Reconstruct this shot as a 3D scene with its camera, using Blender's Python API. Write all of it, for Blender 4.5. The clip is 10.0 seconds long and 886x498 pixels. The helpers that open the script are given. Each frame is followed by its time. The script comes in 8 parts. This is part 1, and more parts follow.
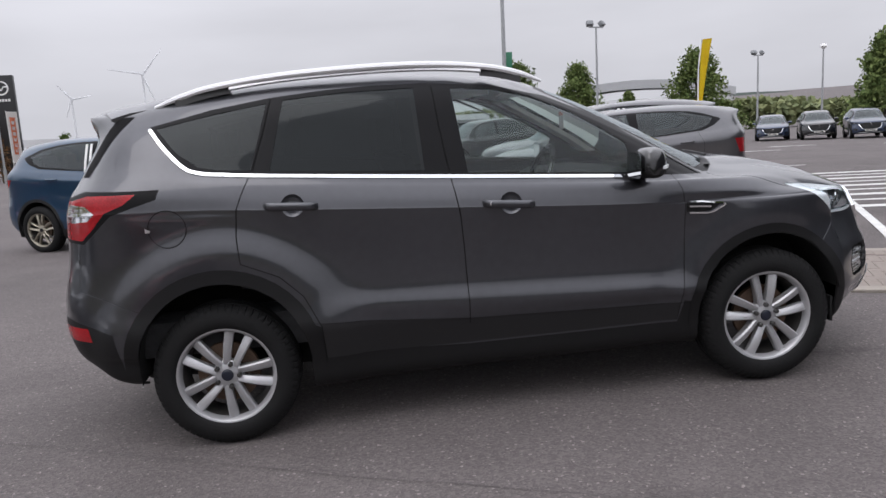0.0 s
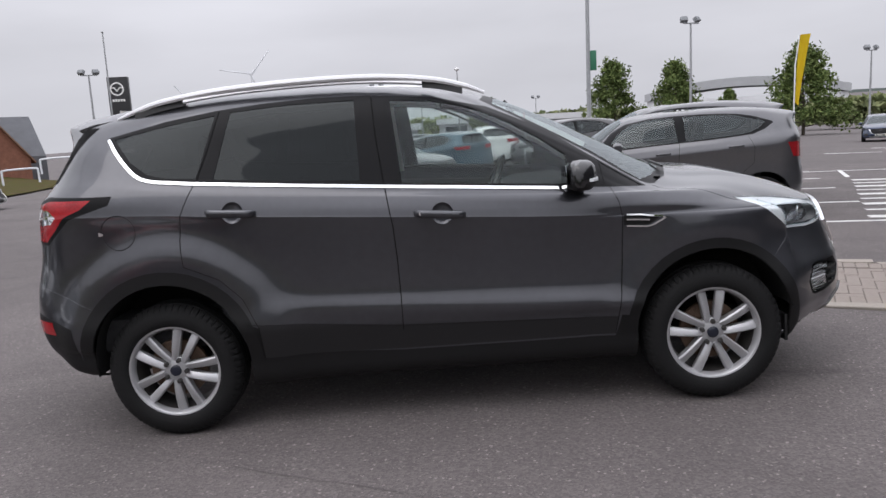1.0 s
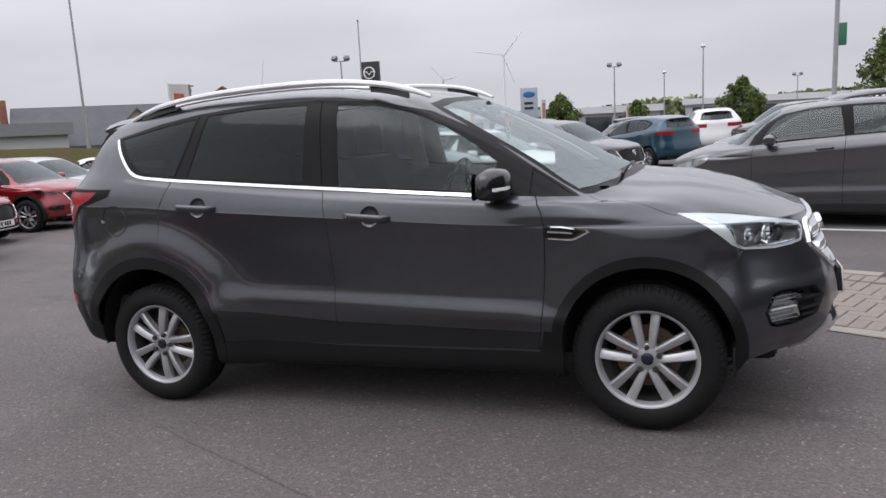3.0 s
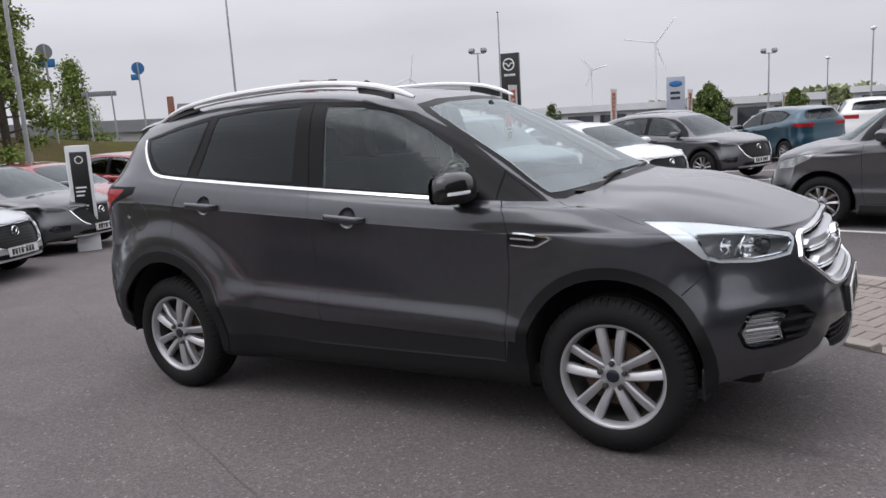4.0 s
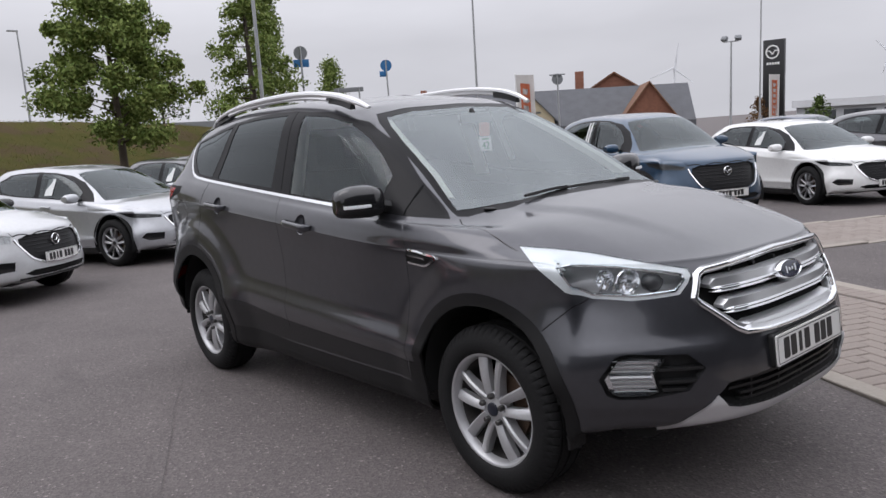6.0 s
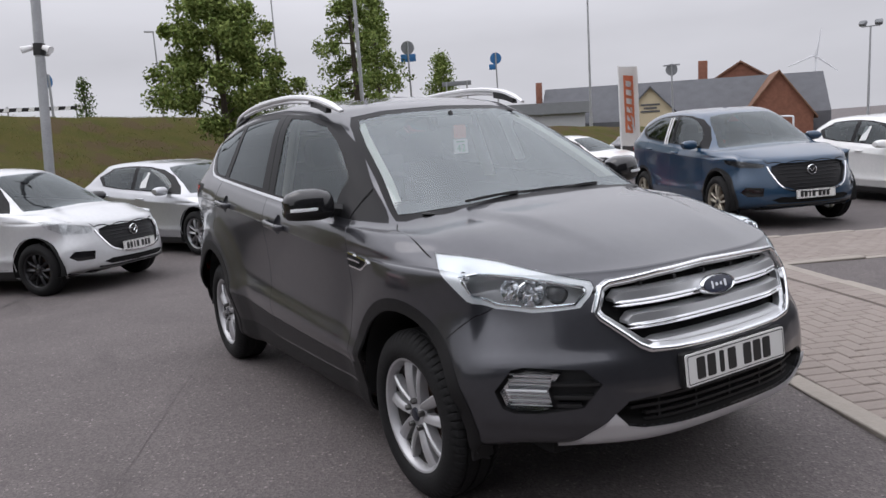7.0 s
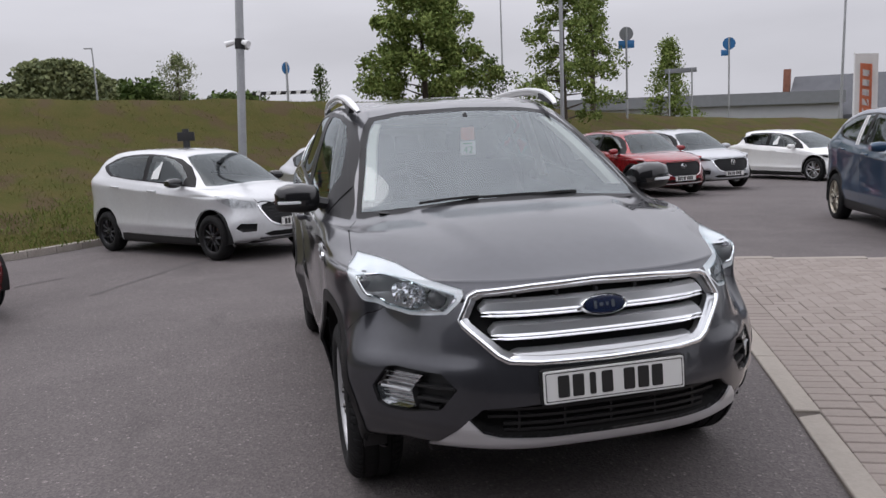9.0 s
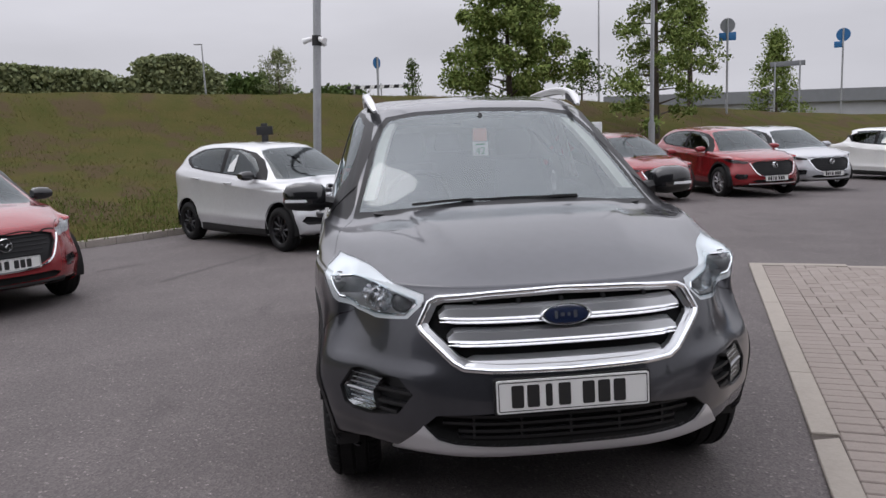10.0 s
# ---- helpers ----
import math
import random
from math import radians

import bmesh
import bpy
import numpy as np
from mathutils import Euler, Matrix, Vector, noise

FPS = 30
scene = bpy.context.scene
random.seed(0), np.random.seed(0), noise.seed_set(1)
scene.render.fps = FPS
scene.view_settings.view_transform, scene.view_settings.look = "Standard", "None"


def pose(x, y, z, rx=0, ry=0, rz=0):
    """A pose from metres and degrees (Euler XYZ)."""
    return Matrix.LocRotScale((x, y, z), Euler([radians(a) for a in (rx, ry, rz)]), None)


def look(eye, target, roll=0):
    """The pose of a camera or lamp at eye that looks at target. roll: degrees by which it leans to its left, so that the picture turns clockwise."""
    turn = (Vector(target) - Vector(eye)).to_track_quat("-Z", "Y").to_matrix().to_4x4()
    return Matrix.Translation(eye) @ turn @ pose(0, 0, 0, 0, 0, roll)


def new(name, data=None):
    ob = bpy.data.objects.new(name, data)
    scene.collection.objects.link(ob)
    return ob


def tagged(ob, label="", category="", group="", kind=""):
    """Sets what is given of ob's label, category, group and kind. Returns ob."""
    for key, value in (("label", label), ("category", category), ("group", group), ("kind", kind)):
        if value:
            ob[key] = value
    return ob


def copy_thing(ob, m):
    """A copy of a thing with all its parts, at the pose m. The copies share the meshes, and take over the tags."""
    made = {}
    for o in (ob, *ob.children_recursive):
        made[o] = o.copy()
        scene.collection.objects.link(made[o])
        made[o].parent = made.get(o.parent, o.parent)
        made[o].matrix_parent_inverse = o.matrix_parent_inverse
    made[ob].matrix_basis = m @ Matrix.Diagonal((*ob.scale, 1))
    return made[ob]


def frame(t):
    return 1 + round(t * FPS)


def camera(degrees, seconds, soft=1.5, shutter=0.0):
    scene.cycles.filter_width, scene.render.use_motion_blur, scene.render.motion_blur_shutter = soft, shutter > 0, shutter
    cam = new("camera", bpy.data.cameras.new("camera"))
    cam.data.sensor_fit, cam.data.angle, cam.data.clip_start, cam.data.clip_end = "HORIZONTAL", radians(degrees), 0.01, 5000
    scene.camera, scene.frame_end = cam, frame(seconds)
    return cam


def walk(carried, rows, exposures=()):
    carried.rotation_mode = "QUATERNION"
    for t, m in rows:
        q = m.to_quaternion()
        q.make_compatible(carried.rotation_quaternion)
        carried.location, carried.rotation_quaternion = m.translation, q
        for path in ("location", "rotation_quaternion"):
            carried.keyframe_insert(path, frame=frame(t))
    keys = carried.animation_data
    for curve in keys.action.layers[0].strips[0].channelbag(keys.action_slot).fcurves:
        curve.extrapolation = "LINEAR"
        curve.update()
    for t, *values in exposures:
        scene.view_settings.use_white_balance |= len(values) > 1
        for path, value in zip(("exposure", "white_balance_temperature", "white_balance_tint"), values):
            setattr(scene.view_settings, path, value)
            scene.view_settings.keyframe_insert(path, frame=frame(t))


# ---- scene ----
cam = camera(61.0, 10.0)
PATH = [
    (0, (0.713, -4.353, 1.464), (0.911, -2.393, 1.117), -4.5),
    (0.5, (1.101, -4.397, 1.46), (1.173, -2.427, 1.124), -4.7),
    (1, (1.491, -4.465, 1.468), (1.435, -2.494, 1.136), -4.5),
    (1.5, (1.853, -4.43, 1.457), (1.656, -2.468, 1.128), -4.2),
    (2, (2.232, -4.409, 1.466), (1.899, -2.465, 1.133), -4.2),
    (2.5, (2.608, -4.336, 1.476), (2.104, -2.43, 1.141), -4.3),
    (4, (3.7, -3.803, 1.454), (2.676, -2.116, 1.128), -4.8),
    (4.5, (3.996, -3.555, 1.452), (2.821, -1.97, 1.132), -4.8),
    (5, (4.312, -3.323, 1.442), (3.013, -1.835, 1.13), -4.6),
    (5.5, (4.567, -3.067, 1.429), (3.151, -1.686, 1.129), -4.4),
    (7, (5.254, -2.167, 1.42), (3.549, -1.162, 1.131), -4.5),
    (7.5, (5.469, -1.876, 1.411), (3.691, -1.007, 1.125), -4.0),
    (8, (5.654, -1.63, 1.415), (3.808, -0.916, 1.132), -3.5),
    (8.5, (5.749, -1.358, 1.43), (3.853, -0.788, 1.145), -3.1),
    (9, (5.847, -1.111, 1.427), (3.919, -0.665, 1.139), -2.9),
    (9.5, (5.917, -0.869, 1.426), (3.961, -0.569, 1.136), -2.6),
    (10, (5.915, -0.648, 1.443), (3.946, -0.455, 1.15), -2.4),
]
walk(cam, [(t, look(e, g, r)) for t, e, g, r in PATH], [(0, 0.05, 6420, 14), (5.5, 0.0, 6420, 14), (10, -0.12, 6420, 15)])

# world and sun: an even, bright overcast sky
world = bpy.data.worlds.new("world")
scene.world = world
world.use_nodes = True
wn, wl = world.node_tree.nodes, world.node_tree.links
wn.clear()
SUN_UP, SUN_ROUND = radians(58), radians(215)
sky = wn.new("ShaderNodeTexSky")
sky.sky_type, sky.sun_disc = "NISHITA", False
sky.sun_elevation, sky.sun_rotation = SUN_UP, SUN_ROUND
sky.air_density, sky.dust_density, sky.ozone_density = 1.0, 4.0, 1.0
grey = wn.new("ShaderNodeHueSaturation")
grey.inputs["Saturation"].default_value = 0.12
# cloud cover: soft grey banks over the whole sky
tc = wn.new("ShaderNodeTexCoord")
mp = wn.new("ShaderNodeMapping")
mp.inputs["Scale"].default_value = (1.2, 1.2, 4.5)
clouds = wn.new("ShaderNodeTexNoise")
clouds.inputs["Scale"].default_value, clouds.inputs["Detail"].default_value = 1.6, 5
clouds.inputs["Roughness"].default_value = 0.5
cramp = wn.new("ShaderNodeMapRange")
cramp.inputs["From Min"].default_value, cramp.inputs["From Max"].default_value = 0.3, 0.7
cramp.inputs["To Min"].default_value, cramp.inputs["To Max"].default_value = 0.86, 1.06
cloud_mix = wn.new("ShaderNodeMix")
cloud_mix.data_type, cloud_mix.inputs["Factor"].default_value = "RGBA", 0.95
cloud_mix.inputs["B"].default_value = (6.6, 6.75, 7.1, 1)
cover = wn.new("ShaderNodeVectorMath")
cover.operation = "MULTIPLY"
back = wn.new("ShaderNodeBackground")
back.inputs["Strength"].default_value = 0.1
wout = wn.new("ShaderNodeOutputWorld")
wl.new(sky.outputs[0], grey.inputs["Color"])
wl.new(grey.outputs[0], cloud_mix.inputs["A"])
wl.new(tc.outputs["Generated"], mp.inputs[0])
wl.new(mp.outputs[0], clouds.inputs["Vector"])
wl.new(clouds.outputs["Fac"], cramp.inputs["Value"])
wl.new(cloud_mix.outputs["Result"], cover.inputs[0])
# an overcast sky is brighter overhead than at the skyline
split = wn.new("ShaderNodeSeparateXYZ")
rise = wn.new("ShaderNodeMapRange")
rise.inputs["From Min"].default_value, rise.inputs["From Max"].default_value = 0.12, 0.95
rise.inputs["To Min"].default_value, rise.inputs["To Max"].default_value = 1.0, 3.05
both_up = wn.new("ShaderNodeMath")
both_up.operation = "MULTIPLY"
wl.new(tc.outputs["Generated"], split.inputs[0])
wl.new(split.outputs["Z"], rise.inputs["Value"])
wl.new(rise.outputs[0], both_up.inputs[0])
wl.new(cramp.outputs[0], both_up.inputs[1])
wl.new(both_up.outputs[0], cover.inputs[1])
wl.new(cover.outputs[0], back.inputs["Color"])
wl.new(back.outputs[0], wout.inputs["Surface"])

sun = new("sun", bpy.data.lights.new("sun", "SUN"))
sun.data.energy, sun.data.angle, sun.data.color = 0.5, radians(40), (1, 0.97, 0.93)
sun.matrix_world = pose(0, 0, 30, 90 - math.degrees(SUN_UP), 0, -math.degrees(SUN_ROUND) + 180)


# ---- kit: materials and mesh helpers ----
def material(name, colour=(0.5, 0.5, 0.5), rough=0.5, metal=0.0, coat=0.0, vary=0.0, scale=8.0, bump=0.0, bump_scale=60.0, second=None, spec=0.5, piece=0.0, dirt=0.0):
    """A principled surface with colour variation at two scales and fine relief."""
    m = bpy.data.materials.new(name)
    m.use_nodes = True
    nt = m.node_tree
    b = nt.nodes["Principled BSDF"]
    b.inputs["Base Color"].default_value = (*colour, 1)
    b.inputs["Roughness"].default_value, b.inputs["Metallic"].default_value = rough, metal
    b.inputs["Specular IOR Level"].default_value = spec
    b.inputs["Coat Weight"].default_value, b.inputs["Coat Roughness"].default_value = coat, 0.045
    tex = nt.nodes.new("ShaderNodeTexCoord")
    if vary or second:
        n1, n2 = nt.nodes.new("ShaderNodeTexNoise"), nt.nodes.new("ShaderNodeTexNoise")
        n1.inputs["Scale"].default_value, n1.inputs["Detail"].default_value = scale, 6
        n2.inputs["Scale"].default_value, n2.inputs["Detail"].default_value = scale * 14, 3
        add = nt.nodes.new("ShaderNodeMath")
        add.operation = "ADD"
        half = nt.nodes.new("ShaderNodeMath")
        half.operation, half.inputs[1].default_value = "MULTIPLY", 0.5
        for n in (n1, n2):
            nt.links.new(tex.outputs["Object"], n.inputs["Vector"])
        nt.links.new(n1.outputs["Fac"], add.inputs[0])
        nt.links.new(n2.outputs["Fac"], add.inputs[1])
        nt.links.new(add.outputs[0], half.inputs[0])
        src = half.outputs[0]
        if piece:
            info = nt.nodes.new("ShaderNodeObjectInfo")
            pm = nt.nodes.new("ShaderNodeMath")
            pm.operation, pm.inputs[1].default_value = "MULTIPLY_ADD", piece
            nt.links.new(info.outputs["Random"], pm.inputs[0])
            nt.links.new(src, pm.inputs[2])
            src = pm.outputs[0]
        r = nt.nodes.new("ShaderNodeMapRange")
        r.inputs["From Min"].default_value, r.inputs["From Max"].default_value = 0.32, 0.68 + piece
        nt.links.new(src, r.inputs["Value"])
        mix = nt.nodes.new("ShaderNodeMix")
        mix.data_type = "RGBA"
        lo = second or tuple(c * (1 - vary) for c in colour)
        hi = colour if second else tuple(min(1, c * (1 + vary)) for c in colour)
        mix.inputs["A"].default_value, mix.inputs["B"].default_value = (*lo, 1), (*hi, 1)
        nt.links.new(r.outputs[0], mix.inputs["Factor"])
        nt.links.new(mix.outputs["Result"], b.inputs["Base Color"])
    if bump:
        bn, bp = nt.nodes.new("ShaderNodeTexNoise"), nt.nodes.new("ShaderNodeBump")
        bn.inputs["Scale"].default_value, bn.inputs["Detail"].default_value = bump_scale, 4
        bp.inputs["Strength"].default_value, bp.inputs["Distance"].default_value = bump, 0.01
        nt.links.new(tex.outputs["Object"], bn.inputs["Vector"])
        nt.links.new(bn.outputs["Fac"], bp.inputs["Height"])
        nt.links.new(bp.outputs[0], b.inputs["Normal"])
    return m


PANES = []


def glass(name, tint=(0.8, 0.85, 0.83), rough=0.0, ior=1.7):
    """A thin pane: clear with its tint, and mirror gloss by Fresnel."""
    m = bpy.data.materials.new(name)
    m.use_nodes = True
    nt = m.node_tree
    nt.nodes.clear()
    out, mix = nt.nodes.new("ShaderNodeOutputMaterial"), nt.nodes.new("ShaderNodeMixShader")
    tr, gl, fr = nt.nodes.new("ShaderNodeBsdfTransparent"), nt.nodes.new("ShaderNodeBsdfGlossy"), nt.nodes.new("ShaderNodeFresnel")
    tr.inputs["Color"].default_value = (*tint, 1)
    gl.inputs["Roughness"].default_value = rough
    gl.inputs["Color"].default_value = (.91, .98, 1, 1)
    fr.inputs["IOR"].default_value = ior
    nt.links.new(fr.outputs[0], mix.inputs[0])
    nt.links.new(tr.outputs[0], mix.inputs[1])
    nt.links.new(gl.outputs[0], mix.inputs[2])
    nt.links.new(mix.outputs[0], out.inputs["Surface"])
    PANES.append(m)
    return m


def paint(name, colour, rough=0.32, metal=0.4, flake=0.03):
    """Car lacquer: coloured base with metallic flake under a clear coat, faintly dusty."""
    m = material(name, colour, rough, metal, coat=1.0, vary=flake + 0.03, scale=1.7)
    return m


def link(name, bm, mat, parent=None, label="", smooth=True, angle=40):
    """One bmesh as one mesh object, under a thing or at top level."""
    me = bpy.data.meshes.new(name)
    flow = bm.verts.layers.float_vector.get("flow")
    normals = [v[flow].normalized() for v in bm.verts] if flow else None
    if flow:
        bm.verts.layers.float_vector.remove(flow)
    bm.to_mesh(me)
    bm.free()
    for mm in mat if isinstance(mat, (list, tuple)) else [mat]:
        me.materials.append(mm)
    if smooth:
        me.shade_smooth()
        if angle:
            me.set_sharp_from_angle(angle=radians(angle))
    if normals:
        me.normals_split_custom_set_from_vertices(normals)
    ob = new(name, me)
    if mat in PANES:
        ob.visible_shadow = False
    if parent:
        ob.parent = parent
    if label:
        ob["label"] = label
    return ob


def part(name, bm, mat, parent, label="", smooth=True, angle=40):
    return link(name, bm, mat, parent, label, smooth, angle)


def empty(name, m=None):
    ob = new(name)
    ob.empty_display_size = 0.2
    if m is not None:
        ob.matrix_basis = m
    return ob


def box(bm, x0, y0, z0, x1, y1, z1, bevel=0.0, m=None, seg=2):
    """A box between two corners, with rounded edges."""
    made = bmesh.ops.create_cube(bm, size=1)["verts"]
    mat = Matrix.Translation(((x0 + x1) / 2, (y0 + y1) / 2, (z0 + z1) / 2)) @ Matrix.Diagonal((abs(x1 - x0), abs(y1 - y0), abs(z1 - z0), 1))
    bmesh.ops.transform(bm, matrix=(m or Matrix()) @ mat, verts=made)
    if bevel:
        edges = {e for v in made for e in v.link_edges}
        bmesh.ops.bevel(bm, geom=list(edges), offset=bevel, segments=seg, affect="EDGES", profile=0.5)
    return bm


def tube(bm, a, b, r0, r1=None, sides=12, caps=True):
    """A tapered round bar from a to b."""
    a, b = Vector(a), Vector(b)
    d = b - a
    m = Matrix.Translation((a + b) / 2) @ d.to_track_quat("Z", "Y").to_matrix().to_4x4()
    bmesh.ops.create_cone(bm, cap_ends=caps, segments=sides, radius1=r0, radius2=r0 if r1 is None else r1, depth=d.length, matrix=m)
    return bm


def sweep(bm, path, shape, closed=False, up=None, scales=None, caps=True):
    """A cross-section (list of (a, b)) swept along a path of points; a goes along the side direction, b along up."""
    pts = [Vector(p) for p in path]
    n, rings = len(pts), []
    for i, p in enumerate(pts):
        t = (pts[(i + 1) % n] - pts[i - 1]) if closed else (pts[min(i + 1, n - 1)] - pts[max(i - 1, 0)])
        t.normalize()
        u = Vector(up[i]) if isinstance(up, list) else Vector(up or (0, 0, 1))
        side = t.cross(u).normalized()
        u = side.cross(t).normalized()
        s = scales[i] if scales else 1.0
        rings.append([bm.verts.new(p + side * a * s + u * b * s) for a, b in shape])
    k = len(shape)
    for i in range(n if closed else n - 1):
        r0, r1 = rings[i], rings[(i + 1) % n]
        for j in range(k):
            bm.faces.new((r0[j], r0[(j + 1) % k], r1[(j + 1) % k], r1[j]))
    if caps and not closed:
        bm.faces.new(list(reversed(rings[0])))
        bm.faces.new(rings[-1])
    return bm


def lathe(bm, profile, sides=48, m=None, closed=False):
    """A profile of (r, h) turned round the local z axis."""
    rings = []
    mat = m or Matrix()
    for i in range(sides):
        c, s = math.cos(2 * math.pi * i / sides), math.sin(2 * math.pi * i / sides)
        rings.append([bm.verts.new(mat @ Vector((r * c, r * s, h))) for r, h in profile])
    k = len(profile)
    for i in range(sides):
        a, b = rings[i], rings[(i + 1) % sides]
        for j in range(k if closed else k - 1):
            bm.faces.new((a[j], b[j], b[(j + 1) % k], a[(j + 1) % k]))
    return bm


def prism(bm, outline, depth, m=None):
    """A flat outline of (a, b) raised by depth along local z."""
    mat = m or Matrix()
    lo = [bm.verts.new(mat @ Vector((a, b, 0))) for a, b in outline]
    hi = [bm.verts.new(mat @ Vector((a, b, depth))) for a, b in outline]
    n = len(outline)
    bm.faces.new(list(reversed(lo)))
    bm.faces.new(hi)
    for i in range(n):
        bm.faces.new((lo[i], lo[(i + 1) % n], hi[(i + 1) % n], hi[i]))
    return bm


def ring_shape(r, n=8):
    return [(r * math.cos(2 * math.pi * i / n), r * math.sin(2 * math.pi * i / n)) for i in range(n)]


def catmull(pts, n, closed=False):
    """n points a span along a smooth curve through the points."""
    p = np.array(pts, float)
    k = len(p)
    if closed:
        p = np.vstack([p[-1], p, p[0], p[1]])
    else:
        p = np.vstack([2 * p[0] - p[1], p, 2 * p[-1] - p[-2]])
    out = []
    for i in range(k if closed else k - 1):
        a, b, c, d = p[i:i + 4]
        for s in range(n):
            t = s / n
            out.append(0.5 * (2 * b + (c - a) * t + (2 * a - 5 * b + 4 * c - d) * t * t + (3 * b - a - 3 * c + d) * t ** 3))
    if not closed:
        out.append(p[-2])
    return out


asphalt = material("asphalt", (0.105, 0.096, 0.097), 0.88, vary=0.22, scale=0.6, bump=0.55, bump_scale=140)
grass_soil = material("bank_soil", (0.075, 0.072, 0.022), 0.95, second=(0.11, 0.085, 0.035), scale=0.5, bump=0.8, bump_scale=12)
kerb_stone = material("kerb_stone", (0.30, 0.27, 0.24), 0.85, vary=0.25, scale=3, bump=0.4)
paver_mat = material("paver", (0.235, 0.200, 0.177), 0.85, vary=0.09, scale=2, bump=0.4, piece=0.15)
line_white = material("road_paint", (0.62, 0.62, 0.60), 0.8, vary=0.25, scale=6, bump=0.3)
black_plastic = material("black_plastic", (0.009, 0.009, 0.0095), 0.55, bump=0.12, bump_scale=400)
gloss_black = material("gloss_black", (0.012, 0.012, 0.013), 0.12, coat=0.6)
dark_void = material("dark_void", (0.006, 0.006, 0.006), 0.9)
rubber = material("tyre_rubber", (0.007, 0.007, 0.0073), 0.8, spec=.3, vary=0.2, scale=9, bump=0.25, bump_scale=90)
alloy = material("silver_alloy", (0.43, 0.43, 0.44), 0.38, 0.5, coat=0.1, vary=0.05, scale=6)
chrome = material("chrome", (0.86, 0.87, 0.88), 0.08, 1.0)
satin = material("satin_silver", (0.62, 0.63, 0.64), 0.3, 0.85)
# barrel coloured far darker than the alloy, for the shade between the spokes
barrel_shaded = material("rim_barrel", (0.055, 0.052, 0.050), 0.5, 0.4, vary=0.3, scale=12)
nut_steel = material("wheel_nut", (0.10, 0.098, 0.095), 0.35, 0.8)
brake_metal = material("brake_disc", (0.13, 0.085, 0.06), 0.6, 0.6, vary=0.4, scale=18)
clear_glass = glass("clear_glass", (0.74, 0.80, 0.78), ior=1.45)
screen_glass = glass("windscreen_glass", (0.82, 0.88, 0.86), ior=2.2)
tint_glass = glass("privacy_glass", (0.05, 0.05, 0.055), ior=1.36)
lens_clear = glass("lamp_lens", (0.97, 0.98, 0.98), ior=1.35)
lamp_silver = material("lamp_reflector", (0.85, 0.86, 0.88), 0.12, 1.0)
red_lens = material("red_lens", (0.30, 0.010, 0.014), 0.2, spec=.4, vary=.35, scale=9)
white_plastic = material("white_plastic", (0.78, 0.78, 0.77), 0.4)
galvanised = material("galvanised_steel", (0.36, 0.37, 0.38), 0.5, 0.5, vary=0.15, scale=4)
seat_cloth = material("seat_cloth", (0.05, 0.05, 0.053), 0.9, vary=0.3, scale=30, bump=0.3, bump_scale=300)
trim_light = material("pillar_trim", (0.72, 0.72, 0.68), 0.8, vary=0.08, scale=20)
plate_white = material("plate_white", (0.72, 0.72, 0.70), 0.4)
plate_black = material("plate_black", (0.015, 0.015, 0.015), 0.5)


# ---- ground: yard, bank, kerb, paving ----
def yard_z(x, y):
    """The yard's slight fall away from the middle."""
    return -.028 * max(0, min(x, 60) - 2.7) - .022 * max(0, min(y, 100) - 3)


def grid_sheet(xs, ys, height):
    bm = bmesh.new()
    vs = [[bm.verts.new((x, y, height(x, y))) for x in xs] for y in ys]
    for j in range(len(ys) - 1):
        for i in range(len(xs) - 1):
            bm.faces.new((vs[j][i], vs[j][i + 1], vs[j + 1][i + 1], vs[j + 1][i]))
    return bm


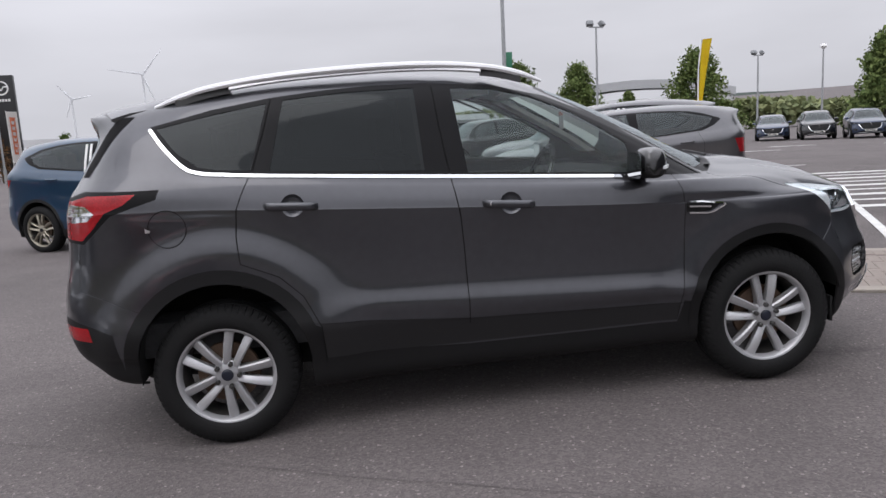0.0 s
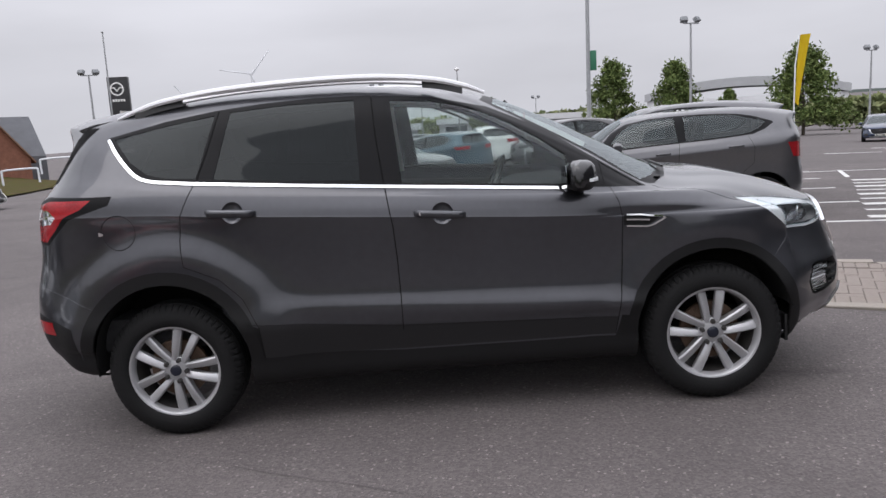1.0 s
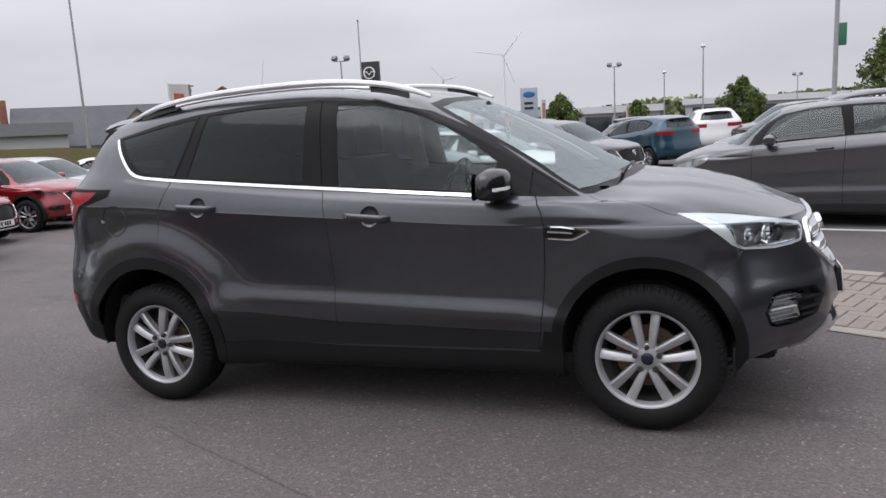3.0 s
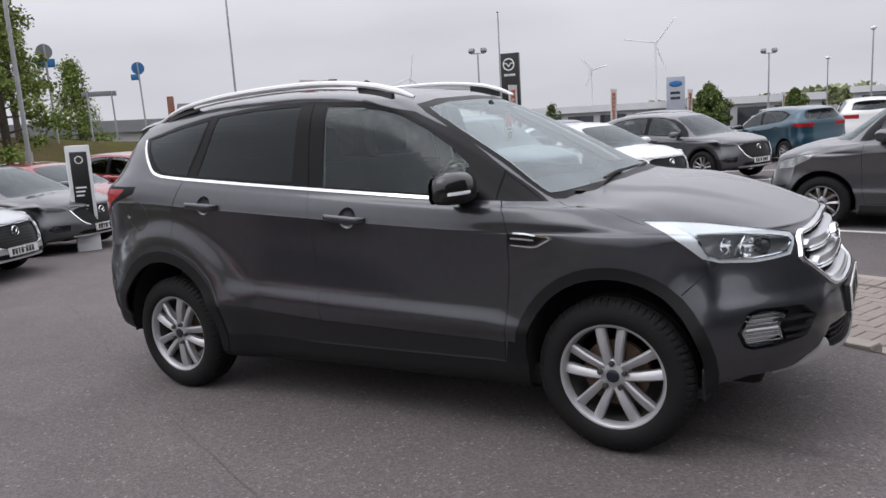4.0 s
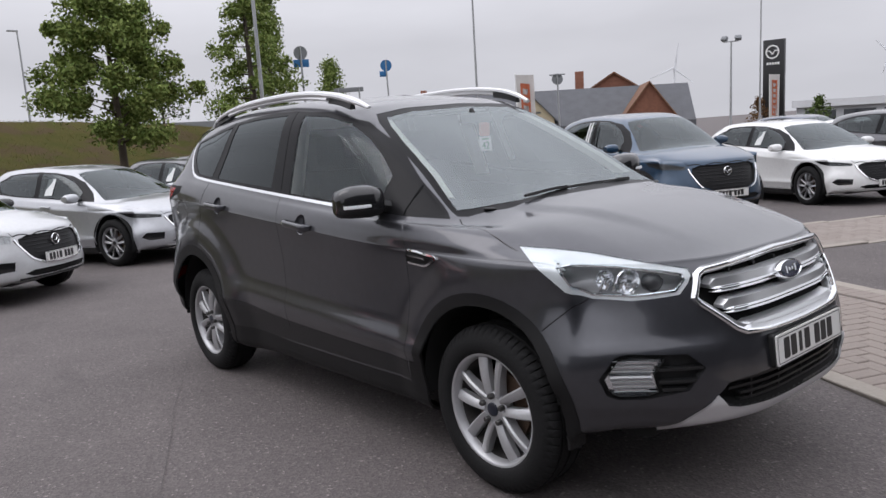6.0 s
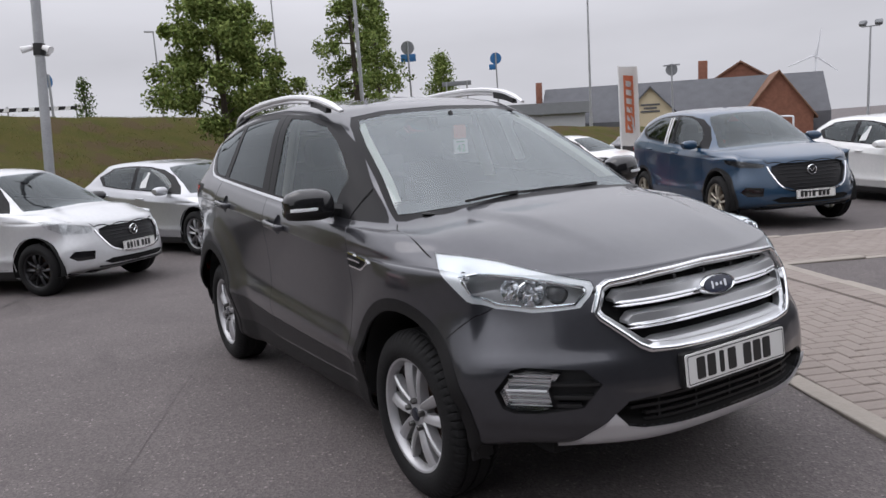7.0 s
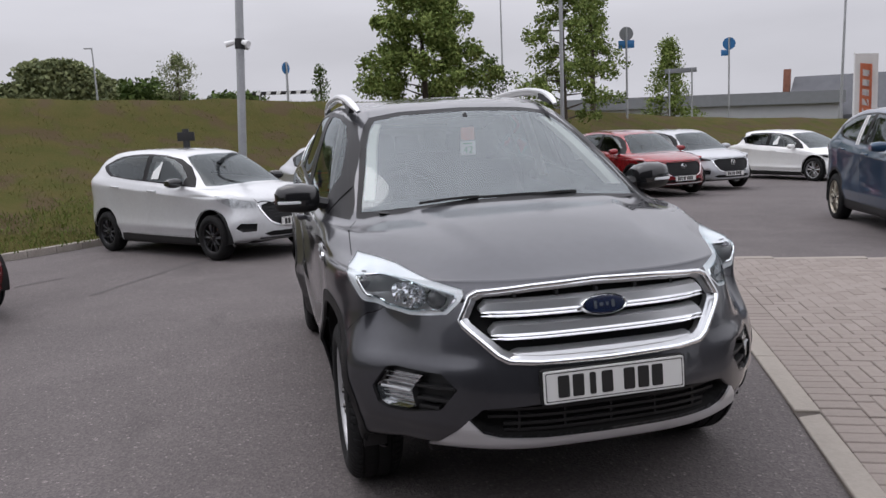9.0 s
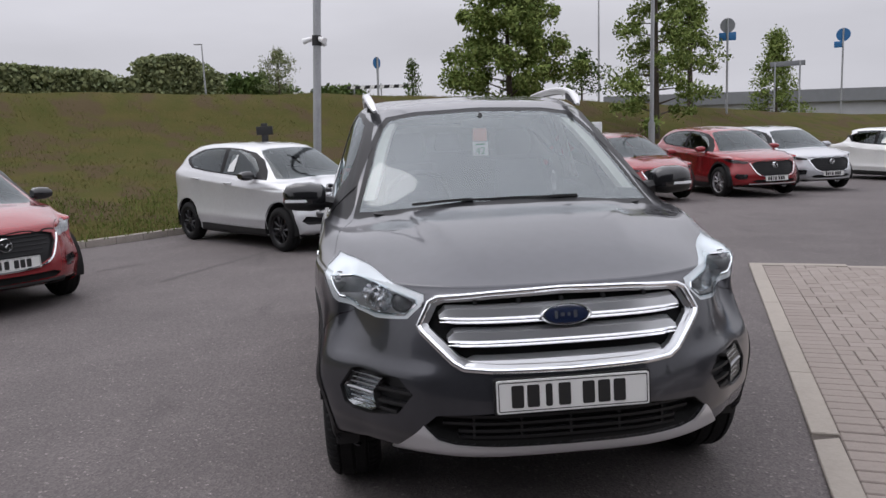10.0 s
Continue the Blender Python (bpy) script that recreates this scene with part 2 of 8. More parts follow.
def asphalt_material():
    """Worn tarmac: fine chippings, broad mottling, tyre scuffs and a few dark damp stains."""
    m = bpy.data.materials.new("asphalt")
    m.use_nodes = True
    nt = m.node_tree
    N, L = nt.nodes, nt.links
    b = N["Principled BSDF"]
    b.inputs["Roughness"].default_value = .86
    co = N.new("ShaderNodeTexCoord")

    def noise_tex(scale, detail, stretch=None):
        n = N.new("ShaderNodeTexNoise")
        n.inputs["Scale"].default_value, n.inputs["Detail"].default_value = scale, detail
        if stretch:
            mp = N.new("ShaderNodeMapping")
            mp.inputs["Scale"].default_value = stretch
            mp.inputs["Rotation"].default_value = (0, 0, .5)
            L.new(co.outputs["Object"], mp.inputs[0])
            L.new(mp.outputs[0], n.inputs["Vector"])
        else:
            L.new(co.outputs["Object"], n.inputs["Vector"])
        return n

    def ramp(src, a, c, lo, hi):
        r = N.new("ShaderNodeMapRange")
        for k, v in (("From Min", a), ("From Max", c), ("To Min", lo), ("To Max", hi)):
            r.inputs[k].default_value = v
        L.new(src, r.inputs["Value"])
        return r.outputs[0]

    def times(p, q):
        x = N.new("ShaderNodeMath")
        x.operation = "MULTIPLY"
        L.new(p, x.inputs[0])
        L.new(q, x.inputs[1])
        return x.outputs[0]

    broad = ramp(noise_tex(.35, 4).outputs["Fac"], .3, .7, .86, 1.14)
    patch = ramp(noise_tex(1.7, 5).outputs["Fac"], .3, .7, .90, 1.10)
    grit = N.new("ShaderNodeTexVoronoi")
    grit.inputs["Scale"].default_value = 95
    L.new(co.outputs["Object"], grit.inputs["Vector"])
    sep = N.new("ShaderNodeSeparateColor")
    L.new(grit.outputs["Color"], sep.inputs[0])
    chips = ramp(sep.outputs[0], 0, 1, .74, 1.26)
    bright = ramp(sep.outputs[1], .965, .985, 1, 1.9)
    stain = ramp(noise_tex(1.1, 3, (.35, 1.6, 1)).outputs["Fac"], .64, .74, 1, .72)
    v = times(times(times(broad, patch), times(chips, bright)), stain)
    col = N.new("ShaderNodeVectorMath")
    col.operation = "SCALE"
    col.inputs[0].default_value = (.106, .092, .090)
    L.new(v, col.inputs["Scale"])
    L.new(col.outputs[0], b.inputs["Base Color"])
    bp = N.new("ShaderNodeBump")
    bp.inputs["Strength"].default_value, bp.inputs["Distance"].default_value = .5, .006
    L.new(grit.outputs["Distance"], bp.inputs["Height"])
    L.new(bp.outputs[0], b.inputs["Normal"])
    return m


asphalt = asphalt_material()
far = [-3000, -1200, -500, -250, -140, -90]
xs = far + list(np.linspace(-70, 60, 53)) + [90, 140, 250, 500, 1200, 3000]
ys = far + list(np.linspace(-70, 100, 69)) + [140, 250, 500, 1200, 3000]
tagged(link("ground", grid_sheet(xs, ys, yard_z), asphalt, angle=None), "grey tarmac of a dealer's yard, worn and stained", "ground", kind="structure")

KERB = [(6, -19), (0, -11.6), (-3, -8.2), (-6.0, -5.0), (-8.6, -2.4), (-11.3, 1.6), (-13.3, 5.6), (-14.9, 11), (-18.2, 18), (-20.5, 26), (-24, 40), (-32, 62)]
kerb_line = [Vector((float(p[0]), float(p[1]), 0)) for p in catmull([(x, y, 0) for x, y in KERB], 8)]


def bank_top(y):
    return float(np.interp(y, (-12, 5, 14, 22, 40, 62), (2.9, 2.85, 2.65, 2.2, 1.85, 1.6)))


def bank_rise(d, y):
    """Height over the yard, d metres past the kerb."""
    s = min(1, max(0, d / 8.5))
    return bank_top(y) * (s ** 1.1 * (1 - .18 * math.sin(s * math.pi))) + max(0, d - 8.5) * float(np.interp(y, (-12, 4, 14), (.046, .04, .004)))


def bank_point(i, d, rough=True):
    p = kerb_line[i]
    t = (kerb_line[min(i + 1, len(kerb_line) - 1)] - kerb_line[max(i - 1, 0)]).normalized()
    n = Vector((-t.y, t.x, 0))
    q = p + n * d
    z = .10 + bank_rise(d, p.y) + yard_z(p.x, p.y)
    if rough and .3 < d < 40:
        z += .10 * noise.noise(Vector((q.x * .5, q.y * .5, 0))) + .04 * noise.noise(Vector((q.x * 1.9, q.y * 1.9, 3)))
    return Vector((q.x, q.y, z))


def near_bank(x, y):
    """Height of the bank's surface under (x, y)."""
    best, bi = 1e9, 0
    for i, p in enumerate(kerb_line):
        d = (p.x - x) ** 2 + (p.y - y) ** 2
        if d < best:
            best, bi = d, i
    p = kerb_line[bi]
    return .10 + bank_rise(math.sqrt(best), p.y) + yard_z(p.x, p.y)


def bank_material():
    """Rough late-summer turf: green, straw and bare earth in patches."""
    m = material("bank_turf", (.044, .054, .012), .95, second=(.088, .070, .026), spec=.05, scale=1.6, bump=1.0, bump_scale=22)
    nt = m.node_tree
    b = nt.nodes["Principled BSDF"]
    old = b.inputs["Base Color"].links[0].from_socket
    n = nt.nodes.new("ShaderNodeTexNoise")
    n.inputs["Scale"].default_value, n.inputs["Detail"].default_value = 1.1, 10
    r = nt.nodes.new("ShaderNodeMapRange")
    r.inputs["From Min"].default_value, r.inputs["From Max"].default_value = .49, .58
    mx = nt.nodes.new("ShaderNodeMix")
    mx.data_type = "RGBA"
    mx.inputs["B"].default_value = (.074, .055, .030, 1)
    tex = nt.nodes.new("ShaderNodeTexCoord")
    nt.links.new(tex.outputs["Object"], n.inputs["Vector"])
    nt.links.new(n.outputs["Fac"], r.inputs["Value"])
    nt.links.new(r.outputs[0], mx.inputs["Factor"])
    nt.links.new(old, mx.inputs["A"])
    nt.links.new(mx.outputs["Result"], b.inputs["Base Color"])
    return m


turf = bank_material()
depths = [0, .12, .3, .6, 1.0, 1.5, 2.1, 2.8, 3.6, 4.4, 5.2, 6.0, 6.8, 7.6, 8.5, 9.5, 11, 13, 16, 20, 26, 36, 50, 75, 110, 160, 260]
bm = bmesh.new()
vs = [[bm.verts.new(bank_point(i, d)) for d in depths] for i in range(len(kerb_line))]
for i in range(len(kerb_line) - 1):
    for j in range(len(depths) - 1):
        bm.faces.new((vs[i][j], vs[i + 1][j], vs[i + 1][j + 1], vs[i][j + 1]))
bmesh.ops.recalc_face_normals(bm, faces=bm.faces[:])
tagged(link("bank", bm, turf, angle=None), "rough grass bank with dry and bare patches above the kerb", "bank", kind="structure")


def leaf_material(name, lo, hi, rough=.7):
    m = material(name, lo, rough, spec=.12)
    nt = m.node_tree
    g, mx = nt.nodes.new("ShaderNodeNewGeometry"), nt.nodes.new("ShaderNodeMix")
    mx.data_type = "RGBA"
    mx.inputs["A"].default_value, mx.inputs["B"].default_value = (*lo, 1), (*hi, 1)
    nt.links.new(g.outputs["Random Per Island"], mx.inputs["Factor"])
    b = nt.nodes["Principled BSDF"]
    nt.links.new(mx.outputs["Result"], b.inputs["Base Color"])
    return m


grass_blade = leaf_material("grass_blades", (.085, .100, .026), (.160, .142, .058))
grass_lush = leaf_material("lush_blades", (.080, .118, .026), (.145, .175, .045))
rng = random.Random(4)


def blades(name, count, mat, label, lo_d, hi_d, i0, i1, tall):
    verts, faces = [], []
    for _ in range(count):
        i = rng.randint(i0, i1)
        d = lo_d + (hi_d - lo_d) * rng.random() ** 1.3
        p = bank_point(i, d) + Vector((rng.uniform(-.35, .35), rng.uniform(-.35, .35), -.02))
        if noise.noise(Vector((p.x * .8, p.y * .8, 7))) < -.25:
            continue
        a, h, w = rng.uniform(0, 6.3), tall * rng.uniform(.5, 1.3), tall * .16
        lean = Vector((rng.uniform(-.6, .6), rng.uniform(-.6, .6), 0)) * h
        k = len(verts)
        side = Vector((math.cos(a), math.sin(a), 0)) * w
        verts += [p - side, p + side, p + lean * .5 + side * .6 + Vector((0, 0, h * .7)), p + lean + Vector((0, 0, h))]
        faces += [(k, k + 1, k + 2), (k, k + 2, k + 3)]
    me = bpy.data.meshes.new(name)
    me.from_pydata([tuple(v) for v in verts], [], faces)
    me.materials.append(mat)
    return tagged(new(name, me), label, "grass", kind="stuff")


blades("grass", 90000, grass_blade, "dry green and straw grass on the bank", .15, 10.5, 14, 66, .050)
blades("grass_edge", 16000, grass_lush, "greener grass along the foot of the bank", .1, 2.2, 14, 66, .075)

# kerb stones along the foot of the bank
kerb_root = tagged(empty("kerb"), "row of worn concrete kerb stones", "kerb", kind="structure")
bm = bmesh.new()
box(bm, -.452, -.065, -.14, .452, .065, .11, .012)
first_stone = link("kerb_stone", bm, kerb_stone, kerb_root, angle=30)
run, dist = [kerb_line[0]], 0.0
pos, idx, stones = Vector(kerb_line[0]), 0, []
for a, b in zip(kerb_line, kerb_line[1:]):
    seg = (b - a).length
    n = max(1, round(seg / .915))
    for q in range(n):
        c0, c1 = a.lerp(b, q / n), a.lerp(b, (q + 1) / n)
        stones.append(((c0 + c1) / 2, (c1 - c0)))
for n, (c, d) in enumerate(stones):
    if c.y > 30:
        continue
    ob = first_stone if n == 0 else new("kerb_stone", first_stone.data)
    ob.parent = kerb_root
    ob.matrix_basis = Matrix.Translation((c.x, c.y, yard_z(c.x, c.y))) @ pose(0, 0, 0, 0, 0, math.degrees(math.atan2(d.y, d.x))) @ Matrix.Diagonal((d.length / .915, 1, 1, 1))

# painted lines and arrows on the tarmac
def stripe(x0, y0, x1, y1, w=.10, name="bay_line"):
    d = Vector((x1 - x0, y1 - y0, 0))
    n = Vector((-d.y, d.x, 0)).normalized() * w / 2
    k = max(2, int(d.length / .8))
    bm = bmesh.new()
    prev = None
    for i in range(k + 1):
        c = Vector((x0, y0, 0)) + d * (i / k)
        c.z = yard_z(c.x, c.y) + .004
        cur = [bm.verts.new(c + n), bm.verts.new(c - n)]
        if prev:
            bm.faces.new((prev[0], prev[1], cur[1], cur[0]))
        prev = cur
    return tagged(link(name, bm, line_white), "worn white painted line on the tarmac", "road marking", "bay lines", kind="structure")


for x, y in ((6.75, 4.85), (7.6, 7.15), (8.5, 9.7), (9.4, 12.2), (10.3, 14.7)):
    stripe(x, y, x - 4.6, y + .81)
stripe(5.8, 2.3, 8.6, 7.4)
stripe(10.0, 12.2, 11.0, 14.6)
stripe(9.8, 14.5, 12.2, 14.1)
for i in range(9):
    y = 5.2 + .75 * i
    stripe(6.75 + .36 * i, y + .1, 9.6 + .36 * i, y - .55, .13 if i % 2 else .22, "hatch_line")
stripe(-1.2, 16.2, 3.4, 15.4)
stripe(-.9, 13.3, 3.6, 12.6)
for x, y in ((19.0, 27.0), (15.6, 24.0), (22.4, 24.2)):
    stripe(x, y, x + 1.4, y - .5, .12, "arrow_shaft")
    stripe(x - .3, y + .35, x + .35, y - .3, .16, "arrow_head")


def tar_seam(pts, w, name, label):
    """A dark repaired joint in the tarmac, with a wandering edge."""
    bm = bmesh.new()
    prev = None
    line = catmull([(x, y, 0) for x, y in pts], 14)
    for i, p in enumerate(line):
        t = line[min(i + 1, len(line) - 1)] - line[max(i - 1, 0)]
        n = np.array((-t[1], t[0], 0)) / max(1e-6, math.hypot(t[0], t[1]))
        k = w * (.6 + .8 * abs(noise.noise(Vector((i * .37, w * 9, 1)))))
        off = .02 * noise.noise(Vector((i * .21, 4, w)))
        a, b = p + n * (k / 2 + off), p - n * (k / 2 - off)
        cur = [bm.verts.new((a[0], a[1], yard_z(a[0], a[1]) + .004)), bm.verts.new((b[0], b[1], yard_z(b[0], b[1]) + .004))]
        if prev:
            bm.faces.new((prev[0], prev[1], cur[1], cur[0]))
        prev = cur
    return tagged(link(name, bm, tar_dark), label, "tarmac joint", kind="structure")


tar_dark = material("tar_joint", (.080, .072, .070), .8, vary=.3, scale=12, bump=.4, bump_scale=120)
tar_seam([(-12, 4.6), (-7.8, 2.68), (-2.1, -.08), (.3, -1.24), (1.0, -1.55), (1.6, -1.82)], .004, "tarmac_joint", "thin dark joint in the tarmac")
tar_seam([(-4.5, -2.0), (-3.5, -2.5), (-2.5, -2.98)], .07, "damp_streak", "damp dark streak in the tarmac")
tar_seam([(-3.95, -3.55), (-3.5, -3.98)], .05, "damp_streak", "damp dark streak in the tarmac")


from mathutils.bvhtree import BVHTree


# ---- car bodies: a control cage of rows (sill to roof) and columns (nose round the side to the tail) ----
def lower_rows():
    """Rows from the underside up to the shoulder crease: nose x and z, side half-width and z, tail x and z."""
    table = ((3.34, .31, .74, .22, -.60, .38), (3.49, .355, .845, .27, -.73, .41), (3.538, .395, .868, .38, -.80, .46), (3.552, .46, .893, .48, -.835, .54),
             (3.552, .55, .908, .545, -.845, .63), (3.532, .655, .893, .64, -.832, .76), (3.490, .775, .889, .82, -.80, .92), (3.447, .875, .900, .985, -.785, 1.08),
             (3.402, .93, .903, 1.03, -.78, 1.14))
    tilt = (-.07, -.07, -.06, -.045, .015, .07, .10, .12)
    wide = (.945, .966, .98, 1.0, 1.0, .995, .99, .97)
    side_x = (3.04, 2.69, 2.30, 1.93, 1.10, .36, 0.0, -.42)
    out = []
    for i, (f, zf, w, zs, r, zr) in enumerate(table):
        k = max(0, (i - 3) / 5)
        bulge = .006 if 4 <= i <= 7 else 0.0
        row = [(f, 0, zf), (f - .025, .33, zf), (f - .155, .578, zf + .004 * k), (f - .375, .765 if i < 6 else .72, .8 * zf + .2 * (zs - .07 * k))]
        for j in range(8):
            z = zs + tilt[j] * k
            if j == 0:
                z = .75 * z + .25 * zf
            if j == 7:
                z = .7 * z + .3 * zr + (.05 if i < 3 else 0)
            if j in (6, 7) and i < 3:
                z = max(z, .31 + .04 * i)
            narrow = .955 if j == 0 and i > 5 else 1
            if i == 8:
                narrow *= {1: .984, 2: .994}.get(j, 1)
            row.append((side_x[j], narrow * w * wide[j] + (bulge if j in (1, 6) else 0), z))
        row += [(r + .155, .74 + .02 * (i < 6), zr), (r + .04, .45, zr), (r, 0, zr)]
        out.append(row)
    return out


UPPER = (
    [(3.18, 0, 1.018), (3.17, .32, 1.014), (3.10, .555, .995), (2.96, .695, .985), (2.85, .772, .99), (2.60, .850, 1.00), (2.27, .862, 1.015), (1.92, .872, 1.035), (1.10, .872, 1.09), (.36, .865, 1.15), (0, .862, 1.19), (-.40, .850, 1.22), (-.60, .735, 1.22), (-.715, .42, 1.22), (-.755, 0, 1.22)],
    [(2.92, 0, 1.085), (2.905, .32, 1.080), (2.85, .56, 1.065), (2.76, .70, 1.050), (2.68, .755, 1.05), (2.54, .80, 1.055), (2.30, .825, 1.065), (1.95, .84, 1.08), (1.10, .835, 1.14), (.36, .828, 1.205), (0, .824, 1.245), (-.34, .808, 1.28), (-.54, .70, 1.29), (-.675, .40, 1.29), (-.715, 0, 1.29)],
    [(2.60, 0, 1.135), (2.585, .32, 1.128), (2.52, .57, 1.108), (2.44, .70, 1.085), (2.39, .745, 1.082), (2.32, .765, 1.085), (2.20, .78, 1.10), (1.93, .79, 1.12), (1.10, .795, 1.19), (.36, .785, 1.26), (0, .780, 1.295), (-.28, .762, 1.34), (-.49, .665, 1.36), (-.64, .38, 1.36), (-.68, 0, 1.36)],
    [(2.25, 0, 1.325), (2.235, .30, 1.315), (2.175, .53, 1.295), (2.11, .645, 1.275), (2.06, .68, 1.272), (1.98, .695, 1.285), (1.87, .705, 1.30), (1.70, .712, 1.325), (1.07, .725, 1.385), (.37, .717, 1.41), (.02, .708, 1.435), (-.26, .688, 1.455), (-.44, .605, 1.47), (-.58, .35, 1.47), (-.62, 0, 1.47)],
    [(1.93, 0, 1.49), (1.915, .29, 1.48), (1.86, .50, 1.462), (1.80, .60, 1.445), (1.75, .628, 1.445), (1.67, .642, 1.46), (1.57, .648, 1.478), (1.44, .654, 1.51), (1.02, .660, 1.555), (.38, .655, 1.555), (.04, .640, 1.545), (-.25, .612, 1.545), (-.41, .54, 1.56), (-.60, .33, 1.575), (-.66, 0, 1.58)],
    [(1.66, 0, 1.605), (1.645, .28, 1.597), (1.60, .47, 1.580), (1.55, .548, 1.565), (1.49, .572, 1.575), (1.40, .585, 1.595), (1.29, .592, 1.612), (1.15, .595, 1.63), (.90, .598, 1.645), (.37, .595, 1.645), (.05, .582, 1.625), (-.25, .552, 1.60), (-.40, .49, 1.595), (-.58, .31, 1.60), (-.645, 0, 1.603)],
    [(1.50, 0, 1.645), (1.49, .26, 1.640), (1.46, .42, 1.630), (1.41, .477, 1.628), (1.35, .487, 1.638), (1.26, .492, 1.652), (1.15, .495, 1.667), (1.02, .497, 1.678), (.78, .50, 1.690), (.36, .50, 1.690), (.06, .488, 1.672), (-.23, .46, 1.645), (-.36, .41, 1.632), (-.47, .25, 1.635), (-.50, 0, 1.636)],
    [(1.20, 0, 1.686), (1.19, .15, 1.684), (1.16, .25, 1.680), (1.12, .28, 1.680), (1.06, .285, 1.685), (.98, .285, 1.691), (.88, .287, 1.697), (.78, .288, 1.702), (.60, .29, 1.708), (.34, .29, 1.708), (.10, .285, 1.696), (-.10, .27, 1.682), (-.18, .24, 1.675), (-.24, .14, 1.672), (-.26, 0, 1.672)],
)


def broader(rows, front, side):
    """Upper rows with the cabin widened: one gain ahead of and behind the doors, another along them."""
    along = (0, 0, 0, 0, .15, .6, 1, 1, 1, 1, 1, .8, .3, 0, 0)
    return [[(x, y * (f + (s - f) * k), z) for (x, y, z), k in zip(row, along)] for row, f, s in zip(rows, front, side)]


def creased(rows):
    """The same cage with rows set close to the shoulder line, which sharpens it."""
    mix = lambda a, b, t: [tuple((1 - t) * p + t * q for p, q in zip(u, v)) for u, v in zip(a, b)]
    ease = (0, 0, 0, .3, .5, .5, .25, 0, 0, 0, 0, 0, 0, 0, 0)
    rows = rows[:8] + [[tuple(b + e * ((a + c) / 2 - b) for a, b, c in zip(p, q, r)) for p, q, r, e in zip(rows[7], rows[8], rows[9], ease)]] + rows[9:]
    return rows[:8] + [mix(rows[7], rows[8], .78), rows[8], mix(rows[8], rows[9], .14)] + rows[9:]


def smooth_surface(cage, nu, nv):
    """The smooth sheet through a cage of rows and columns; mirrored past the middle line."""
    c = np.array(cage, float)
    flip = np.array((1, -1, 1))
    c = np.concatenate([c[:, 1:2] * flip, c, c[:, -2:-1] * flip], axis=1)
    c = np.concatenate([2 * c[:1] - c[1:2], c, 2 * c[-1:] - c[-2:-1]], axis=0)

    def spread(p, n):
        out = []
        for i in range(1, len(p) - 2):
            a, b, d, e = p[i - 1], p[i], p[i + 1], p[i + 2]
            for s in range(n):
                t = s / n
                out.append(.5 * (2 * b + (d - a) * t + (2 * a - 5 * b + 4 * d - e) * t * t + (3 * b - a - 3 * d + e) * t ** 3))
        out.append(p[-2])
        return np.array(out)

    g = spread(c, nv)
    return spread(g.transpose(1, 0, 2), nu).transpose(1, 0, 2)


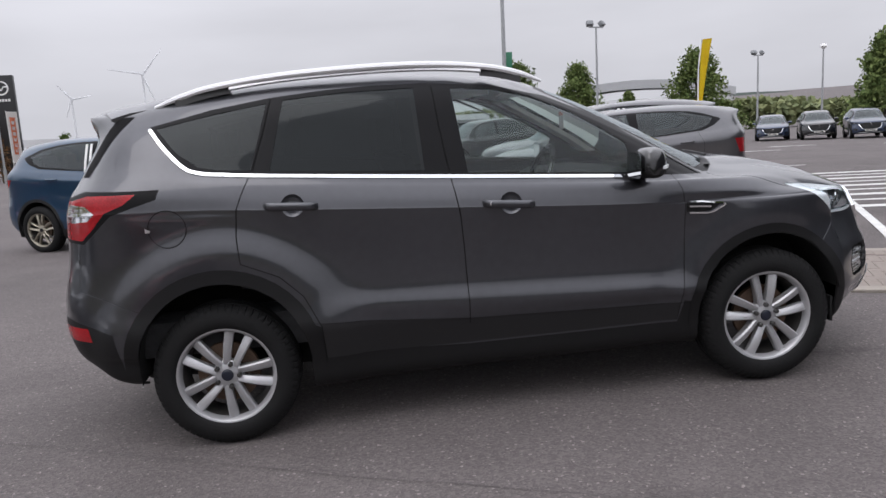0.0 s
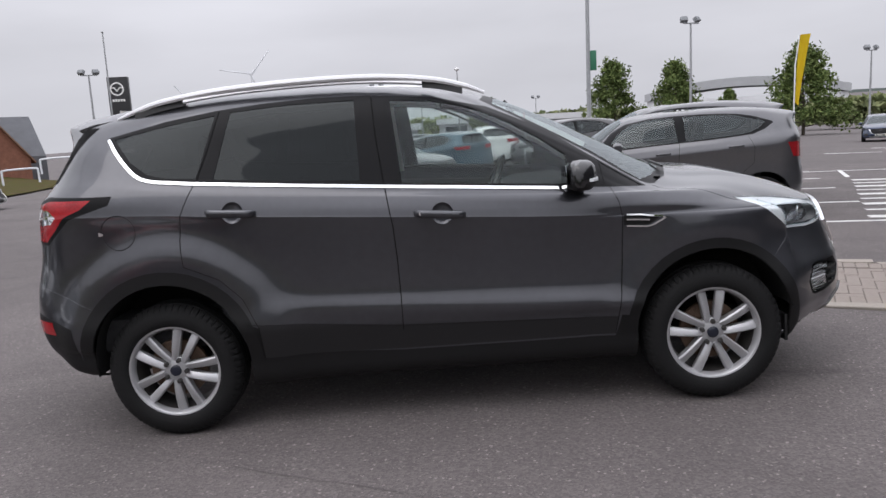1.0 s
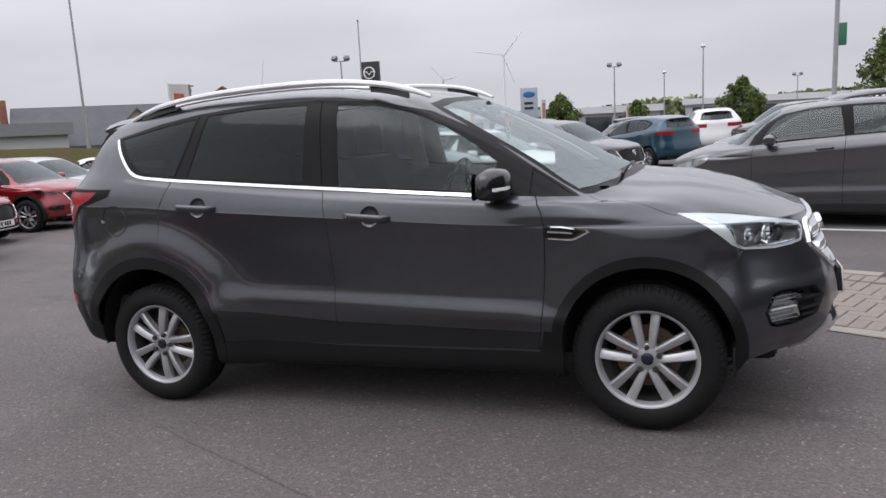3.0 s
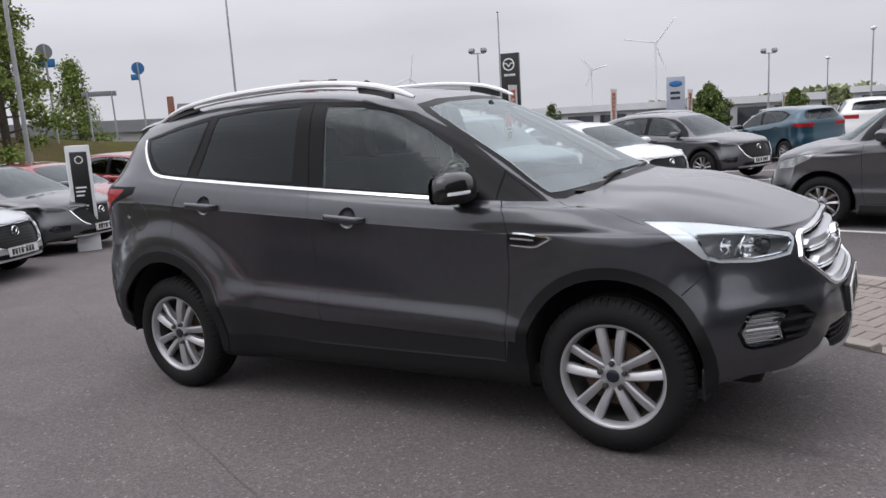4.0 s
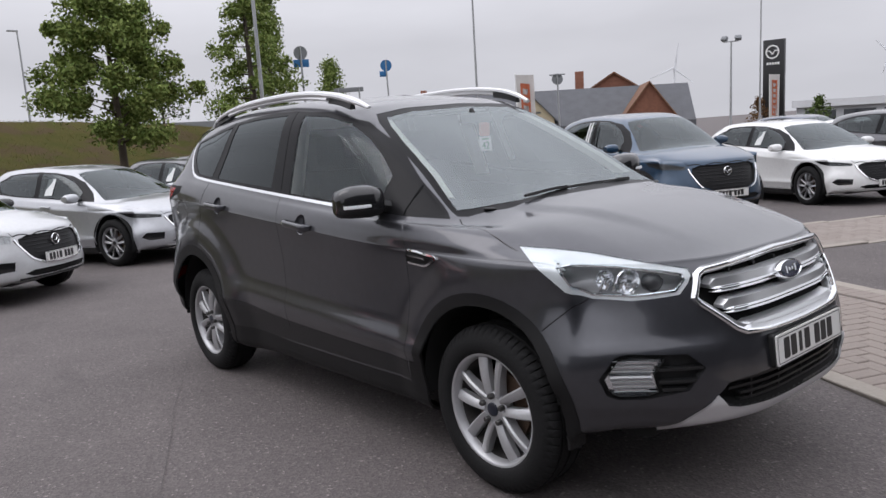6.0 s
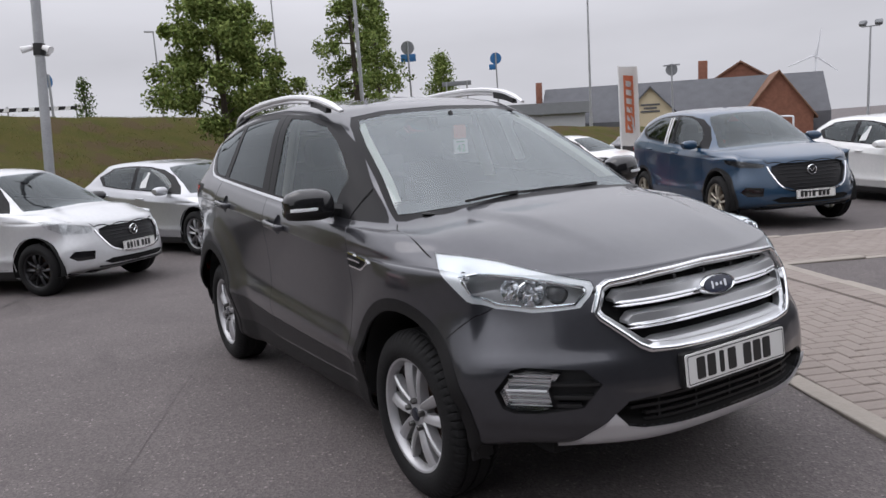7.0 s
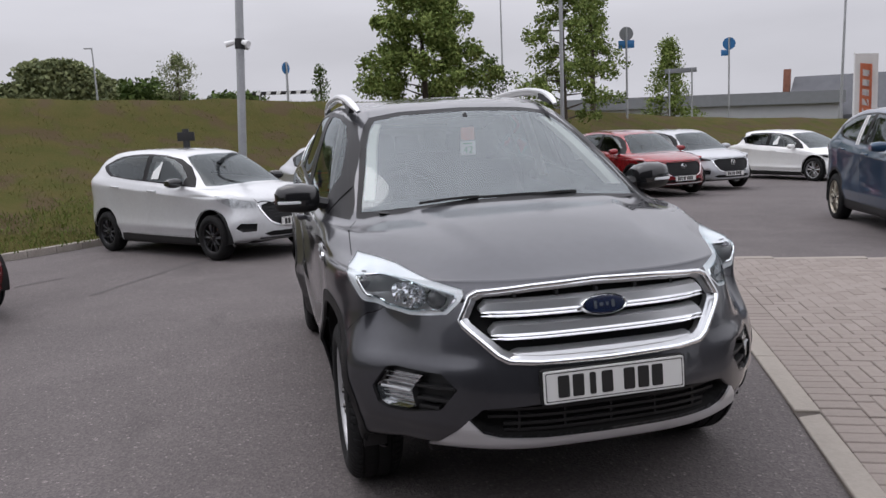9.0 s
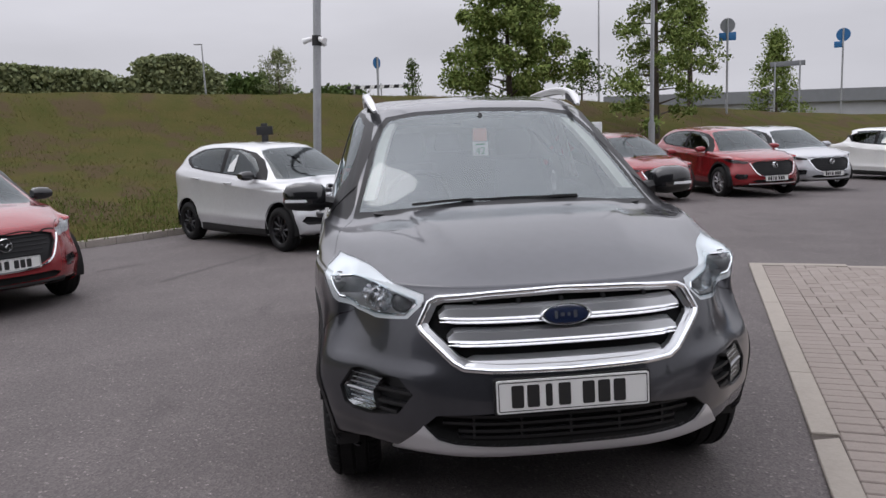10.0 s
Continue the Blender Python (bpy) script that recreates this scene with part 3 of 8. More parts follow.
class Shell:
    """The right half of a body as one mesh, whose faces are cut and sorted into named panels."""

    def __init__(self, cage, nu, nv, shape=None):
        grid = smooth_surface(cage, nu, nv)
        grid[:, :, 1] = -np.maximum(grid[:, :, 1], 0)
        if shape:
            shape(grid)
        self.bm = bmesh.new()
        nvv, nuu, _ = grid.shape
        vs = [[self.bm.verts.new(grid[i, j]) for j in range(nuu)] for i in range(nvv)]
        for i in range(nvv - 1):
            for j in range(nuu - 1):
                self.bm.faces.new((vs[i][j], vs[i + 1][j], vs[i + 1][j + 1], vs[i][j + 1]))
        # the last strip of the roof up to the middle line
        mid = [self.bm.verts.new((grid[-1, j, 0], 0, grid[-1, j, 2] + .004)) for j in range(nuu)]
        for j in range(nuu - 1):
            self.bm.faces.new((vs[-1][j], mid[j], mid[j + 1], vs[-1][j + 1]))
        bmesh.ops.remove_doubles(self.bm, verts=self.bm.verts[:], dist=1e-5)
        self.bm.normal_update()
        c = sum((f.normal.dot(f.calc_center_median() - Vector((1.3, 0, .9))) for f in self.bm.faces))
        if c < 0:
            bmesh.ops.reverse_faces(self.bm, faces=self.bm.faces[:])
        self.bm.normal_update()
        self.kind = self.bm.faces.layers.int.new("panel")
        # the smooth sheet's own normals, kept through all cuts
        self.flow = self.bm.verts.layers.float_vector.new("flow")
        for w in self.bm.verts:
            nn = w.normal.copy()
            if abs(w.co.y) < 1e-4:
                nn.y = 0
            w[self.flow] = nn.normalized()
        self.names = ["body"]

    def id(self, name):
        if name not in self.names:
            self.names.append(name)
        return self.names.index(name)

    def cut(self, name, poly, u, v, n, over=None, facing=.1, test=None):
        """Cuts a flat outline, seen along -n, into the sheet and gives its inside to a panel."""
        u, v, n = Vector(u), Vector(v), Vector(n)
        self.bm.normal_update()
        allow = None if over is None else {self.id(o) for o in over}
        xs, ys = [p[0] for p in poly], [p[1] for p in poly]
        x0, x1, y0, y1 = min(xs) - .03, max(xs) + .03, min(ys) - .03, max(ys) + .03

        def near(fs):
            out = []
            for f in fs:
                if f.normal.dot(n) < facing or (test and not test(f.calc_center_median())):
                    continue
                a = [w.co.dot(u) for w in f.verts]
                b = [w.co.dot(v) for w in f.verts]
                if max(a) > x0 and min(a) < x1 and max(b) > y0 and min(b) < y1:
                    out.append(f)
            return out

        k = len(poly)
        for i in range(k):
            p, q = poly[i], poly[(i + 1) % k]
            dx, dy = q[0] - p[0], q[1] - p[1]
            ln = math.hypot(dx, dy)
            if ln < 1e-6:
                continue
            co = u * p[0] + v * p[1]
            no = (u * -dy + v * dx) / ln
            ax0, ax1, ay0, ay1 = min(p[0], q[0]) - .002, max(p[0], q[0]) + .002, min(p[1], q[1]) - .002, max(p[1], q[1]) + .002
            fs = []
            for f in self._in(near, i == 0):
                if not f.is_valid:
                    continue
                a = [w.co.dot(u) for w in f.verts]
                b = [w.co.dot(v) for w in f.verts]
                if max(a) > ax0 and min(a) < ax1 and max(b) > ay0 and min(b) < ay1:
                    fs.append(f)
            if not fs:
                continue
            geom = set(fs)
            for f in fs:
                geom.update(f.edges)
                geom.update(f.verts)
            got = bmesh.ops.bisect_plane(self.bm, geom=list(geom), dist=1e-6, plane_co=co, plane_no=no)
            self.work.update(g for g in got["geom"] if isinstance(g, bmesh.types.BMFace))
        self.bm.normal_update()
        for f in self.work:
            if not f.is_valid or f.normal.dot(n) < facing * .5:
                continue
            c = f.calc_center_median()
            if inside((c.dot(u), c.dot(v)), poly) and (allow is None or f[self.kind] in allow):
                f[self.kind] = self.id(name)

    def _in(self, near, first):
        if first:
            self.work = set(near(self.bm.faces))
        return [f for f in self.work if f.is_valid]

    def side(self, name, poly, over=None, test=None):
        self.cut(name, poly, (1, 0, 0), (0, 0, 1), (0, -1, 0), over, .1, test)

    def front(self, name, poly, over=None, test=None):
        """An outline of (y, z) seen from ahead, on the half y <= 0."""
        self.cut(name, poly, (0, 1, 0), (0, 0, 1), (1, 0, 0), over, .1, test or (lambda c: c.x > 1.3))

    def top(self, name, poly, over=None, test=None):
        self.cut(name, poly, (1, 0, 0), (0, 1, 0), (0, 0, 1), over, .12, test)

    def seam(self, line, half=.0028, how="side", over=None, test=None, name="seam"):
        """A narrow shut line along an open polyline."""
        for p, q in zip(line, line[1:]):
            dx, dy = q[0] - p[0], q[1] - p[1]
            ln = math.hypot(dx, dy)
            ox, oy, ex, ey = -dy / ln * half, dx / ln * half, dx / ln * half, dy / ln * half
            poly = [(p[0] + ox - ex, p[1] + oy - ey), (q[0] + ox + ex, q[1] + oy + ey), (q[0] - ox + ex, q[1] - oy + ey), (p[0] - ox - ex, p[1] - oy - ey)]
            {"side": self.side, "front": self.front, "top": self.top}[how](name, poly, over, test)

    def slant(self, name, poly, over=None, test=None):
        """An outline of ((x + y) / root 2, z) seen from ahead and the right, at 45 degrees."""
        k = math.sqrt(.5)
        self.cut(name, poly, (k, k, 0), (0, 0, 1), (k, -k, 0), over, .05, test)

    def skin(self):
        """Search tree of the sheet, to set things on it."""
        from_bm = self.bm.copy()
        bmesh.ops.triangulate(from_bm, faces=from_bm.faces[:])
        v = [w.co.copy() for w in from_bm.verts]
        from_bm.verts.index_update()
        f = [[w.index for w in g.verts] for g in from_bm.faces]
        from_bm.free()
        return BVHTree.FromPolygons(v, f)

    def take(self, names, sink=0.0, thick=.012, mirror=None, lift=0.0):
        """The faces of some panels as a new bmesh with turned-in edges. mirror: None, 'left' or 'both'."""
        ids = {self.names.index(n) for n in ([names] if isinstance(names, str) else names) if n in self.names}
        bm = bmesh.new()
        flow = bm.verts.layers.float_vector.new("flow")
        seen = {}
        for f in self.bm.faces:
            if f[self.kind] in ids:
                vs = []
                for w in f.verts:
                    if w not in seen:
                        nn = w[self.flow].normalized()
                        seen[w] = bm.verts.new(w.co - nn * sink + nn * lift)
                        seen[w][flow] = nn
                    vs.append(seen[w])
                try:
                    bm.faces.new(vs)
                except ValueError:
                    pass
        if not seen:
            return bm
        if mirror:
            geom = bm.verts[:] + bm.edges[:] + bm.faces[:]
            got = bmesh.ops.duplicate(bm, geom=geom)["geom"]
            vs = [g for g in got if isinstance(g, bmesh.types.BMVert)]
            for w in vs:
                w.co.y *= -1
                w[flow] = w[flow] * Vector((1, -1, 1))
            bmesh.ops.reverse_faces(bm, faces=[g for g in got if isinstance(g, bmesh.types.BMFace)])
            if mirror == "left":
                bmesh.ops.delete(bm, geom=[g for g in geom if isinstance(g, bmesh.types.BMVert)], context="VERTS")
            else:
                bmesh.ops.remove_doubles(bm, verts=[w for w in bm.verts if abs(w.co.y) < 1e-4], dist=2e-4)
        if thick:
            bm.normal_update()
            rim = [e for e in bm.edges if e.is_boundary and not all(abs(w.co.y) < 1e-4 for w in e.verts)]
            low = {}
            for e in rim:
                for w in e.verts:
                    if w not in low:
                        low[w] = bm.verts.new(w.co - w[flow] * thick)
                        low[w][flow] = w[flow]
            for e in rim:
                a, b = e.verts
                f = e.link_faces[0]
                lp = [l for l in f.loops if l.edge == e][0]
                a, b = lp.vert, lp.link_loop_next.vert
                bm.faces.new((b, a, low[a], low[b]))
        return bm


def inside(p, poly):
    x, y = p
    odd = False
    k = len(poly)
    for i in range(k):
        (x0, y0), (x1, y1) = poly[i], poly[(i + 1) % k]
        if (y0 > y) != (y1 > y) and x < (x1 - x0) * (y - y0) / (y1 - y0) + x0:
            odd = not odd
    return odd


def disc_outline(cx, cz, r, n=40, a0=0.0, a1=360.0):
    return [(cx + r * math.cos(radians(a0 + (a1 - a0) * i / n)), cz + r * math.sin(radians(a0 + (a1 - a0) * i / n))) for i in range(n)]


def make_tyre(bm, r, w, rim_r, blocks=64, sides=96):
    """A road tyre about the y axis with its outer face at -y: bulged walls, notched shoulders and tread grooves."""
    turn = pose(0, 0, 0, -90, 0, 0)
    h = w / 2
    prof = [(rim_r - .004, -h + .030), (rim_r + .004, -h + .012), (rim_r + .022, -h + .002), (rim_r + .045, -h), (r - .046, -h + .004), (r - .034, -h + .010), (r - .022, -h + .017),
            (r - .010, -h + .028), (r - .002, -h + .042), (r, -h * .55), (r - .008, -h * .53), (r - .008, -h * .45), (r, -h * .43), (r, -h * .06), (r - .008, -h * .05),
            (r - .008, h * .05), (r, h * .06), (r, h * .43), (r - .008, h * .45), (r - .008, h * .53), (r, h * .55), (r - .002, h - .042), (r - .010, h - .028), (r - .020, h - .016), (r - .05, h), (rim_r, h - .02)]
    notched = (6, 7, 8, 9, 20, 21, 22)
    # each shoulder block takes three steps round the wheel: one narrow notch and the block's own face
    if blocks:
        turns = [2 * math.pi * (i + q) / blocks for i in range(blocks) for q in (0, .13, .26)]
    else:
        turns = [2 * math.pi * i / sides for i in range(sides)]
    rings = []
    for n, a in enumerate(turns):
        c, sn = math.cos(a), math.sin(a)
        cut = blocks and n % 3 == 1
        ring = []
        for k, (rad, y) in enumerate(prof):
            d = .007 if cut and k in notched else 0
            ring.append(bm.verts.new(turn @ Vector(((rad - d) * c, (rad - d) * sn, y))))
        rings.append(ring)
    m = len(turns)
    for i in range(m):
        a, b = rings[i], rings[(i + 1) % m]
        for k in range(len(prof) - 1):
            bm.faces.new((a[k], b[k], b[k + 1], a[k + 1]))
    return bm


def make_rim(bm, r, w, spokes=5, pair=.028, width=.037):
    """The cast face of a wheel about the y axis, face at -y: lip, hub and pairs of straight spokes."""
    turn = pose(0, 0, 0, -90, 0, 0)
    h = w / 2
    lathe(bm, [(r + .006, -h + .012), (r + .010, -h + .003), (r + .006, -h - .004), (r - .004, -h - .004), (r - .010, -h + .001), (r - .014, -h + .013), (r - .018, -h + .020), (r - .020, -h + .034), (r - .004, -h + .038)], 72, turn)
    lathe(bm, [(.0, -h + .013), (.034, -h + .013), (.040, -h + .016), (.062, -h + .018), (.070, -h + .026), (.072, -h + .06), (.0, -h + .06)], 40, turn)
    for i in range(spokes):
        a = 2 * math.pi * i / spokes
        for s in (-1, 1):
            m = Matrix.Rotation(a, 4, "Y")
            n = 9
            rings = []
            for j in range(n):
                q = j / (n - 1)
                rad = .048 + (r - .010 - .048) * q
                off = s * (.020 + pair * q)
                wd = width * (.78 + .36 * q)
                dep = -h + .014 - .010 * math.sin(q * math.pi) + .006 * q
                thick = .050 - .018 * q
                lean = .004 * s
                shape = ((-wd / 2, thick), (-wd / 2, .009 + lean), (-wd / 2 + .007, .002 + lean), (0, .0), (wd / 2 - .007, .002 - lean), (wd / 2, .009 - lean), (wd / 2, thick))
                rings.append([bm.verts.new(m @ Vector((off + x, dep + d, rad))) for x, d in shape])
            for p, q in zip(rings, rings[1:]):
                for k in range(7):
                    bm.faces.new((p[k], q[k], q[(k + 1) % 7], p[(k + 1) % 7]))
            bm.faces.new(rings[0])
            bm.faces.new(list(reversed(rings[-1])))
    return bm


def make_wheel(parent, at, r=.3415, w=.225, rim_r=.229, left=False, blocks=64, rim_mat=None, cap_mat=None, turned=0.0, spokes=5, pair=.030, swidth=.041):
    """A wheel with tyre, rim, hub cap, wheel nuts, brake disc and caliper; its outer face looks to -y (or +y on the left)."""
    hub = empty("wheel", Matrix.Translation(at) @ (pose(0, 0, 0, 0, 0, 180) if left else Matrix()) @ Matrix.Rotation(turned, 4, "Y"))
    hub.parent = parent
    part("tyre", make_tyre(bmesh.new(), r, w, rim_r, blocks, 96 if blocks > 40 else 40), rubber, hub)
    part("rim", make_rim(bmesh.new(), rim_r, w - .04, spokes, pair, swidth), rim_mat or alloy, hub)
    h = (w - .04) / 2
    bm = bmesh.new()
    lathe(bm, [(rim_r - .019, -h + .036), (rim_r - .028, -h + .060), (rim_r - .032, h - .03), (rim_r - .002, h), (rim_r - .002, -h + .038)], 60 if blocks > 40 else 32, pose(0, 0, 0, -90, 0, 0))
    part("rim_barrel", bm, barrel_shaded, hub)
    bm = bmesh.new()
    lathe(bm, [(0, -h + .004), (.022, -h + .004), (.027, -h + .007), (.029, -h + .013)], 24, pose(0, 0, 0, -90, 0, 0))
    part("hub_cap", bm, cap_mat or gloss_black, hub)
    if blocks > 40:
        for i in range(5):
            a = 2 * math.pi * i / 5
            bm = bmesh.new()
            m = Matrix.Rotation(a, 4, "Y") @ Matrix.Translation((0, -h + .006, .056)) @ pose(0, 0, 0, -90, 0, 0)
            lathe(bm, [(0, -.012), (.009, -.011), (.0125, -.007), (.0125, .012)], 6, m)
            part("wheel_nut", bm, nut_steel, hub)
    bm = bmesh.new()
    lathe(bm, [(.03, -h + .085), (.07, -h + .085), (.075, -h + .07), (.145, -h + .07), (.148, -h + .09), (.03, -h + .10)], 48, pose(0, 0, 0, -90, 0, 0))
    part("brake_disc", bm, brake_metal, hub)
    return hub


# ---- the grey sport-utility car ----
grey_paint = paint("grey_paint", (0.054, 0.055, 0.063), .34, .7, .05)
grey_paint.node_tree.nodes["Principled BSDF"].inputs["Coat IOR"].default_value = 1.5
grey_paint.node_tree.nodes["Principled BSDF"].inputs["Coat Roughness"].default_value = .06
fog_clear = material("fog_clear", (.42, .43, .44), .25, spec=.6)
frame_black = material("frame_black", (0.008, 0.008, 0.009), .36, spec=.12)
edge_black = material("edge_black", (0.006, 0.006, 0.0065), .5, spec=.15)
# mirror colour darkened to stand in for a reflection of the dark flank
mirror_dark = material("mirror_dark", (.16, .17, .18), .03, 1.0)
cap_blue = material("cap_blue", (0.006, 0.009, 0.020), .3, coat=.4)
# grey of the lower doors, with the shade near the sill in its colour
lower_shaded = material("lower_cladding", (0.014, 0.014, 0.015), .42, spec=.4, bump=.08, bump_scale=500)
badge_blue = material("badge_blue", (0.006, 0.013, 0.042), .25, coat=.8)
clad_grey = material("cladding_grey", (0.007, 0.007, 0.0075), .5, spec=.3, bump=.1, bump_scale=500)
orange_card = material("orange_card", (0.62, 0.20, 0.12), .6)
green_ink = material("green_ink", (0.03, 0.28, 0.12), .6)

BELT = [(-.234, 1.511), (-.155, 1.407), (-.075, 1.325), (.0, 1.296), (.10, 1.283), (.217, 1.27), (.66, 1.23), (1.125, 1.19), (1.56, 1.153), (2.02, 1.114), (2.408, 1.084)]
DLO_TOP = [(-.235, 1.516), (.047, 1.575), (.311, 1.610), (.561, 1.628), (.795, 1.634), (1.056, 1.628), (1.373, 1.598), (1.654, 1.528), (1.92, 1.405), (2.176, 1.232), (2.408, 1.084)]


def bonnet_ridges(g):
    """The raised middle of the bonnet, with a crease on each flank that runs out towards the nose."""
    x, y, z = g[:, :, 0], -g[:, :, 1], g[:, :, 2]
    edge = np.interp(x, (2.3, 3.35), (.56, .30))
    k = np.clip((edge + .03 - y) / .06, 0, 1)
    k = k * k * (3 - 2 * k)
    a, b = np.clip((x - 2.40) / .30, 0, 1), np.clip((3.40 - x) / .60, 0, 1)
    along = a * a * (3 - 2 * a) * b * b * (3 - 2 * b)
    on = (z > .93) & (x > 2.25)
    g[:, :, 2] += on * .016 * k * along
    # the flared arches swell out of the flanks
    for cx, cz, r, amp in ((0.03, .40, .67, .042), (2.69, .40, .60, .022)):
        d = np.hypot(x - cx, z - cz)
        s = np.clip((r - d) / .16, 0, 1)
        s = s * s * (3 - 2 * s) * (y > .7)
        g[:, :, 1] -= amp * s
    # the corners of the bumper stand proud round the fog lamps, with a ledge above
    u = (x - y) * math.sqrt(.5)
    soft = lambda v: np.clip(v, 0, 1) ** 2 * (3 - 2 * np.clip(v, 0, 1))
    k = soft((u - 1.60) / .10) * soft((2.20 - u) / .12) * soft((z - .40) / .05) * soft((.690 - z) / .055) * (x > 2.9)
    g[:, :, 0] += .012 * k
    g[:, :, 1] -= .006 * k
    # a soft ridge low along the doors
    ridge_z = np.interp(x, (.4, 2.3), (.640, .560))
    k = soft(1 - np.abs(z - ridge_z) / .075) * soft((x - .45) / .25) * soft((2.30 - x) / .25) * (y > .7)
    g[:, :, 1] -= .013 * k


def loft(bm, rings, caps=True):
    """A skin over closed rings of equal length."""
    vs = [[bm.verts.new(p) for p in r] for r in rings]
    k = len(rings[0])
    for a, b in zip(vs, vs[1:]):
        for j in range(k):
            bm.faces.new((a[j], a[(j + 1) % k], b[(j + 1) % k], b[j]))
    if caps:
        bm.faces.new(list(reversed(vs[0])))
        bm.faces.new(vs[-1])
    bmesh.ops.recalc_face_normals(bm, faces=bm.faces[:])
    return bm


def rounded(w, h, r, n=4):
    """A rounded rectangle outline."""
    out = []
    for cx, cy, a0 in ((w / 2 - r, h / 2 - r, 0), (-w / 2 + r, h / 2 - r, 90), (-w / 2 + r, -h / 2 + r, 180), (w / 2 - r, -h / 2 + r, 270)):
        out += [(cx + r * math.cos(radians(a0 + 90 * i / n)), cy + r * math.sin(radians(a0 + 90 * i / n))) for i in range(n + 1)]
    return out


def flip_y(bm):
    for v in bm.verts:
        v.co.y *= -1
    bmesh.ops.reverse_faces(bm, faces=bm.faces[:])
    return bm


def text_mesh(words, size, m, depth=.0015, spread=1.0):
    """Lettering as a bmesh, standing in the local xy plane."""
    cu = bpy.data.curves.new("letters", "FONT")
    cu.body, cu.size, cu.extrude, cu.align_x, cu.align_y, cu.space_character = words, size, depth, "CENTER", "CENTER", spread
    ob = bpy.data.objects.new("letters", cu)
    me = bpy.data.meshes.new_from_object(ob)
    bm = bmesh.new()
    bm.from_mesh(me)
    bmesh.ops.transform(bm, matrix=m, verts=bm.verts)
    bpy.data.objects.remove(ob)
    bpy.data.meshes.remove(me)
    return bm


def bars_plate(parent, m, w=.52, h=.111, name="number_plate", mat=None):
    """A number plate whose writing is plain dark bars."""
    bm = bmesh.new()
    prism(bm, rounded(w, h, .008), .006, m)
    pl = part(name, bm, mat or plate_white, parent, "white number plate with dark bars", angle=30)
    bm = bmesh.new()
    out, inn = rounded(w - .012, h - .012, .006), rounded(w - .018, h - .018, .005)
    for q in range(len(out)):
        a, b, c, d = out[q], out[(q + 1) % len(out)], inn[(q + 1) % len(out)], inn[q]
        bm.faces.new([bm.verts.new(m @ Vector((p[0], p[1], .0072))) for p in (a, b, c, d)])
    part("plate_border", bm, plate_black, pl)
    x = -w * .41
    for k in (1, 1, .55, 1, 0, 1, 1, 1):
        bw = w * .092 * k
        if k:
            bm = bmesh.new()
            prism(bm, rounded(bw * .86, h * .68, .006), .0015, m @ Matrix.Translation((x + w * .046, 0, .006)))
            part("plate_bar", bm, plate_black, pl)
        x += w * .102 if k != 0 else w * .055
    return pl


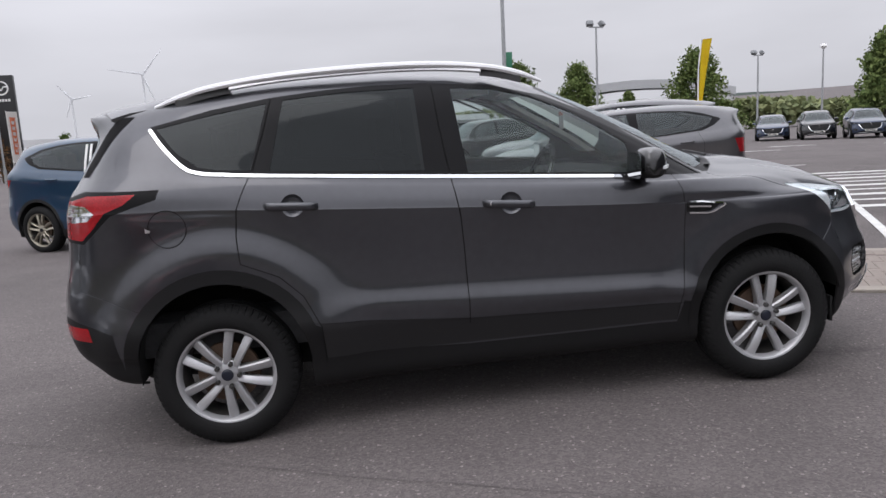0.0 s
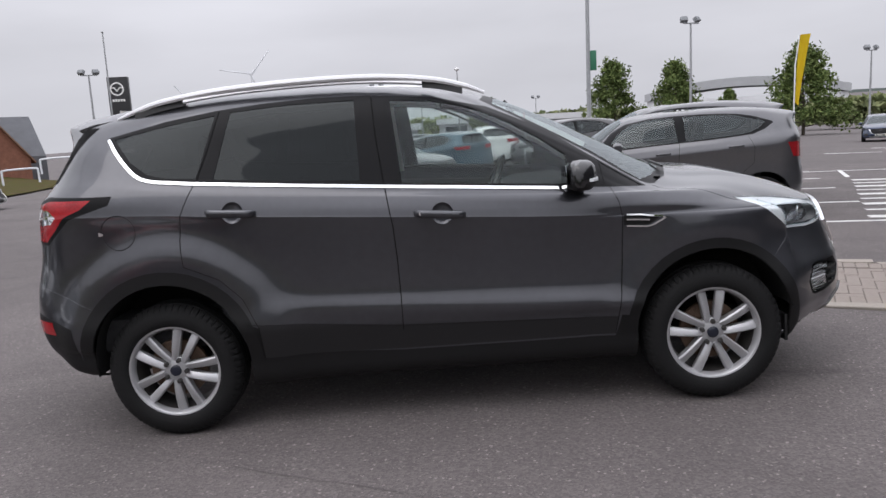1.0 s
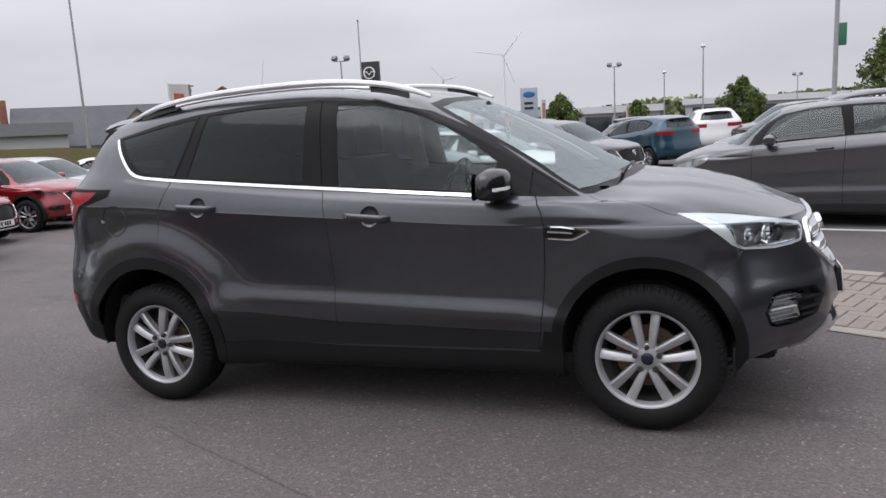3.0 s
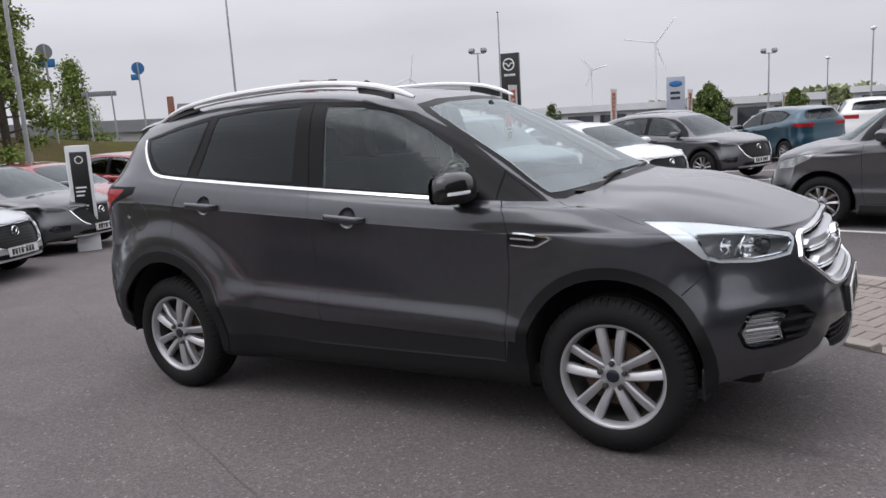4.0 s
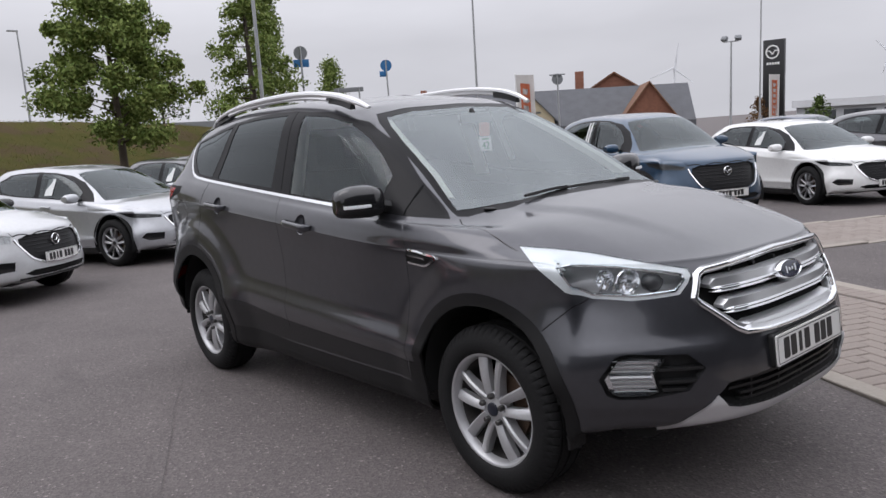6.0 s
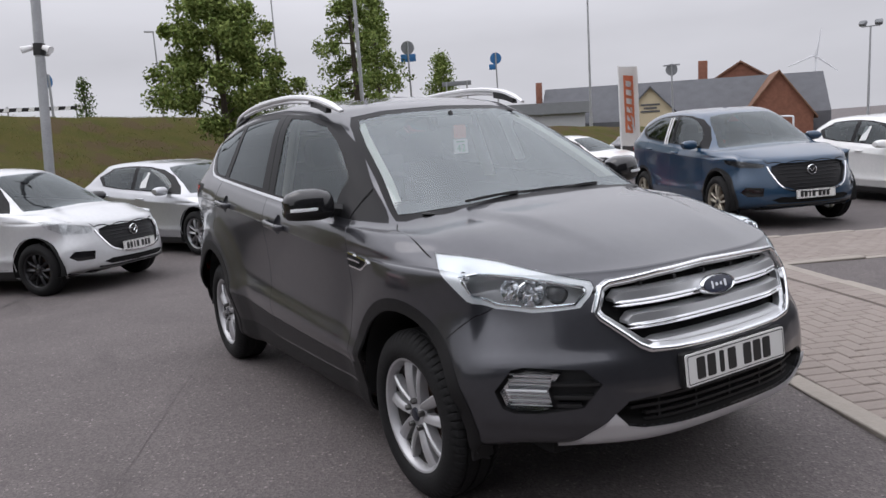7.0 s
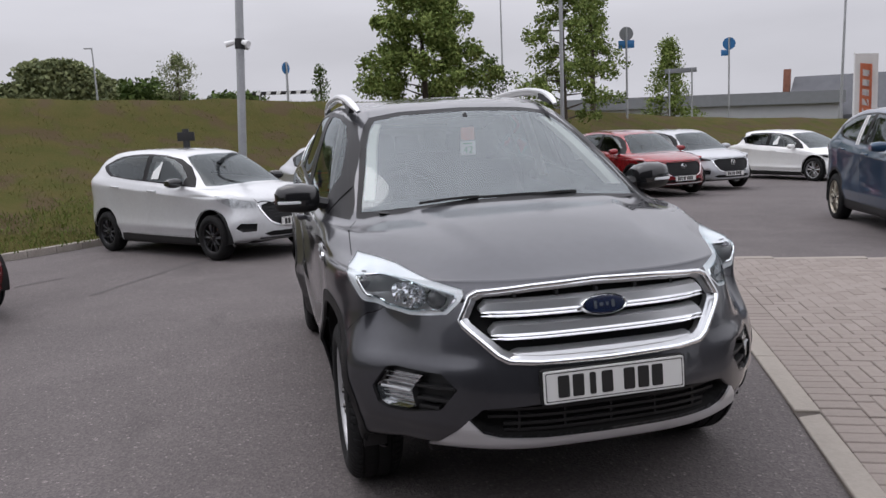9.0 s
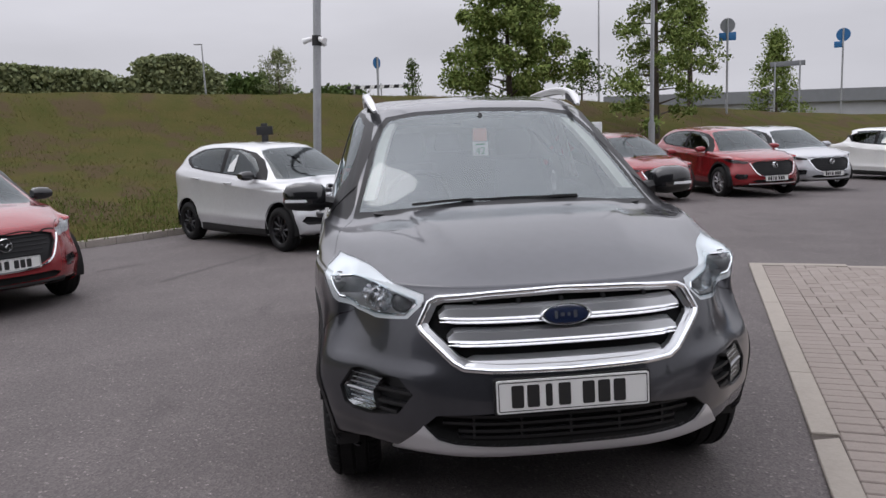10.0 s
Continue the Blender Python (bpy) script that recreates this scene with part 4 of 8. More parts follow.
def build_suv():
    cage = creased(lower_rows() + broader(UPPER, (1, 1.005, 1.02, 1.045, 1.06, 1.06, 1.05, 1.0), (1.022, 1.042, 1.062, 1.073, 1.08, 1.07, 1.05, 1.0)))
    s = Shell(cage, 9, 6, bonnet_ridges)
    skin = s.skin()
    right = lambda c: c.y < -.3
    nose = lambda c: c.x > 2.75

    def on_side(x, z, off=0.0, left=False):
        p, n, _, _ = skin.ray_cast(Vector((x, -3, z)), Vector((0, 1, 0)))
        if p is None:
            p, n = Vector((x, -.85, z)), Vector((0, -1, 0))
        if n.y > 0:
            n = -n
        p = p + n * off
        return (Vector((p.x, -p.y, p.z)), Vector((n.x, -n.y, n.z))) if left else (p, n)

    def on_nose(y, z, off=0.0):
        p, n, _, _ = skin.ray_cast(Vector((6, -abs(y) - 1e-4, z)), Vector((-1, 0, 0)))
        if p is None:
            p, n = Vector((3.4, -abs(y), z)), Vector((1, 0, 0))
        if n.x < 0:
            n = -n
        p = p + n * off
        return Vector((p.x, math.copysign(p.y, y) if y else 0, p.z))

    # glazing band with its black surround
    s.side("surround", DLO_TOP[:-1] + list(reversed(BELT)), test=right)
    quarter = [(-.205, 1.508), (.06, 1.555), (.305, 1.587), (.215, 1.289), (.06, 1.303), (-.02, 1.322), (-.11, 1.39)]
    rear_pane = [(.381, 1.597), (.66, 1.612), (1.0, 1.610), (1.013, 1.222), (.64, 1.25), (.300, 1.279)]
    front_pane = [(1.175, 1.598), (1.372, 1.580), (1.568, 1.533), (1.757, 1.445), (1.9, 1.358), (2.02, 1.268), (2.02, 1.128), (1.6, 1.163), (1.215, 1.194)]
    s.side("quarter_glass", quarter, ["surround"], right)
    s.side("rear_door_glass", rear_pane, ["surround"], right)
    s.side("front_door_glass", front_pane, ["surround"], right)
    s.side("wing_triangle", [(2.19, 1.215), (2.385, 1.088), (2.19, 1.102)], ["surround"], right)
    # bonnet, then the windscreen, seen from ahead
    bonnet = [(3.42, .02), (3.405, -.33), (3.375, -.46), (3.35, -.515), (3.27, -.615), (3.17, -.655), (3.10, -.70), (2.96, -.772), (2.835, -.795), (2.69, -.784), (2.56, -.770), (2.49, -.752), (2.445, -.725)]
    top_ok = lambda c: c.z > .86 and c.x > 2.3
    s.top("bonnet", bonnet + [(2.47, -.68), (2.55, -.55), (2.615, -.30), (2.635, .02)], ["body"], top_ok)
    s.seam(bonnet[:4], .003, "top", ["body", "bonnet"], top_ok, "bonnet_lip_line")
    s.seam(bonnet[8:], .003, "top", ["body", "bonnet"], top_ok, "bonnet_line")
    ws = lambda c: 1.4 < c.x < 2.72 and c.z > 1.06
    s.front("screen_surround", [(.02, 1.602), (-.36, 1.590), (-.520, 1.566), (-.563, 1.52), (-.606, 1.44), (-.658, 1.275), (-.718, 1.09), (-.57, 1.075), (-.30, 1.09), (.02, 1.10)], ["body"], ws)
    s.front("windscreen", [(.02, 1.580), (-.35, 1.569), (-.500, 1.546), (-.541, 1.50), (-.582, 1.42), (-.635, 1.265), (-.690, 1.115), (-.55, 1.128), (-.30, 1.150), (.02, 1.158)], ["screen_surround"], ws)
    s.cut("rear_window", [(.02, 1.54), (-.44, 1.525), (-.52, 1.47), (-.56, 1.30), (.02, 1.27)], (0, 1, 0), (0, 0, 1), (-1, 0, 0), ["body"], .1, lambda c: c.x < .3)
    # wheel arches
    for cx, cz, r0, r1, nm in ((.012, .40, .395, .460, "rear"), (2.69, .395, .378, .428, "front")):
        s.side(nm + "_cladding", disc_outline(cx, cz, r1), ["body"], right)
        s.side("opening", disc_outline(cx, cz, r0), None, right)
        s.side("opening", [(cx - r0, .1), (cx + r0, .1), (cx + r0, cz - .05), (cx - r0, cz - .05)], None, right)
    # doors, with lower panels below a seam, coloured darker for the shade there
    fdoor = [(2.187, 1.16), (2.201, 1.13), (2.245, 1.03), (2.258, .955), (2.25, .75), (2.236, .583), (2.205, .38), (1.156, .38), (1.166, .48), (1.169, .59), (1.165, .85), (1.158, 1.0), (1.140, 1.12), (1.126, 1.208)]
    s.side("front_door", fdoor + [(1.124, 1.24), (2.18, 1.14)], ["body"], right)
    rdoor = [(1.126, 1.208), (1.140, 1.12), (1.158, 1.0), (1.165, .85), (1.169, .59), (1.166, .48), (1.156, .38), (.475, .39), (.47, .55), (.40, .70), (.30, .80), (.135, .875), (.128, 1.0), (.14, 1.12), (.175, 1.20), (.217, 1.28)]
    s.side("rear_door", rdoor, ["body"], right)
    s.side("sill", [(.30, .15), (.30, .62), (.472, .55), (.472, .405), (1.156, .372), (2.205, .37), (2.236, .48), (2.36, .46), (2.36, .15)], ["body"], right)
    s.side("front_door_cladding", [(2.30, .466), (1.167, .506), (1.10, .30), (2.30, .30)], ["front_door"], right)
    s.side("rear_door_cladding", [(1.2, .505), (.408, .57), (.40, .30), (1.2, .30)], ["rear_door"], right)
    doors = ["body", "front_door", "rear_door", "sill", "front_door_cladding", "rear_door_cladding", "rear_cladding"]
    s.seam(fdoor[:7], over=doors, test=right, name="front_door_line")
    s.seam(fdoor[8:], over=doors, test=right, name="middle_door_line")
    s.seam(rdoor[7:], over=doors, test=right, name="rear_door_line")
    s.seam([(2.30, .466), (1.167, .506), (.41, .57)], .002, over=doors, test=right, name="cladding_line")
    s.seam([(1.126, 1.208), (1.10, 1.42), (1.084, 1.64)], .003, over=["surround"], test=right, name="pillar_line")
    s.seam([(.217, 1.27), (.28, 1.45), (.33, 1.62)], .003, over=["surround"], test=right, name="quarter_line")
    s.seam([(2.185, 1.22), (2.19, 1.10)], .003, over=["surround", "wing_triangle"], test=right, name="triangle_line")
    # fuel flap, handle cups, tail
    ring = disc_outline(-.172, 1.060, .084, 28)
    s.side("fuel_flap", ring, ["body"], right)
    s.seam(ring + ring[:1], .0026, over=["body", "fuel_flap"], test=right, name="flap_line")
    for hx, hz, nm in ((.392, 1.117, "rear"), (1.400, 1.040, "front")):
        s.side(nm + "_cup", disc_outline(hx, hz, .052, 24), ["front_door", "rear_door"], right)
    lamp = [(-.95, 1.20), (-.631, 1.226), (-.536, 1.252), (-.284, 1.240), (-.188, 1.238), (-.206, 1.196), (-.31, 1.168), (-.414, 1.138), (-.485, 1.078), (-.565, 1.014), (-.622, 1.018), (-.95, 1.025)]
    s.side("tail_lamp_edge", lamp, ["body", "rear_door"], right)
    s.side("tail_lamp", [(-.95, 1.19), (-.62, 1.210), (-.52, 1.232), (-.292, 1.226), (-.35, 1.184), (-.44, 1.152), (-.50, 1.09), (-.572, 1.030), (-.62, 1.032), (-.95, 1.04)], ["tail_lamp_edge"], right)
    s.side("reversing_lamp", [(-.80, 1.115), (-.80, 1.185), (-.60, 1.192), (-.53, 1.186), (-.49, 1.150), (-.525, 1.12), (-.62, 1.110)], ["tail_lamp"], right)
    s.side("rear_bumper_lower", [(-1, .2), (-1, .66), (-.70, .665), (-.47, .60), (-.44, .35), (-.3, .2)], ["body", "sill", "rear_cladding"], right)
    s.side("rear_reflector", [(-.79, .57), (-.79, .635), (-.60, .625), (-.585, .56)], ["rear_bumper_lower", "body"], lambda c: c.y < -.45)
    s.seam([(-.60, 1.015), (-.62, .80), (-.45, .74), (-.32, .69)], .002, over=["body"], test=right, name="tail_line")
    # nose: bonnet, grille, lamps, intake
    s.front("grille", [(.02, .915), (-.43, .896), (-.455, .885), (-.497, .802), (-.385, .684), (-.35, .668), (-.27, .660), (.02, .656)], None, nose)
    s.front("intake", [(.02, .53), (-.254, .526), (-.455, .512), (-.497, .474), (-.45, .424), (-.40, .412), (-.25, .405), (.02, .402)], ["body"], nose)
    s.front("skid", [(-.605, .345), (-.50, .474), (-.453, .423), (-.40, .409), (-.25, .402), (.02, .399), (.02, .366), (-.2, .363), (-.40, .353)], ["body"], nose)
    head = [(1.45, 1.0), (1.56, .990), (1.70, .972), (1.90, .935), (2.032, .906), (2.042, .885), (2.03, .86), (1.995, .823), (1.83, .808), (1.70, .815), (1.60, .848), (1.515, .925)]
    s.slant("head_lamp", head, ["body", "bonnet", "bonnet_lip_line", "bonnet_line"], nose)
    inner = [(1.575, .936), (1.80, .924), (1.93, .905), (2.008, .888), (2.016, .872), (1.98, .836), (1.83, .824), (1.700, .829), (1.628, .864)]
    s.slant("head_lamp_inner", inner, ["head_lamp"], nose)
    fog = [(1.695, .548), (1.755, .624), (1.80, .634), (2.0, .628), (2.062, .577), (2.0, .502), (1.85, .474), (1.76, .474), (1.72, .490)]
    s.slant("fog_recess", fog, ["body"], nose)
    s.slant("fog_lamp", [(1.715, .548), (1.765, .612), (1.805, .620), (1.925, .616), (1.88, .560), (1.895, .50), (1.86, .488), (1.765, .486), (1.735, .498)], ["fog_recess"], nose)
    s.side("front_bumper_lower", [(2.98, .15), (3.02, .325), (3.20, .345), (3.45, .352), (3.7, .352), (3.7, .15)], ["body"], lambda c: c.x > 2.9)
    s.seam([(3.12, .835), (3.06, .775), (2.99, .71)], .002, over=["body"], test=right, name="bumper_line")

    root = empty("sport_utility_car")
    tagged(root, "dark grey metallic sport-utility car with silver roof rails on tarmac", "car")

    def both(n, m, what=None, label="", **k):
        return [part(n, s.take(what or n, mirror=mm, **k), m, root, label, angle=None) for mm in (None, "left")]

    part("body", s.take("body", mirror="both"), grey_paint, root, angle=None)
    part("bonnet", s.take("bonnet", mirror="both"), grey_paint, root, angle=None)
    both("front_door", grey_paint)
    both("rear_door", grey_paint)
    both("window_surround", frame_black, "surround", "black window surround")
    both("wing_triangle", frame_black, sink=.003)
    part("screen_surround", s.take("screen_surround", mirror="both", sink=.002), frame_black, root, angle=None)
    both("quarter_glass", tint_glass, thick=0, sink=.003, label="dark privacy glass")
    both("rear_door_glass", tint_glass, thick=0, sink=.003, label="dark privacy glass")
    both("front_door_glass", clear_glass, thick=0, sink=.003, label="clear glass")
    part("windscreen", s.take("windscreen", mirror="both", thick=0, sink=.002), screen_glass, root, angle=None)
    part("rear_window", s.take("rear_window", mirror="both", thick=0, sink=.002), tint_glass, root, "dark privacy glass", angle=None)
    both("front_arch_cladding", clad_grey, "front_cladding", lift=.004)
    both("rear_arch_cladding", clad_grey, "rear_cladding", lift=.004)
    both("front_door_cladding", lower_shaded)
    both("rear_door_cladding", lower_shaded)
    both("sill", clad_grey)
    both("rear_bumper_lower", clad_grey, lift=.002)
    both("front_bumper_lower", clad_grey)
    for sd in both("fuel_flap", grey_paint)[1:]:
        bpy.data.objects.remove(sd)
    for hx, hz in ((.392, 1.117), (1.400, 1.040)):
        for left in (False, True):
            bm = bmesh.new()
            c, n = on_side(hx, hz, 0, left)
            rings = []
            for q, dep in ((1.02, .0), (.97, .004), (.85, .010), (.65, .016), (.35, .020), (.05, .022)):
                ring = []
                for a in np.linspace(0, 2 * math.pi, 29)[:-1]:
                    e, _ = on_side(hx + .052 * q * math.cos(a), hz + .052 * q * math.sin(a), 0, left)
                    ring.append((e.x, e.y - math.copysign(dep, e.y), e.z))
                rings.append(ring)
            loft(bm, rings, caps=False)
            part("handle_cup", bm, grey_paint, root, angle=None)
    for t in both("tail_lamp", red_lens, label="red tail lamp"):
        pass
    both("tail_lamp_edge", edge_black)
    both("reversing_lamp", lamp_silver)
    both("rear_reflector", red_lens, lift=.003)
    # black blades that flank the rear window under the spoiler
    for left in (False, True):
        rows = []
        for q in np.linspace(0, 1, 9):
            x0, x1, z = -.315 - .225 * q, -.395 - .20 * q, 1.572 - .262 * q + .02 * math.sin(q * math.pi)
            row = []
            for x in np.linspace(x0, x1, 5):
                hit = None
                for k in range(12):
                    hit = skin.ray_cast(Vector((x + .012 * k, -3, z)), Vector((0, 1, 0)))[0]
                    if hit:
                        break
                row.append(Vector((x, hit.y - .004, z)))
            rows.append([Vector((v.x, -v.y, v.z)) if left else v for v in row])
        bm = bmesh.new()
        g = [[bm.verts.new(v) for v in r] for r in rows]
        for a, b in zip(g, g[1:]):
            for k in range(4):
                bm.faces.new((a[k], a[k + 1], b[k + 1], b[k]))
        bmesh.ops.solidify(bm, geom=bm.faces[:], thickness=.012)
        bmesh.ops.recalc_face_normals(bm, faces=bm.faces[:])
        part("window_blade", bm, edge_black, root, "black blade beside the rear window")
    part("shut_line", s.take("bonnet_lip_line", mirror="both", sink=.007, thick=0), dark_void, root, angle=None)
    for nm in ("bonnet_line", "front_door_line", "middle_door_line", "rear_door_line", "cladding_line", "pillar_line", "quarter_line", "triangle_line", "flap_line", "tail_line", "bumper_line"):
        both("shut_line", dark_void, nm, sink=.007, thick=0)
    part("grille_backing", s.take("grille", mirror="both", sink=.055, thick=-.055), dark_void, root, angle=None)
    part("intake_backing", s.take("intake", mirror="both", sink=.06, thick=-.06), dark_void, root, angle=None)
    part("skid_plate", s.take("skid", mirror="both", lift=.009, thick=.02), rail_silver, root, "satin silver skid plate", angle=None)

    # grille frame and bars: chrome-edged satin wedges
    def nose_line(pts, off, n=6):
        half = catmull([(y, z) for y, z in pts], n)
        full = [(-y, z) for y, z in half] + [(y, z) for y, z in reversed(half)][1:]
        return [on_nose(y, z, off) for y, z in full]

    frame_pts = [(0, .912), (.24, .906), (.425, .894), (.455, .880), (.494, .805), (.485, .785), (.39, .690), (.355, .671), (.26, .663), (0, .659)]
    dense = []
    for (a, b), (c, d) in zip(frame_pts, frame_pts[1:]):
        dense += [(a + (c - a) * i / 6, b + (d - b) * i / 6) for i in range(6)]
    dense.append(frame_pts[-1])
    loop = [on_nose(-y, z, .004) for y, z in dense] + [on_nose(y, z, .004) for y, z in reversed(dense[1:-1])]
    bm = bmesh.new()
    sweep(bm, loop, [(-.0095, -.014), (-.0095, .005), (-.006, .009), (.0, .010), (.006, .009), (.0095, .005), (.0095, -.014)], closed=True, up=[(1, 0, 0)] * len(loop))
    bmesh.ops.recalc_face_normals(bm, faces=bm.faces[:])
    part("grille_frame", bm, chrome, root, "chrome grille frame")
    inner_loop = []
    for p in loop:
        c = Vector((p.x - .018, p.y * .955, .785 + (p.z - .785) * .90))
        inner_loop.append(c)
    bm = bmesh.new()
    sweep(bm, inner_loop, [(-.010, -.02), (-.010, .006), (.010, .006), (.012, -.02)], closed=True, up=[(1, 0, 0)] * len(loop))
    bmesh.ops.recalc_face_normals(bm, faces=bm.faces[:])
    part("grille_inner_frame", bm, satin, root)

    def grille_bar(zc, half, tall):
        bm = bmesh.new()
        ys = np.linspace(-half, half, 41)
        rings = []
        for y in ys:
            e = min(1, (half - abs(y)) / .03 + .25)
            p = on_nose(y, zc, -.010)
            t = tall * e
            rings.append([(p.x - .035, y, p.z + t), (p.x + .002, y, p.z + t * .75), (p.x + .010, y, p.z - t * .15), (p.x + .004, y, p.z - t * .3), (p.x - .035, y, p.z - t * .3)])
        loft(bm, rings)
        bar = part("grille_bar", bm, satin, root, "satin silver grille bar", angle=25)
        for dz in (-.15, -.48):
            bm = bmesh.new()
            rings = []
            for y in ys:
                e = min(1, (half - abs(y)) / .03 + .25)
                p = on_nose(y, zc, -.010)
                c = Vector((p.x + .006, y, p.z + tall * dz))
                rings.append([c + Vector((.008 * math.cos(a), 0, .0062 * e * math.sin(a))) for a in np.linspace(0, 2 * math.pi, 9)[:-1]])
            loft(bm, rings)
            part("chrome_edge", bm, chrome, bar)

    grille_bar(.838, .425, .036)
    grille_bar(.764, .402, .036)
    # the wide satin foot of the frame
    bm = bmesh.new()
    rings = []
    for y in np.linspace(-.37, .37, 41):
        p = on_nose(y, .672, -.004)
        h = .036 * min(1, (.37 - abs(y)) / .05 + .1)
        rings.append([(p.x - .045, y, p.z + h), (p.x - .010, y, p.z + h * .7), (p.x + .004, y, p.z), (p.x - .04, y, p.z - .004)])
    loft(bm, rings)
    part("grille_foot", bm, satin, root)
    # vertical webs behind the bars
    for y in (-.30, -.15, .0, .15, .30):
        bm = bmesh.new()
        p = on_nose(y, .79, -.078)
        box(bm, p.x - .01, y - .006, .675, p.x + .012, y + .006, .885)
        part("grille_web", bm, black_plastic, root)
    # oval badge
    p = on_nose(0, .834, 0)
    lean = pose(p.x + .012, 0, .834, 0, 0, 0) @ Matrix.Rotation(radians(90), 4, "Y") @ Matrix.Rotation(radians(90), 4, "Z") @ Matrix.Rotation(radians(-14), 4, "X")
    bm = bmesh.new()
    lathe(bm, [(.0, .004), (.6, .008), (.86, .006), (.93, .012), (1.0, .006), (1.0, -.012)], 40, lean @ Matrix.Diagonal((.088, .037, 1, 1)))
    badge = part("badge", bm, chrome, root, "oval badge with a blue field")
    bm = bmesh.new()
    lathe(bm, [(0, .0115), (.6, .0115), (.84, .0095)], 40, lean @ Matrix.Diagonal((.088, .037, 1, 1)))
    part("badge_field", bm, badge_blue, badge)
    for i, (ax, aw, ah) in enumerate(((-.036, .010, .028), (-.014, .014, .012), (.008, .010, .012), (.030, .012, .026))):
        bm = bmesh.new()
        prism(bm, rounded(aw, ah, .004), .002, lean @ Matrix.Translation((ax, 0, .0105)))
        part("badge_mark", bm, chrome, badge)
    # number plate in its holder
    p = on_nose(0, .582, 0)
    pm = pose(p.x + .004, 0, .584) @ Matrix.Rotation(radians(90), 4, "Y") @ Matrix.Rotation(radians(90), 4, "Z") @ Matrix.Rotation(radians(-4), 4, "X")
    bm = bmesh.new()
    prism(bm, rounded(.535, .122, .01), .020, pm @ Matrix.Translation((0, 0, -.018)))
    part("plate_holder", bm, black_plastic, root)
    bars_plate(root, pm @ Matrix.Translation((0, 0, .003)))
    # intake bars
    for z in (.505, .478, .45, .425):
        half = .44 if z > .46 else .39
        bm = bmesh.new()
        loft(bm, [[on_nose(y, z, -.03) + Vector(d) for d in ((-.012, 0, -.005), (.006, 0, -.005), (.008, 0, .005), (-.012, 0, .006))] for y in np.linspace(-half, half, 25)])
        part("intake_bar", bm, black_plastic, root)
    for y in (-.33, -.17, 0, .17, .33):
        bm = bmesh.new()
        p = on_nose(y, .47, -.04)
        box(bm, p.x - .008, y - .004, .425, p.x + .01, y + .004, .525)
        part("intake_web", bm, black_plastic, root)

    # head lamps: clear lens over a bright brow and a dark reflector bowl
    for mm in (None, "left"):
        lm = part("head_lamp", s.take(["head_lamp", "head_lamp_inner"], mirror=mm, thick=0, lift=.001), lens_clear, root, "clear head lamp with a bright brow", angle=None)
        part("lamp_brow", s.take("head_lamp", mirror=mm, sink=.005, thick=.012), lamp_brow_mat, lm, "bright silver lamp brow", angle=None)
        part("lamp_bowl", s.take("head_lamp_inner", mirror=mm, sink=.075, thick=-.065), lamp_dark, lm, angle=None)
        sg = 1 if mm else -1
        k = math.sqrt(.5)
        # chrome line round the bowl
        line = []
        for i in range(len(inner)):
            for q in range(4):
                a, b = inner[i], inner[(i + 1) % len(inner)]
                uu, zz = a[0] + (b[0] - a[0]) * q / 4, a[1] + (b[1] - a[1]) * q / 4
                o = Vector((k * uu, k * uu, zz)) + Vector((k, -k, 0)) * 4
                hit, hn, _, _ = skin.ray_cast(o, Vector((-k, k, 0)))
                if hit:
                    hn = hn if hn.dot(Vector((k, -k, 0))) > 0 else -hn
                    hit = hit - hn * .006
                    line.append(Vector((hit.x, hit.y * -sg, hit.z)))
        bm = bmesh.new()
        sweep(bm, line, ring_shape(.006, 6), closed=True, up=[(k, sg * k, 0)] * len(line))
        bmesh.ops.recalc_face_normals(bm, faces=bm.faces[:])
        part("lamp_frame", bm, chrome, lm)
        # reflector facets and the round main lens
        for uu, zz, r, mt in ((1.93, .862, .034, lens_glass), (1.83, .868, .042, lamp_silver), (1.755, .876, .032, lamp_silver)):
            o = Vector((k * uu, k * uu, zz)) + Vector((k, -k, 0)) * 4
            hit, hn, _, _ = skin.ray_cast(o, Vector((-k, k, 0)))
            hit = hit - Vector((.85, -.5, 0)) * .055
            c = Vector((hit.x, hit.y * -sg, hit.z))
            aim = Matrix.Translation(c) @ Vector((.9, sg * .35, -.05)).to_track_quat("Z", "Y").to_matrix().to_4x4()
            bm = bmesh.new()
            if mt is lens_glass:
                lathe(bm, [(0, r * .6), (r * .4, r * .55), (r * .75, r * .35), (r, 0), (r * 1.12, .004), (r * 1.15, -.02)], 28, aim)
            else:
                lathe(bm, [(0, -r * .5), (r * .5, -r * .35), (r, r * .35), (r * 1.15, r * .6), (r * 1.2, r * .5)], 10, aim)
            part("lamp_reflector", bm, mt, lm, smooth=mt is lens_glass)
        for i in range(6):
            uu = 1.745 + .022 * i
            o = Vector((k * uu, k * uu, .85)) + Vector((k, -k, 0)) * 4
            hit, hn, _, _ = skin.ray_cast(o, Vector((-k, k, 0)))
            c = Vector((hit.x - .03, (hit.y + .015) * -sg, .852 + .006 * (i % 2)))
            bm = bmesh.new()
            box(bm, -.004, -.008, -.022 + .002 * i, .006, .008, .022 - .002 * i, .002, Matrix.Translation(c) @ pose(0, 0, 0, 0, 20, sg * -38))
            part("lamp_facet", bm, lamp_silver, lm)
        # fog lamp with slatted recess
        fl = part("fog_recess", s.take("fog_recess", mirror=mm, sink=.035, thick=-.035), black_plastic, root, angle=None)
        fg = part("fog_lamp", s.take("fog_lamp", mirror=mm, thick=0, sink=.004), lens_clear, root, "clear fog lamp", angle=None)
